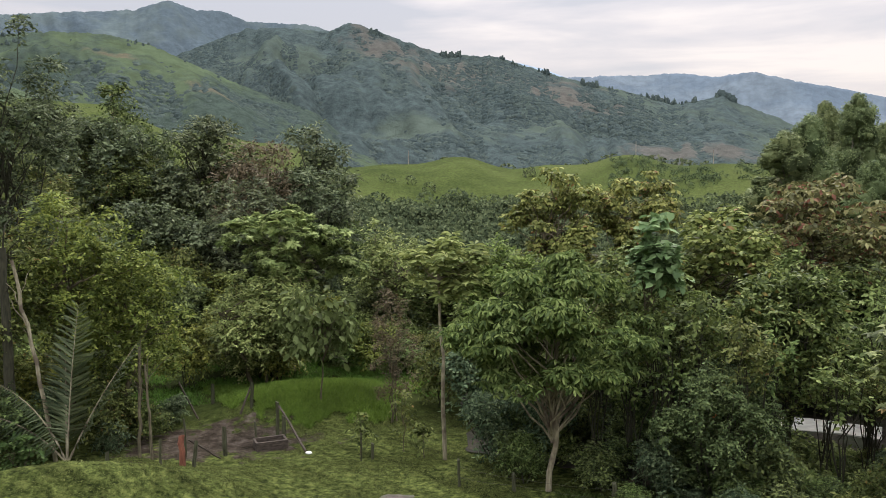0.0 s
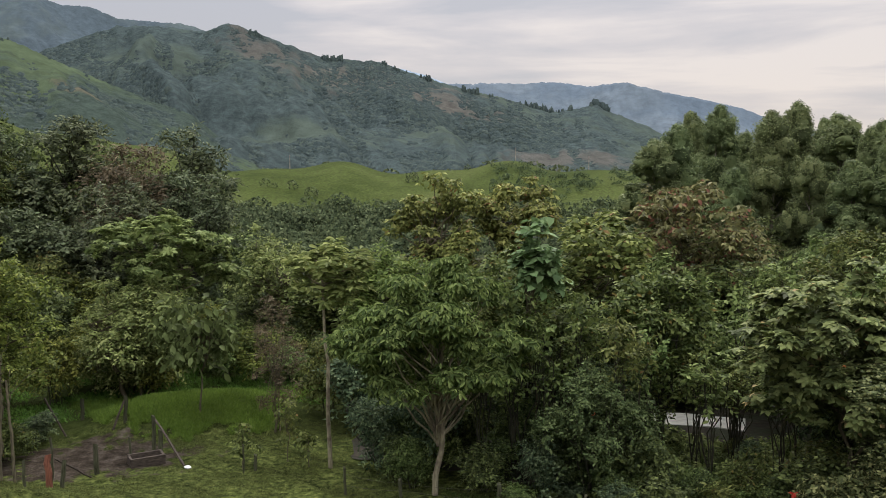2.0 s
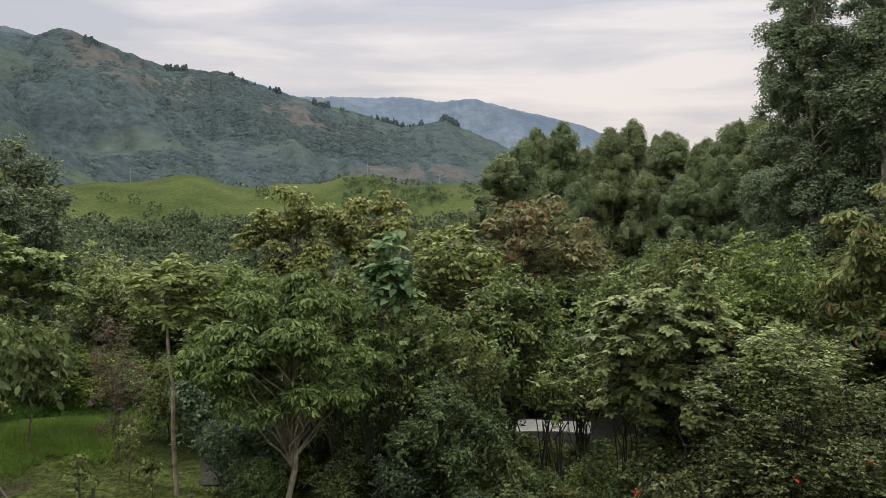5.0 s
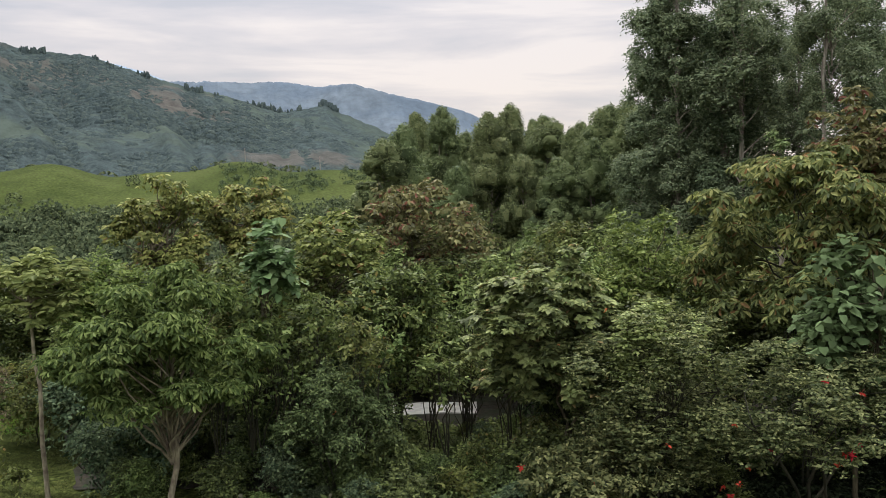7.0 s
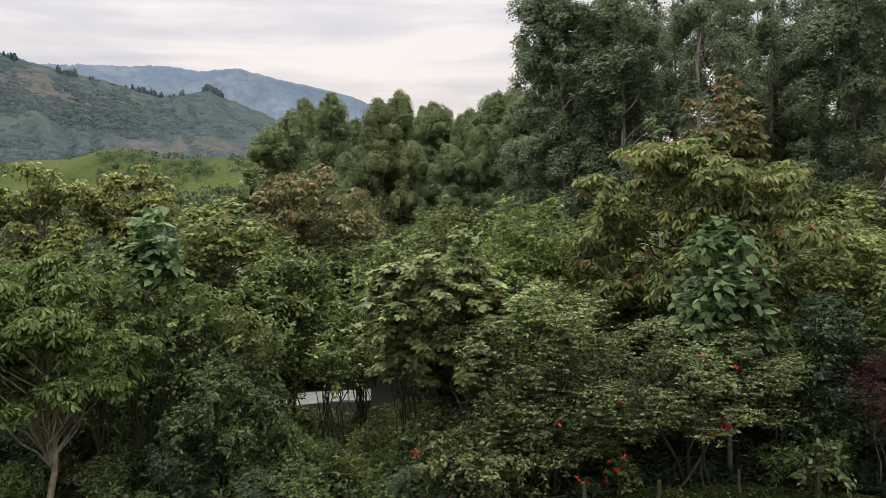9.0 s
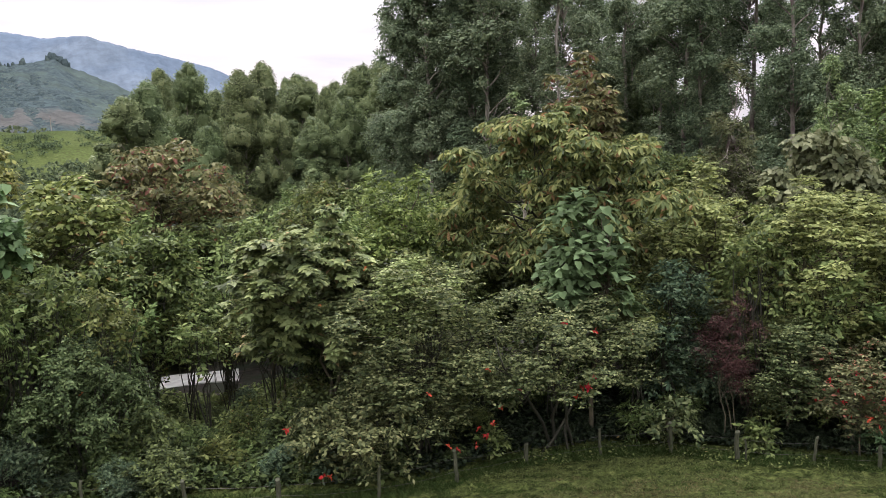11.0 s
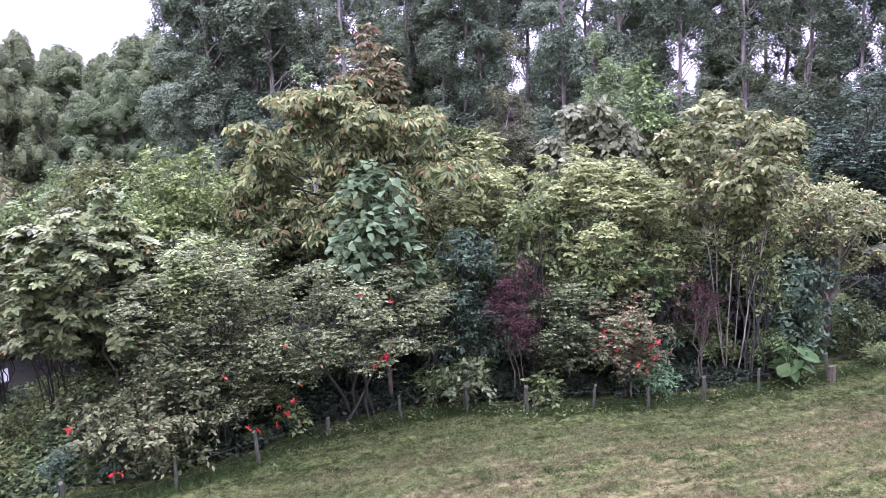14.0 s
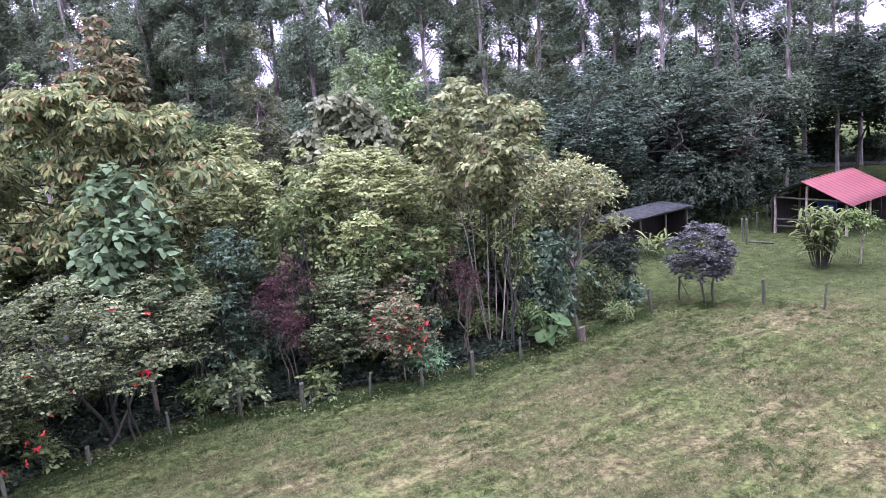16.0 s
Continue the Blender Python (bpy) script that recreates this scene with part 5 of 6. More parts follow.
    pos = np.array(pos)
    s = size * g.uniform(0.5, 1.4, len(pos))
    d = unit(g.normal(size=(len(pos), per, 3)) + np.array([0, 0, 0.35]))
    c = (pos[:, None] + d * s[:, None, None] * np.array([0.62, 0.62, 0.6]) + np.array([0, 0, 0.4]) * s[:, None, None]).reshape(-1, 3)
    d = d.reshape(-1, 3)
    al = unit(g.normal(size=c.shape))
    ss = np.repeat(s, per)
    v, q = scatter(CARD, c - al * 0.1 * ss[:, None], al, d + g.normal(size=d.shape) * 0.3, card * ss)
    return tagged(piece(name, mesh_of(name, v, q), material), label, "scrub", kind="stuff")


scrub("valley_scrub", "tangled scrub filling the valley below the pasture", -14, 26, 72, 186, 1900, 3.4, 31, LEAF["valley"], 0.02, -0.35, 110, 0.15)
scrub("hillside_bushes", "scattered bushes on the green ridge", -10, 26, 180, 262, 12, 2.2, 33, LEAF["valley"], 0.05, 0.1)
scrub("hillside_bushes", "low scrub on the shoulder of the ridge", 11.5, 26, 190, 266, 330, 1.1, 34, LEAF["valley"], 0.03, 0.12, 36, 0.26)
scrub("hillside_bushes", "bushes on the grassy slope", -40, -18, 66, 120, 70, 3.0, 35, LEAF["small"], 0.05, 0.05)
scrub("ridge_trees", "line of trees behind the green ridge", -12, 30, 300, 430, 900, 5.0, 37, LEAF["valley"], 0.01, -0.4, 60, 0.2)


# ---------------------------------------------------------------- fence, posts and paddock
def log_mesh(name, length, r0, r1, seed, sides=9, bend=0.02):
    """An uneven round timber standing on the origin, with a sawn top."""
    g = np.random.default_rng(seed)
    bm = bmesh.new()
    rings = []
    n = 5
    for i in range(n + 1):
        t = i / n
        ox, oy = g.normal(0, bend * length * 0.5, 2) * (t > 0)
        ring = []
        for k in range(sides):
            a = 2 * math.pi * k / sides
            r = (r0 + (r1 - r0) * t) * (1 + 0.12 * noise.noise((math.cos(a) * 1.5, math.sin(a) * 1.5 + seed, t * 3)))
            ring.append(bm.verts.new((ox + r * math.cos(a), oy + r * math.sin(a), t * length + (0.03 * math.cos(a + seed) if i == n else 0))))
        rings.append(ring)
    for a, b in zip(rings, rings[1:]):
        for k in range(sides):
            bm.faces.new((a[k], a[(k + 1) % sides], b[(k + 1) % sides], b[k]))
    bm.faces.new(rings[-1])
    bm.faces.new(rings[0][::-1])
    return bm


def wooden_post(bearing, dist, height, r, seed, label="weathered wooden post standing in the grass", material=None, lean=(0, 0), group="paddock posts"):
    p = spot(bearing, dist)
    ob = part("wooden_post", log_mesh("wooden_post", height + 0.25, r, r * 0.92, seed), material or POST, None, smooth_shade=False)
    ob.matrix_world = pose(p.x, p.y, ground_z(p.x, p.y) - 0.25, lean[0], lean[1], seed * 40)
    return tagged(ob, label, "post", group)


def pole_between(name, a, b, r, material, label, category, seed=1, parent=None):
    a, b = Vector(a), Vector(b)
    ob = part(name, log_mesh(name, (b - a).length, r, r * 0.85, seed, 7, 0.008), material, parent)
    ob.matrix_world = Matrix.Translation(a) @ (b - a).to_track_quat("Z", "Y").to_matrix().to_4x4()
    return tagged(ob, label, category) if label else ob


def on_ground(bearing, dist, dz=0.0):
    p = spot(bearing, dist)
    p.z = ground_z(p.x, p.y) + dz
    return p


OLDWOOD = solid_mat("old_black_wood", [(0.3, (0.02, 0.016, 0.012)), (0.7, (0.085, 0.065, 0.048))], 7, stretch=(0.6, 3, 3), bump=0.7)
wooden_post(-22.8, 31.5, 0.55, 0.07, 1)
wooden_post(-19.5, 29.7, 1.0, 0.05, 2, "thin grey post with yellow leaves beside it")
wooden_post(-18.1, 29.3, 1.15, 0.11, 3, "thick reddish-brown gate post", POST_RED)
wooden_post(-17.9, 30.0, 1.75, 0.045, 4, "slim dark upright pole behind the gate post")
wooden_post(-17.4, 29.2, 0.95, 0.075, 5, "leaning post with a pale sawn top", lean=(0, -6))
wooden_post(-15.3, 31.6, 1.12, 0.09, 6, "round post with a pale sawn top")
wooden_post(-16.0, 39.3, 0.95, 0.09, 7, "brown post at the grass mound")
wooden_post(-13.4, 36.6, 1.15, 0.08, 8, "dark post with a leaning brace")
wooden_post(-13.2, 32.8, 0.95, 0.05, 9, "thin grey post beside the trough")
wooden_post(-11.7, 33.8, 1.4, 0.08, 10, "dark post behind the trough")
wooden_post(-11.3, 33.2, 1.0, 0.09, 11, "short brown post behind the trough")
wooden_post(-5.9, 30.1, 1.05, 0.03, 12, "thin pale stake in the grass")
wooden_post(-5.1, 30.3, 0.6, 0.06, 13, "short brown stake in the grass")
pole_between("brace", on_ground(-15.6, 31.0, 0.1), on_ground(-17.7, 30.2, 1.0), 0.035, OLDWOOD, "thin dark pole leaning on a post", "pole", 14)
pole_between("brace", on_ground(-9.8, 31.5, 0.05), on_ground(-11.6, 33.5, 1.35), 0.05, OLDWOOD, "dark pole leaning against a post", "pole", 15)
pole_between("brace", on_ground(-14.2, 36.2, 0.05), on_ground(-13.5, 36.5, 1.0), 0.05, OLDWOOD, "short pole leaning on a dark post", "pole", 16)
pole_between("brace", on_ground(-17.0, 37.0, 0.1), on_ground(-18.2, 37.5, 1.7), 0.045, OLDWOOD, "dark pole leaning in the bushes", "pole", 17)

# feeding trough cut from timber
tr_at = on_ground(-12.2, 32.2)
trough = empty("feeding_trough", tr_at, "old dark timber feeding trough lying in the mud", "trough", turn=24)


def board(name, size, at, material, parent, turn=0.0, tip=0.0, bevel=0.012):
    bm = bmesh.new()
    bmesh.ops.create_cube(bm, size=1.0)
    bmesh.ops.scale(bm, vec=size, verts=bm.verts)
    bmesh.ops.bevel(bm, geom=bm.edges[:], offset=bevel, segments=1, affect="EDGES")
    for v in bm.verts:
        v.co += Vector((noise.noise(v.co * 3), noise.noise(v.co * 3 + Vector((5, 0, 0))), noise.noise(v.co * 3 + Vector((0, 7, 0))))) * min(size) * 0.12
    ob = part(name, bm, material, parent)
    ob.matrix_local = pose(*at, 0, tip, turn)
    return ob


board("side_board", (1.25, 0.09, 0.36), (0, -0.30, 0.20), OLDWOOD, trough)
board("side_board", (1.25, 0.09, 0.36), (0, 0.30, 0.22), OLDWOOD, trough)
board("end_board", (0.09, 0.52, 0.34), (-0.58, 0, 0.2), OLDWOOD, trough)
board("end_board", (0.09, 0.52, 0.34), (0.58, 0, 0.2), OLDWOOD, trough)
board("bottom_board", (1.1, 0.52, 0.06), (0, 0, 0.08), OLDWOOD, trough)
# white sack
bm = bmesh.new()
bmesh.ops.create_icosphere(bm, subdivisions=2, radius=0.16)
for v in bm.verts:
    v.co = Vector((v.co.x * 1.3, v.co.y, v.co.z * 0.55)) * (1 + 0.35 * noise.noise(v.co * 7))
sack = part("plastic_bag", bm, solid_mat("white_plastic", [(0.3, (0.6, 0.6, 0.58)), (0.7, (0.82, 0.82, 0.8))], 9, rough=0.4), smooth_shade=True)
sack.matrix_world = Matrix.Translation(on_ground(-9.6, 31.3, 0.05)) @ Matrix.Scale(0.68, 4)
tagged(sack, "crumpled white plastic bag on the grass", "bag")


def patch_of(name, centre, spread, seed, material, label, lift=0.012, ragged=0.35, n=44, rings=9, kind="structure", category="ground"):
    """A patch of bare earth that lies on the ground and follows it."""
    V, quads = [], []
    for i in range(rings + 1):
        for k in range(n):
            a = 2 * math.pi * k / n
            edge = 1 + ragged * noise.noise((math.cos(a) * 1.6, math.sin(a) * 1.6, seed)) + 0.4 * ragged * noise.noise((math.cos(a) * 5, math.sin(a) * 5, seed))
            x, y = centre[0] + spread[0] * edge * math.cos(a) * i / rings, centre[1] + spread[1] * edge * math.sin(a) * i / rings
            V.append((x, y, ground_z(x, y) + lift + 0.05 * (1 - i / rings) * (0.4 + noise.noise((x * 2, y * 2, seed)))))
    for i in range(rings):
        for k in range(n):
            quads.append((i * n + k, (i + 1) * n + k, (i + 1) * n + (k + 1) % n, i * n + (k + 1) % n))
    ob = piece(name, mesh_of(name, V, quads), material, smooth_shade=True)
    return tagged(ob, label, category, kind=kind)


MUD = solid_mat("trodden_mud", [(0.32, (0.016, 0.011, 0.008)), (0.5, (0.042, 0.03, 0.023)), (0.7, (0.095, 0.073, 0.06))], 4.5, rough=0.5, bump=1.0, second=(0.8, (0.04, 0.046, 0.018)))
patch_of("mud", spot(-3.5, 26.2), (0.6, 0.3), 5.0, MUD, "worn bare earth in the lawn", lift=0.05)
CONCRETE = solid_mat("pale_concrete", [(0.3, (0.36, 0.35, 0.3)), (0.7, (0.5, 0.49, 0.42))], 3.0, rough=0.8, bump=0.2)
bm = bmesh.new()
for k in range(7):
    pa, pb = spot(22.7 + k * 0.98, 36.5), spot(22.7 + k * 0.98, 38.4)
    bm.verts.new((pa.x, pa.y, ground_z(pa.x, pa.y) + 0.09)), bm.verts.new((pb.x, pb.y, ground_z(pb.x, pb.y) + 0.09))
bm.verts.ensure_lookup_table()
for i in range(6):
    bm.faces.new((bm.verts[2 * i], bm.verts[2 * i + 2], bm.verts[2 * i + 3], bm.verts[2 * i + 1]))
ext = bmesh.ops.extrude_face_region(bm, geom=bm.faces[:])
bmesh.ops.translate(bm, vec=(0, 0, -0.35), verts=[g for g in ext["geom"] if isinstance(g, bmesh.types.BMVert)])
bmesh.ops.recalc_face_normals(bm, faces=bm.faces)
tagged(part("path", bm, CONCRETE), "pale concrete path behind the thicket", "path", kind="structure")

# leaf litter under the thicket, from the fence inwards; its browns darkened as painted shade
LITTER = solid_mat("shade_darkened_litter", [(0.3, (0.012, 0.009, 0.006)), (0.55, (0.028, 0.022, 0.014)), (0.75, (0.06, 0.045, 0.026))], 3.5, rough=0.95, bump=1.0, second=(0.9, (0.02, 0.026, 0.01)))
FENCE_B = (1.1, 5.0, 12, 18, 24.5, 30.7, 37.7, 43.5, 48.5, 53.8, 58.6, 62.9, 67.7, 71.6, 75.3, 78.8, 83.0, 88.2)
FENCE_R = (27.2, 26.8, 25.6, 24.8, 23.6, 22.9, 22.5, 23.5, 25.0, 25.8, 26.3, 25.9, 26.3, 26.7, 27.5, 28.7, 31.0, 34.0)


def fence_r(b):
    return float(np.interp(b, FENCE_B, FENCE_R))


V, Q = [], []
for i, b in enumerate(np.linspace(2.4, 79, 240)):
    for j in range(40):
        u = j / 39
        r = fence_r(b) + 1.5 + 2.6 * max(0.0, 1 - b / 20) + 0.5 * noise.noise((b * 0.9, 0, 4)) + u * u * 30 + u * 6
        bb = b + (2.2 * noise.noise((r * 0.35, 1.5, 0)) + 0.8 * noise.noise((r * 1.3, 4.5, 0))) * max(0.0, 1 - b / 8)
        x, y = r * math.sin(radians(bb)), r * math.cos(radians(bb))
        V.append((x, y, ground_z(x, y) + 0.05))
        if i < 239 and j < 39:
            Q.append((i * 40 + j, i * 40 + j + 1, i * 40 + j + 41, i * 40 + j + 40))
tagged(piece("forest_floor", mesh_of("forest_floor", V, Q), LITTER, smooth_shade=True), "leaf litter under the thicket, darkened for its shade", "ground", kind="structure")

# wire fence along the thicket
fence = empty("wire_fence", on_ground(53, 25.7), "wire fence on rough wooden posts along the thicket", "fence")
WIRE = solid_mat("rusty_wire", [(0.3, (0.05, 0.045, 0.035)), (0.7, (0.11, 0.1, 0.08))], 20, rough=0.5, metal=0.6, bump=0.0)
POSTS = ((1.1, 27.2, 0.95), (5.0, 26.8, 0.6), (12, 25.6, 0.8), (18, 24.8, 0.8), (24.5, 23.6, 0.8), (30.7, 22.9, 0.75), (37.7, 22.5, 1.0), (43.5, 23.5, 1.0), (48.5, 25.0, 0.6), (53.8, 25.8, 0.85),
         (58.6, 26.3, 1.0), (62.9, 25.9, 0.95), (67.7, 26.3, 0.85), (71.6, 26.7, 0.65), (75.3, 27.5, 0.88), (78.8, 28.7, 0.8), (83.0, 31.0, 0.9), (88.2, 34.0, 1.1), (90.1, 36.1, 1.1), (92.3, 35.6, 0.95), (95.5, 35.4, 1.05), (99.2, 34.8, 1.1), (104, 34.5, 1.1), (110, 34.5, 1.1))
inv = fence.matrix_world.inverted()
tops = []
for k, (b, r, h) in enumerate(POSTS):
    ob = part("post", log_mesh("post", h + 0.25, 0.05 + 0.014 * (k % 3), 0.045 + 0.012 * (k % 3), 30 + k), POST, fence)
    g = on_ground(b, r)
    ob.matrix_local = inv @ pose(g.x, g.y, g.z - 0.25, rng.uniform(-4, 4), rng.uniform(-4, 4), k * 50)
    tops.append((g, h))
for level in (0.35, 0.75):
    for (g0, h0), (g1, h1) in zip(tops, tops[1:]):
        t = np.linspace(0, 1, 5)[:, None]
        a, b = np.array(g0) + (0, 0, h0 * level), np.array(g1) + (0, 0, h1 * level)
        pts = a + (b - a) * t - np.array([[0, 0, 1]]) * 0.06 * np.sin(np.pi * t)
        v, q = tube(pts, [0.004] * 5, 4)
        ob = piece("wire", mesh_of("wire", v, q), WIRE, fence)
        ob.matrix_local = inv
pole_between("brace", on_ground(90.9, 35.6, 0.05), on_ground(90.2, 36.0, 0.95), 0.025, POST, "thin brace leaning on a fence post", "pole", 61)
wooden_post(94.65, 47.4, 1.45, 0.075, 62, "pale split post near the red-roofed hut", group="yard posts")
wooden_post(94.4, 48.4, 1.3, 0.065, 63, "pale split post near the red-roofed hut", group="yard posts")
wooden_post(95.33, 52.0, 1.05, 0.075, 64, "yellowish post in the yard", group="yard posts")
wooden_post(95.97, 54.8, 1.0, 0.07, 65, "grey post in the yard", group="yard posts")
pole_between("log", on_ground(94.8, 48.1, 0.05), on_ground(96.3, 47.6, 0.06), 0.06, POST, "fallen log lying on the grass", "log", 66)
wooden_post(83.3, 30.7, 0.55, 0.13, 67, "reddish rotten stump by the big leaves", BARK["brown"], group="yard posts")
wooden_post(63.5, 26.0, 0.78, 0.03, 68, "crooked pale stick beside a fence post", lean=(0, 8), group="yard posts")

# utility poles on the green ridge
for k, (b, r) in enumerate(((-2.4, 262), (13.2, 264), (18.2, 264))):
    p = on_ground(b, r)
    ob = part("utility_pole", log_mesh("utility_pole", 4.6, 0.13, 0.1, 80 + k, 8, 0.002), BARK["euc"])
    ob.matrix_world = Matrix.Translation(p - Vector((0, 0, 0.3)))
    tagged(ob, "slim pale concrete pole on the green ridge", "utility pole", "poles on the ridge")


# ---------------------------------------------------------------- sheds
def sheet(name, corners, ribs, depth, material, parent=None, thick=0.02, n=60):
    """A ribbed roofing sheet through four corners: eave a-b, ridge d-c."""
    a, b, c, d = (Vector(v) for v in corners)
    nrm = (b - a).cross(d - a).normalized()
    bm = bmesh.new()
    rows = []
    for side in (0, 1):
        for j in range(5):
            row = []
            for i in range(n + 1):
                u, v = i / n, j / 4
                p = (a * (1 - u) + b * u) * (1 - v) + (d * (1 - u) + c * u) * v
                row.append(bm.verts.new(p + nrm * (depth * math.sin(u * ribs * 2 * math.pi) - thick * side + 0.02 * noise.noise(p * 0.9))))
            rows.append(row)
    for side in (0, 1):
        for j in range(4):
            for i in range(n):
                r0, r1 = rows[side * 5 + j], rows[side * 5 + j + 1]
                f = (r0[i], r0[i + 1], r1[i + 1], r1[i])
                bm.faces.new(f if side == 0 else f[::-1])
    for j in (0, 4):
        for i in range(n):
            bm.faces.new((rows[j][i], rows[j + 5][i], rows[j + 5][i + 1], rows[j][i + 1]))
    bmesh.ops.recalc_face_normals(bm, faces=bm.faces)
    return part(name, bm, material, parent, smooth_shade=True)


RED_ROOF = solid_mat("red_roofing", [(0.3, (0.086, 0.019, 0.0145)), (0.7, (0.115, 0.03, 0.0225))], 1.2, rough=0.6, bump=0.1, second=(3.5, (0.12, 0.026, 0.021)))
GREY_ROOF = solid_mat("mossy_grey_roofing", [(0.46, (0.002, 0.0022, 0.0014)), (0.58, (0.021, 0.024, 0.013))], 5.0, rough=0.95, bump=0.4, second=(4.0, (0.02, 0.022, 0.016)))
# board browns taken almost to black, painting in the unlit insides
BOARDS = solid_mat("shade_dark_boards", [(0.3, (0.01, 0.008, 0.006)), (0.7, (0.03, 0.023, 0.017))], 6, stretch=(4, 4, 0.5), bump=0.5)
BLUE = solid_mat("blue_tarpaulin", [(0.3, (0.008, 0.02, 0.075)), (0.7, (0.016, 0.038, 0.13))], 3, rough=0.5)

hut = empty("red_roofed_hut", (52.0, -8.6, ground_z(52.0, -8.6)), "open wooden hut with a red sheet-metal gable roof", "hut")
hz = hut.matrix_world.translation.z
along, cross = Vector((0.82, -0.572, 0)), Vector((-0.545, -0.838, 0))
apex = Vector((49.5, -7.0, 3.05))


def hp(u, v, z):
    """A place in the hut: u along the ridge, v across, z up."""
    return (apex + along * u + cross * v).xy.to_3d() + Vector((0, 0, z)) - hut.matrix_world.translation


sheet("roof", (hp(-0.1, 2.75, 1.80), hp(6.3, 2.75, 1.80), hp(6.3, -0.06, 3.06), hp(-0.1, -0.06, 3.06)), 14, 0.018, RED_ROOF, hut)
sheet("roof", (hp(6.3, -2.75, 1.95), hp(-0.1, -2.75, 1.95), hp(-0.1, 0.0, 3.04), hp(6.3, 0.0, 3.04)), 14, 0.018, GREY_ROOF, hut)


def local_pole(name, a, b, r, parent, material=POST, seed=1):
    a, b = Vector(a), Vector(b)
    ob = part(name, log_mesh(name, (b - a).length, r, r * 0.9, seed, 7, 0.008), material, parent)
    ob.matrix_basis = Matrix.Translation(a) @ (b - a).to_track_quat("Z", "Y").to_matrix().to_4x4()
    return ob


for k, (u, v, z) in enumerate(((0.3, -1.75, 2.3), (0.3, 2.3, 1.95), (0.3, 0.1, 2.9), (3.2, -1.75, 2.3), (3.2, 2.3, 1.95), (5.9, -1.75, 2.3), (5.9, 2.3, 1.95))):
    local_pole("post", hp(u, v, -0.2), hp(u, v, z), 0.085, hut, BARK["pale"], 90 + k)
for u in (0.05, 2.1, 4.1, 6.1):
    local_pole("rafter", hp(u, -2.9, 1.80), hp(u, 0, 2.96), 0.05, hut, POST, 101)
    local_pole("rafter", hp(u, 2.8, 1.72), hp(u, 0, 2.96), 0.05, hut, POST, 102)
local_pole("tie_beam", hp(0.3, -2.2, 2.08), hp(0.3, 2.3, 1.95), 0.06, hut, POST, 103)
for v, z in ((-2.3, 2.1), (-1.2, 2.55)):
    local_pole("purlin", hp(-0.3, v, z - 0.08), hp(6.2, v, z - 0.08), 0.045, hut, POST, 104)
for k in range(13):
    u = 0.35 + k * 0.43
    ob = board("wall_board", (0.40, 0.03, 2.0), (0, 0, 0), BOARDS, hut, 0, 0, 0.005)
    ob.matrix_local = Matrix.Translation(hp(u, -1.9, 1.0 - 0.03)) @ pose(0, 0, 0, 0, 0, math.degrees(math.atan2(along.y, along.x)))
for k in range(10):
    ob = board("wall_board", (0.40, 0.03, 2.0), (0, 0, 0), BOARDS, hut, 0, 0, 0.005)
    ob.matrix_local = Matrix.Translation(hp(5.8, -1.7 + k * 0.42, 0.97)) @ pose(0, 0, 0, 0, 0, math.degrees(math.atan2(cross.y, cross.x)))
ob = board("tarpaulin", (1.1, 0.05, 1.1), (0, 0, 0), BLUE, hut, 0, 0, 0.01)
ob.matrix_local = Matrix.Translation(hp(2.2, 0.35, 1.15)) @ pose(0, 0, 0, 0, 0, math.degrees(math.atan2(cross.y, cross.x)))
for z in (0.35, 0.75):
    local_pole("rail", hp(0.3, -1.75, z), hp(0.3, 0.1, z + 0.05), 0.045, hut, POST, 105)

# low grey shed
shed = empty("grey_roofed_shed", spot(88.8, 47.8, 0), "low open shed with a mossy grey sheet roof", "shed")
so = shed.matrix_world.translation
s0, s1 = spot(86.3, 45.2), spot(90.95, 49.8)
sdir = (s1 - s0).normalized()
sback = Vector((sdir.y, -sdir.x, 0))
sback = sback if sback.dot(s0) > 0 else -sback


def sp(u, w, z):
    return s0 + sdir * u + sback * w + Vector((0, 0, z)) - so


slen = (s1 - s0).length
sheet("roof", (sp(-0.3, -0.3, 1.84), sp(slen + 0.2, -0.3, 1.9), sp(slen + 0.1, 2.1, 2.02), sp(-0.3, 2.1, 1.94)), 22, 0.025, GREY_ROOF, shed)
for k, (u, w, z) in enumerate(((0.2, 0, 1.78), (slen * 0.3, 0, 1.8), (slen * 0.66, 0, 1.8), (slen - 0.1, 0, 1.82), (0.2, 2.05, 1.86), (slen - 0.1, 2.05, 1.93))):
    local_pole("post", sp(u, w, -0.2), sp(u, w, z), 0.065, shed, POST, 110 + k)
local_pole("front_beam", sp(-0.1, -0.05, 1.74), sp(slen + 0.1, -0.05, 1.8), 0.05, shed, POST, 116)
local_pole("sill_log", sp(0, -0.1, 0.08), sp(slen, -0.1, 0.08), 0.09, shed, POST, 117)
for k in range(18):
    ob = board("wall_board", (slen / 18 - 0.02, 0.03, 1.9), (0, 0, 0), BOARDS, shed, 0, 0, 0.005)
    ob.matrix_local = Matrix.Translation(sp((k + 0.5) * slen / 18, 1.95, 0.93)) @ pose(0, 0, 0, 0, 0, math.degrees(math.atan2(sdir.y, sdir.x)))

for k in range(5):
    ob = board("wall_board", (2.1 / 5 - 0.02, 0.03, 1.75), (0, 0, 0), BOARDS, shed, 0, 0, 0.005)
    ob.matrix_local = Matrix.Translation(sp(slen - 0.05, 0.2 + (k + 0.5) * 1.75 / 5, 0.87)) @ pose(0, 0, 0, 0, 0, math.degrees(math.atan2(sback.y, sback.x)))

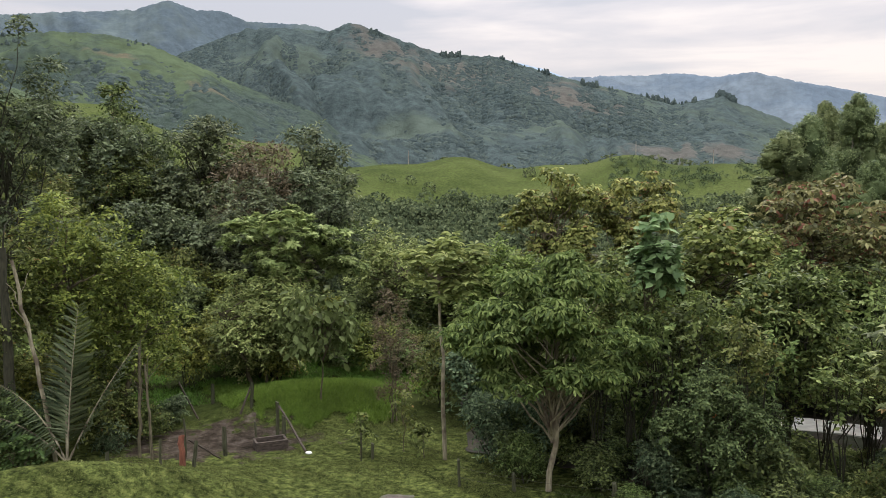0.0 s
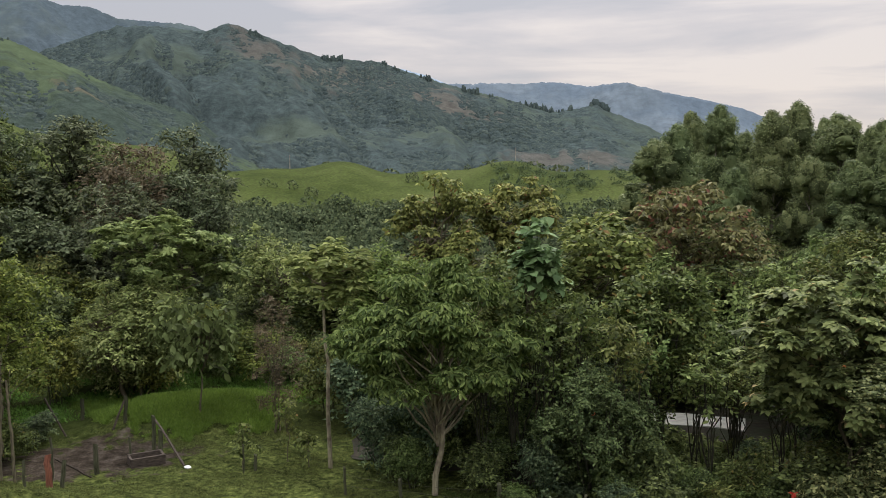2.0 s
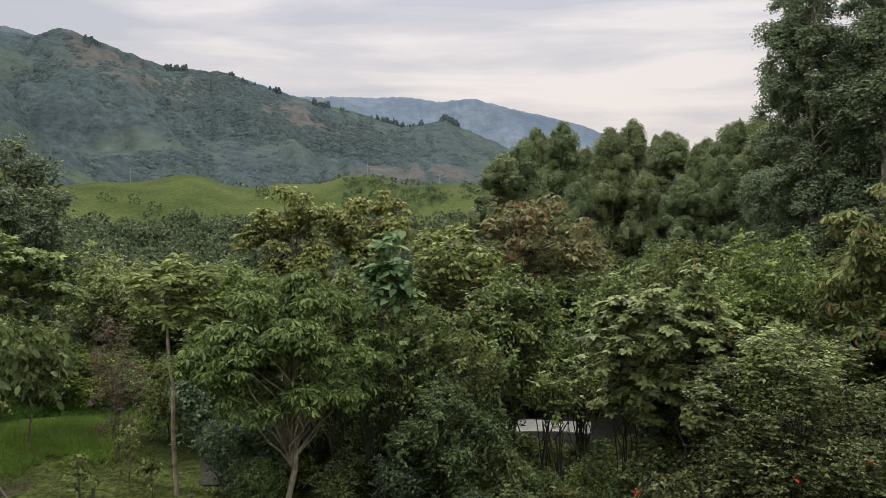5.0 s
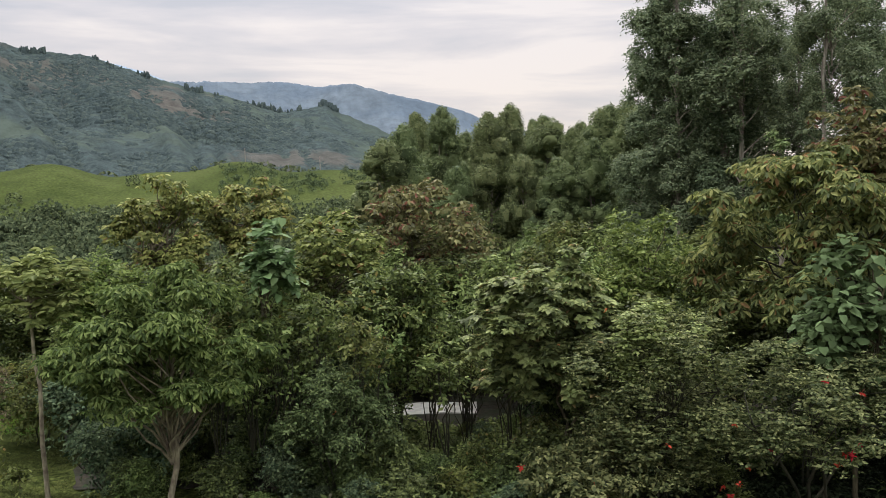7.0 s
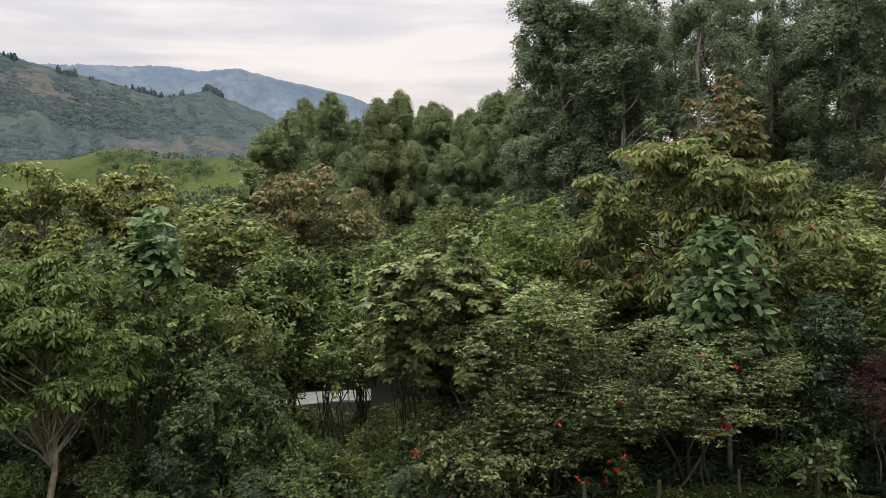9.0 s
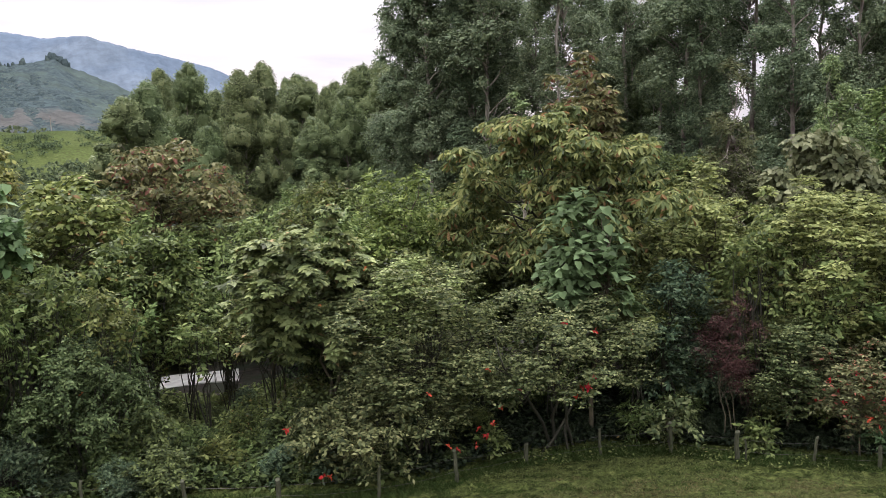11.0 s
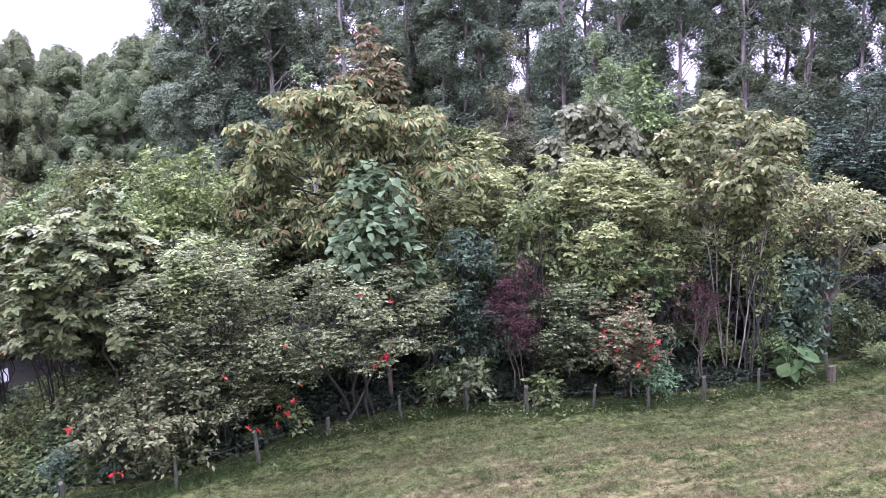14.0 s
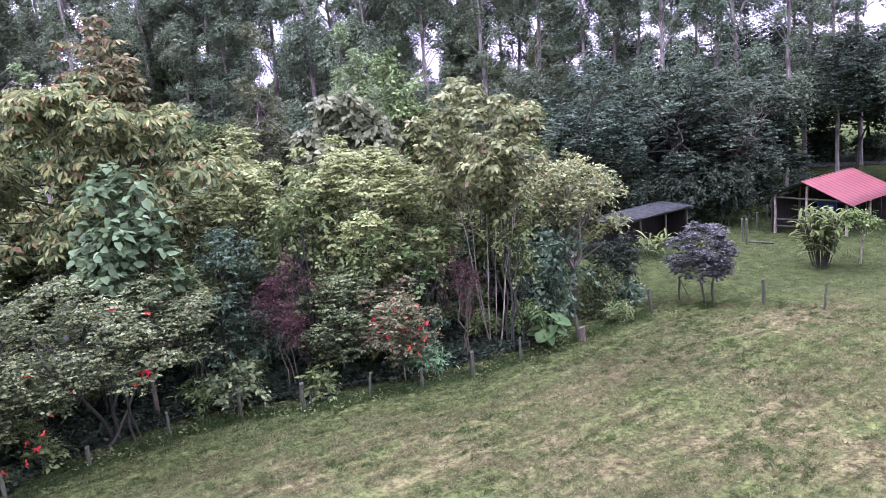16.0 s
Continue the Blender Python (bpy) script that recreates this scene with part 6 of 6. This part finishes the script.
# low concrete edge of the track behind the hut
bm = bmesh.new()
pts = [spot(b, 87 - 0.05 * b) for b in range(94, 116, 2)]
for p in pts:
    bm.verts.new((p.x, p.y, 0.28)), bm.verts.new((p.x + 0.3, p.y, 0.28)), bm.verts.new((p.x, p.y, -0.1)), bm.verts.new((p.x + 0.3, p.y, -0.1))
bm.verts.ensure_lookup_table()
for i in range(len(pts) - 1):
    a, b = 4 * i, 4 * i + 4
    for q in ((0, 1), (1, 3), (3, 2), (2, 0)):
        bm.faces.new((bm.verts[a + q[0]], bm.verts[b + q[0]], bm.verts[b + q[1]], bm.verts[a + q[1]]))
bmesh.ops.recalc_face_normals(bm, faces=bm.faces)
tagged(part("low_wall", bm, solid_mat("grey_concrete", [(0.3, (0.1, 0.1, 0.085)), (0.7, (0.19, 0.19, 0.16))], 4)), "low grey concrete wall under the trees", "wall", kind="structure")


# ---------------------------------------------------------------- single plants
def strap_leaf(length, width, bend, seed, segs=6):
    """A long arching blade rising from the origin along x."""
    g = np.random.default_rng(seed)
    V, q = [], []
    for i in range(segs + 1):
        t = i / segs
        w = width * math.sin(math.pi * min(0.12 + 0.88 * t, 0.995)) ** 0.7
        x, z = length * (t * 0.45 + 0.35 * t * t * bend), length * (t * 0.95 - 0.55 * bend * t * t)
        V += [(x, -w / 2, z + 0.06 * w), (x, 0, z - 0.04 * w), (x, w / 2, z + 0.06 * w)]
    for i in range(segs):
        k = 3 * i
        q += [(k, k + 3, k + 4, k + 1), (k + 1, k + 4, k + 5, k + 2)]
    return mesh_of("leaf", V, q)


GINGER = leaf_mat("ginger_leaves", (0.046, 0.068, 0.017), (0.09, 0.12, 0.031), (0.18, 0.195, 0.066), through_light=0.3)


def ginger(at, height, canes, seed, label):
    g = random.Random(seed)
    thing = empty("ginger_clump", at, label, "plant")
    blades = [strap_leaf(0.9, 0.15, 0.9, 1), strap_leaf(0.75, 0.13, 1.2, 2), strap_leaf(1.0, 0.14, 0.6, 3)]
    for me in blades:
        me.materials.append(GINGER)
    for c in range(canes):
        a = g.uniform(0, 360)
        out = g.uniform(0.1, 0.5)
        foot = Vector((out * math.cos(radians(a)) * 0.7, out * math.sin(radians(a)) * 0.7, 0))
        head = foot + Vector((math.cos(radians(a)) * out * 1.5, math.sin(radians(a)) * out * 1.5, height * g.uniform(0.6, 0.95)))
        cane = local_pole("cane", foot, head, 0.018, thing, BARK["dark"], 130 + c)
        for k in range(8):
            t = 0.38 + 0.62 * k / 7
            ob = new("leaf", g.choice(blades))
            ob.parent = cane
            ob.matrix_basis = cane.matrix_basis.inverted() @ Matrix.Translation(foot.lerp(head, t)) @ pose(0, 0, 0, 0, g.uniform(-5, 40), a + g.uniform(-90, 90) + 180 * (k % 2)) @ Matrix.Scale(g.uniform(0.75, 1.15), 4)
    return thing


ginger(on_ground(99.1, 42.0), 2.9, 46, 1, "clump of yellow-green ginger with arching blades")
ginger(on_ground(88.35, 44.6), 1.35, 6, 2, "smaller ginger clump in front of the shed")


def elephant_ear(at, seed):
    g = random.Random(seed)
    thing = empty("elephant_ear_plant", at, "plant with huge bright green heart-shaped leaves", "plant")
    bm = bmesh.new()
    prof = ((0.0, 0.0), (-0.22, 0.22), (-0.12, 0.42), (0.2, 0.46), (0.55, 0.33), (0.85, 0.13), (1.0, 0.0))
    mid = [bm.verts.new((x, 0, -0.10 * x * x)) for x, _ in ((0, 0), (0.02, 0), (0.08, 0), (0.25, 0), (0.55, 0), (0.85, 0), (1.0, 0))]
    for s in (1, -1):
        edge = [bm.verts.new((x, s * y, 0.10 * y - 0.12 * max(x, 0) ** 2)) for x, y in prof[1:-1]]
        chain = [mid[0], *edge, mid[-1]]
        for i in range(1, 6):
            f = (mid[i - 1] if i > 1 else mid[0], mid[i], chain[i + 1], chain[i]) if i > 1 else (mid[0], mid[1], chain[2], chain[1])
            bm.faces.new(f if s == 1 else f[::-1])
        f = (mid[5], mid[6], chain[5])
        bm.faces.new(f if s == 1 else f[::-1])
    me = bpy.data.meshes.new("leaf")
    bm.to_mesh(me)
    bm.free()
    me.materials.append(LEAF["brightleaf"])
    for k in range(20):
        a = g.uniform(0, 360)
        h, out = g.uniform(0.45, 1.45), g.uniform(0.2, 0.75)
        tip = Vector((out * math.cos(radians(a)), out * math.sin(radians(a)), h))
        stalk = local_pole("stalk", (0, 0, 0), tip, 0.025, thing, LEAF["brightleaf"], 150 + k)
        ob = new("leaf", me)
        ob.parent = stalk
        ob.matrix_basis = stalk.matrix_basis.inverted() @ Matrix.Translation(tip) @ pose(0, 0, 0, g.uniform(-20, 20), g.uniform(5, 45), a + g.uniform(-40, 40)) @ Matrix.Scale(g.uniform(0.36, 0.62), 4)
    return thing


elephant_ear(on_ground(81.05, 30.0), 4)


# palm at the fence corner: long arching fronds of narrow leaflets
NEEDLE = (BLADE[0] * np.array([1, 0.75, 1]), BLADE[1])
PALM = leaf_mat("palm_leaflets", (0.036, 0.05, 0.024), (0.064, 0.086, 0.04), (0.115, 0.14, 0.072))


def frond(length, rise, bend, seed, parent, turn, hang=0.75):
    g = np.random.default_rng(seed)
    t = np.linspace(0, 1, 12)[:, None]
    ang = radians(rise)
    x = length * (t * math.cos(ang) + bend * 0.5 * t ** 2)
    z = length * (t * math.sin(ang) - bend * 0.55 * t ** 2.2)
    mid = np.concatenate([x, 0 * x, z], 1)
    v1, q1 = tube(mid, np.linspace(0.045, 0.008, 12), 5)
    k = 36
    u = np.linspace(0.16, 1.0, k)
    base = np.stack([np.interp(u, t[:, 0], mid[:, i]) for i in range(3)], 1)
    d = unit(np.stack([np.interp(u, t[:, 0], np.gradient(mid[:, i])) for i in range(3)], 1))
    pieces = []
    for s in (1, -1):
        al = unit(d * 0.55 + np.array([0, s, 0]) * 0.75 + np.array([0, 0, -hang]) + g.normal(0, 0.08, (k, 3)))
        ln = 0.85 * np.sin(np.pi * (0.12 + 0.8 * u)) ** 0.7 * length / 4.5
        pieces.append(scatter(NEEDLE, base, al, np.cross(al, d) * s + 1e-3, ln))
    v2, q2 = joined(pieces)
    stem = piece("rachis", mesh_of("rachis", v1, q1), BARK["pale"], parent, smooth_shade=True)
    leaf = piece("frond", mesh_of("frond", v2, q2), PALM, parent)
    for ob in (stem, leaf):
        ob.matrix_local = pose(0, 0, 0, 0, 0, turn)


palm = empty("palm", on_ground(-25.2, 32.6), "young palm with long grey-green arching fronds", "palm")
for k, (ln, rise, bend, turn, hang) in enumerate(((6.1, 85, 0.1, 72, 0.2), (5.4, 66, 0.16, 14, 0.5), (4.6, 70, 0.5, 176, 0.75), (5.0, 82, 0.2, 110, 0.25), (4.4, 58, 0.6, 196, 0.75))):
    frond(ln, rise, bend, 200 + k, palm, turn, hang)


# leaning pale trunks beside the palm
def bare_trunk(label, foot, head, r0, r1, seed, material):
    g = np.random.default_rng(seed)
    o = Vector(foot)
    thing = empty("leaning_trunk", o, label, "tree trunk")
    h = np.array(Vector(head) - o)
    wood = [limb(g, (0, 0, -0.2), h, r0, r1, 0.012, 12, 8)]
    for k in range(5):
        t = g.uniform(0.5, 1.0)
        wood.append(limb(g, h * t, h * t + g.normal(0, 0.35, 3) + np.array([0, 0, 0.9]), r1 * 0.35, 0.01, 0.2, 6, 5))
    v, q = joined(wood)
    piece("trunk", mesh_of("trunk", v, q), material, thing, smooth_shade=True)
    return thing


bare_trunk("leaning pale-barked trunk beside the palm", on_ground(-25.8, 33.2), spot(-27.9, 33.4, 7.6), 0.085, 0.06, 1, BARK["pale"])
bare_trunk("dark upright trunk hung with creepers", on_ground(-28.2, 34.5), spot(-28.4, 34.6, 8.0), 0.22, 0.14, 2, BARK["dark"])
bare_trunk("thin dark trunk at the thicket's edge", on_ground(-20.8, 32.4), spot(-20.6, 32.8, 4.2), 0.07, 0.05, 3, BARK["brown"])
bare_trunk("thin brown trunk at the thicket's edge", on_ground(-20.0, 32.0), spot(-20.3, 32.4, 3.6), 0.06, 0.04, 4, BARK["brown"])

# small tree with large leaves in the paddock
grow("large_leaf_tree", "small tree with large oval green leaves", "tree", -8.7, 36.5, 3.9, 2.3, 6.1, "olive_leaf", 301, "leaflet", 0.5, 640, "dome", 16, 0.32, "brown", 0.055, 1, 0.9, 1, 0.55, 0.5, 3, group=PAD, single_leaves=True)
grow("small_tree", "little tree with a flat leafy top in the yard", "tree", 101.35, 42.8, 1.75, 1.8, 2.75, "spring", 302, "oval", 0.24, 520, "dome", 6, 0.45, "pale", 0.045, 1)
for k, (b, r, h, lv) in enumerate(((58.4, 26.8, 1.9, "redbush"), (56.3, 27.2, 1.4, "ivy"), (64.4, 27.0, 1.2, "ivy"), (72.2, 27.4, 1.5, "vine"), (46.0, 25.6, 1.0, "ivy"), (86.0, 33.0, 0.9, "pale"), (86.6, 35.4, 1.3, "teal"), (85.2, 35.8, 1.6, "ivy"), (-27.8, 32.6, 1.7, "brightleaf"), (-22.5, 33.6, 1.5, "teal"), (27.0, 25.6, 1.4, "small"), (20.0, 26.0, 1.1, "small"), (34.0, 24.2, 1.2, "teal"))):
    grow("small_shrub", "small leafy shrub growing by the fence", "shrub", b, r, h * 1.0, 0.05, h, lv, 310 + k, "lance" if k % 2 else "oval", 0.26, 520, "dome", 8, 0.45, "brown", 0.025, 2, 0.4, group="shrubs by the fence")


for k, (b, r, h) in enumerate(((-6.0, 30.6, 2.1), (-2.9, 31.0, 3.0), (-1.5, 30.2, 1.5))):
    grow("sapling", "spindly sapling with a few green leaves in the paddock", "tree", b, r, 0.9, 0.5, h, "small", 340 + k, "oval", 0.26, 130, "column", 9, 0.4, "brown", 0.022, 1, 0.5, group="saplings in the paddock", splay=0.03)


# ---------------------------------------------------------------- red bracts on the flowering shrubs
def bracts(bearing, dist, z, n, seed, name="red_flower", leaves="red", label="scarlet flower of loose bracts on a shrub"):
    g = np.random.default_rng(seed)
    p = spot(bearing, dist, z)
    c = g.normal(0, 0.16, (n, 3)) * np.array([1.3, 1.3, 0.8])
    al = unit(g.normal(size=(n, 3)) + np.array([0, 0, -0.2]))
    me_v, me_q = scatter(OVAL, c * 0, al, unit(g.normal(size=(n, 3)) + np.array([0, 0, 1.0])), g.uniform(0.07, 0.17, n))
    bm = bmesh.new()
    bm.from_mesh(mesh_of("tmp", me_v, me_q))
    bmesh.ops.remove_doubles(bm, verts=bm.verts, dist=0.001)
    ob = part(name, bm, LEAF[leaves])
    ob.matrix_world = Matrix.Translation(p)
    return tagged(ob, label, "flowers", "red flower clusters")


bracts(31.6, 24.6, 1.62, 14, 401)
bracts(36.6, 23.2, 1.67, 8, 402)
bracts(37.6, 23.0, 1.44, 7, 403)
bracts(43.6, 23.6, 0.98, 10, 404)
bracts(45.7, 24.0, 1.26, 16, 405)
bracts(53.0, 24.4, 2.60, 14, 406)
bracts(41.6, 23.4, 2.80, 6, 407)
bracts(46.0, 23.8, 3.35, 6, 408)
bracts(33.9, 22.9, 0.75, 8, 409)
bracts(34.4, 22.9, 0.71, 6, 410)
bracts(53.5, 24.6, 4.30, 6, 411)
bracts(51.5, 24.8, 4.49, 6, 412)
bracts(46.8, 24.0, 2.13, 5, 413)
bracts(70.8, 26.6, 2.49, 10, 414)
bracts(72.1, 26.6, 1.73, 9, 415)
bracts(70.1, 26.8, 2.80, 7, 416)
bracts(69.0, 26.6, 2.28, 6, 417)
bracts(67.8, 26.7, 1.92, 5, 418)
bracts(52.6, 24.8, 2.51, 6, 419)
bracts(51.5, 25.5, 4.43, 6, 420)
bracts(37.6, 25.6, 6.21, 3, 421, "withered_leaf_spray", "orange", "few withered orange leaves among green ones")
bracts(18.6, 26.5, 2.95, 3, 422, "withered_leaf_spray", "orange", "few withered orange leaves among green ones")
bracts(34.3, 25.4, 5.23, 2, 423, "withered_leaf_spray", "orange", "few withered orange leaves among green ones")
bracts(33.1, 26.0, 7.35, 2, 424, "withered_leaf_spray", "orange", "few withered orange leaves among green ones")
for k, (b, z) in enumerate(((69.4, 2.0), (70.4, 2.2), (71.3, 2.6), (70.9, 1.6), (71.8, 2.1), (69.9, 1.5), (72.3, 2.3), (68.6, 2.6), (69.1, 2.9), (71.5, 1.3))):
    bracts(b, 26.3 + 0.2 * (k % 3), z, 6, 430 + k)
for k, (b, r, z) in enumerate(((45.2, 23.7, 1.6), (44.9, 23.6, 1.1), (46.2, 23.8, 1.7), (52.2, 24.4, 2.3), (53.4, 24.5, 2.9), (43.0, 23.3, 1.2), (56.0, 25.6, 4.0), (48.2, 24.2, 2.6))):
    bracts(b, r, z, 7, 450 + k)


# ---------------------------------------------------------------- grass
def tufts(name, label, b0, b1, r0, r1, count, height, seed, material, gate=0.25, need=-9.0, per=3, keep=None, shape=BLADE, rise=0.9):
    g = np.random.default_rng(seed)
    pos = []
    while len(pos) < count:
        b, r = g.uniform(b0, b1), math.sqrt(g.uniform(r0 * r0, r1 * r1))
        p = spot(b, r)
        if keep and not keep(b, r):
            continue
        if noise.noise((p.x * gate, p.y * gate, seed)) > need + g.normal(0, 0.1):
            pos.append((p.x, p.y, ground_z(p.x, p.y) - 0.01))
    pos = np.repeat(np.array(pos), per, 0) + g.normal(0, 0.05, (count * per, 3)) * np.array([1, 1, 0])
    al = unit(g.normal(size=pos.shape) * np.array([0.8, 0.8, 0.1]) + np.array([0, 0, rise]))
    v, q = scatter(shape, pos, al, unit(g.normal(size=pos.shape) + np.array([0, 0, 1.5 * (1 - rise)])), height * g.uniform(0.5, 1.4, len(pos)))
    return tagged(piece(name, mesh_of(name, v, q), material), label, "grass", kind="stuff")


def off_mud(b, r):
    p = spot(b, r) - MUD_AT
    return (p.x / 3.4) ** 2 + (p.y / 2.8) ** 2 > 1.0 + 0.4 * noise.noise((p.x, p.y, 2.0))


def swath(p, seed):
    """How thick the grass stands at p: clumps drawn out along the mower's swaths."""
    u, v = p.x * 0.748 - p.y * 0.664, p.x * 0.664 + p.y * 0.748
    return noise.noise((u * 0.9, v * 1.9, seed)) + 0.6 * noise.noise((u * 2.6, v * 4.0, seed + 3)) + 0.9 * noise.noise((u * 0.1, v * 0.55, seed + 7))


def lawn_side(b, r):
    return (b > 88 or r < fence_r(b) + 0.5) and swath(spot(b, r), 2.0) > 0.0


def dry_side(b, r):
    p = spot(b, r)
    return (b > 88 or r < fence_r(b) - 1.2) and swath(p, 2.0) < 0.25 and swath(p, 14.0) > 0.1


def dark_clumped(b, r):
    p = spot(b, r)
    u, v = p.x * 0.748 - p.y * 0.664, p.x * 0.664 + p.y * 0.748
    return (b > 88 or r < fence_r(b) + 0.3) and noise.noise((u * 1.6, v * 4.5, 27.0)) + 0.5 * noise.noise((u * 0.2, v * 0.9, 31.0)) > 0.42


tufts("grass", "cropped green lawn grass", 10, 114, 17.5, 36, 44000, 0.09, 1, LEAF["grass"], 0.22, -9.0, keep=lawn_side, shape=SPRIG, per=3, rise=0.5)
tufts("grass", "dry straw-coloured lawn grass", 36, 114, 17.5, 36, 24000, 0.085, 2, LEAF["drygrass"], 0.22, -9.0, keep=dry_side, shape=SPRIG, per=3, rise=0.5)
# dark blades paint the turf's shadow specks along with its small tufts
tufts("grass", "dark green clumps in the lawn, tufts and shadow specks", 30, 114, 17.5, 36, 13000, 0.1, 8, LEAF["shadegrass"], 0.22, -9.0, keep=dark_clumped, shape=SPRIG, per=3, rise=0.5)
tufts("grass", "tall lush grass on the mound", -16.5, -1.5, 34, 43, 52000, 0.17, 3, LEAF["moundgrass"], keep=lambda b, r: r > 35.0 + 2.0 * smooth(-9, -15, b) + 6.0 * smooth(-4.5, -1.5, b) + 5.0 * smooth(-14.5, -16.5, b) + 0.9 * noise.noise((b * 0.35, 0, 5)) + 1.4 * noise.noise((b * 1.6, r * 1.2, 5)))
tufts("grass", "rough grass in the paddock", -32, 6, 24, 37, 26000, 0.08, 4, LEAF["grass"], 0.5, -0.15, keep=off_mud, shape=SPRIG, per=3, rise=0.5)
tufts("grass", "lush grass beyond the mound", -24, 0, 39.5, 50, 12000, 0.2, 7, LEAF["moundgrass"], 0.4, -0.1)
# thick dark blades paint the trees' shade over the yard
tufts("grass", "grass round the sheds", 82, 112, 36, 62, 34000, 0.08, 5, LEAF["shadegrass"], shape=SPRIG, per=3, rise=0.5)
tufts("grass", "long grass and weeds under the fence", 8, 100, 22, 36, 9000, 0.15, 6, LEAF["shadegrass"], keep=lambda b, r: abs(r - fence_r(b) - 0.2) < 0.55 if b < 88 else abs(r - 35.2) < 0.5 and noise.noise((b * 0.8, 0, 0)) > 0.1)


def undergrowth(name, label, b0, b1, depth, count, seed, material, high=0.55, leaf=0.24, start=0.9):
    """Low leafy cover on the litter behind the fence."""
    g = np.random.default_rng(seed)
    b = g.uniform(b0, b1, count)
    r = np.array([fence_r(x) for x in b]) + start + depth * g.random(count) ** 1.3
    base = np.stack([r * np.sin(np.radians(b)), r * np.cos(np.radians(b)), np.zeros(count)], 1)
    per = 9
    h = high * (0.35 + 0.9 * g.random(count)) * np.array([0.6 + 0.8 * max(0.0, noise.noise((p[0] * 0.5, p[1] * 0.5, seed)) + 0.5) for p in base])
    c = np.repeat(base, per, 0) + g.normal(0, 0.16, (count * per, 3)) * np.array([1, 1, 0])
    c[:, 2] = 0.06 + np.repeat(h, per) * g.random(count * per) ** 0.6
    al = unit(g.normal(size=c.shape) * np.array([1, 1, 0.4]) + np.array([0, 0, -0.15]))
    v, q = scatter(RHOMB, c, al, unit(np.array([0, 0, 1.0]) + g.normal(size=c.shape) * 0.5), leaf * g.uniform(0.5, 1.3, len(c)))
    return tagged(piece(name, mesh_of(name, v, q), material), label, "undergrowth", kind="stuff")


undergrowth("undergrowth", "low leafy undergrowth behind the fence", 15, 42, 7.5, 3000, 41, LEAF["dark"], 0.45, 0.24, 1.3)
undergrowth("undergrowth", "fresh green growth in front of the path", 20.5, 31, 6.5, 1900, 42, LEAF["fresh"], 0.5, 0.24, 4.0)
# leaves coloured dark to paint the shade below the shrubs
undergrowth("undergrowth", "undergrowth beneath the flowering shrubs, coloured dark for their shade", 40, 80, 6.0, 4200, 43, LEAF["deep"], 0.35, 0.2, 1.2)
undergrowth("weeds", "pale weeds along the fence foot", 44, 90, 1.3, 90, 45, LEAF["small"], 0.2, 0.13, -0.7)
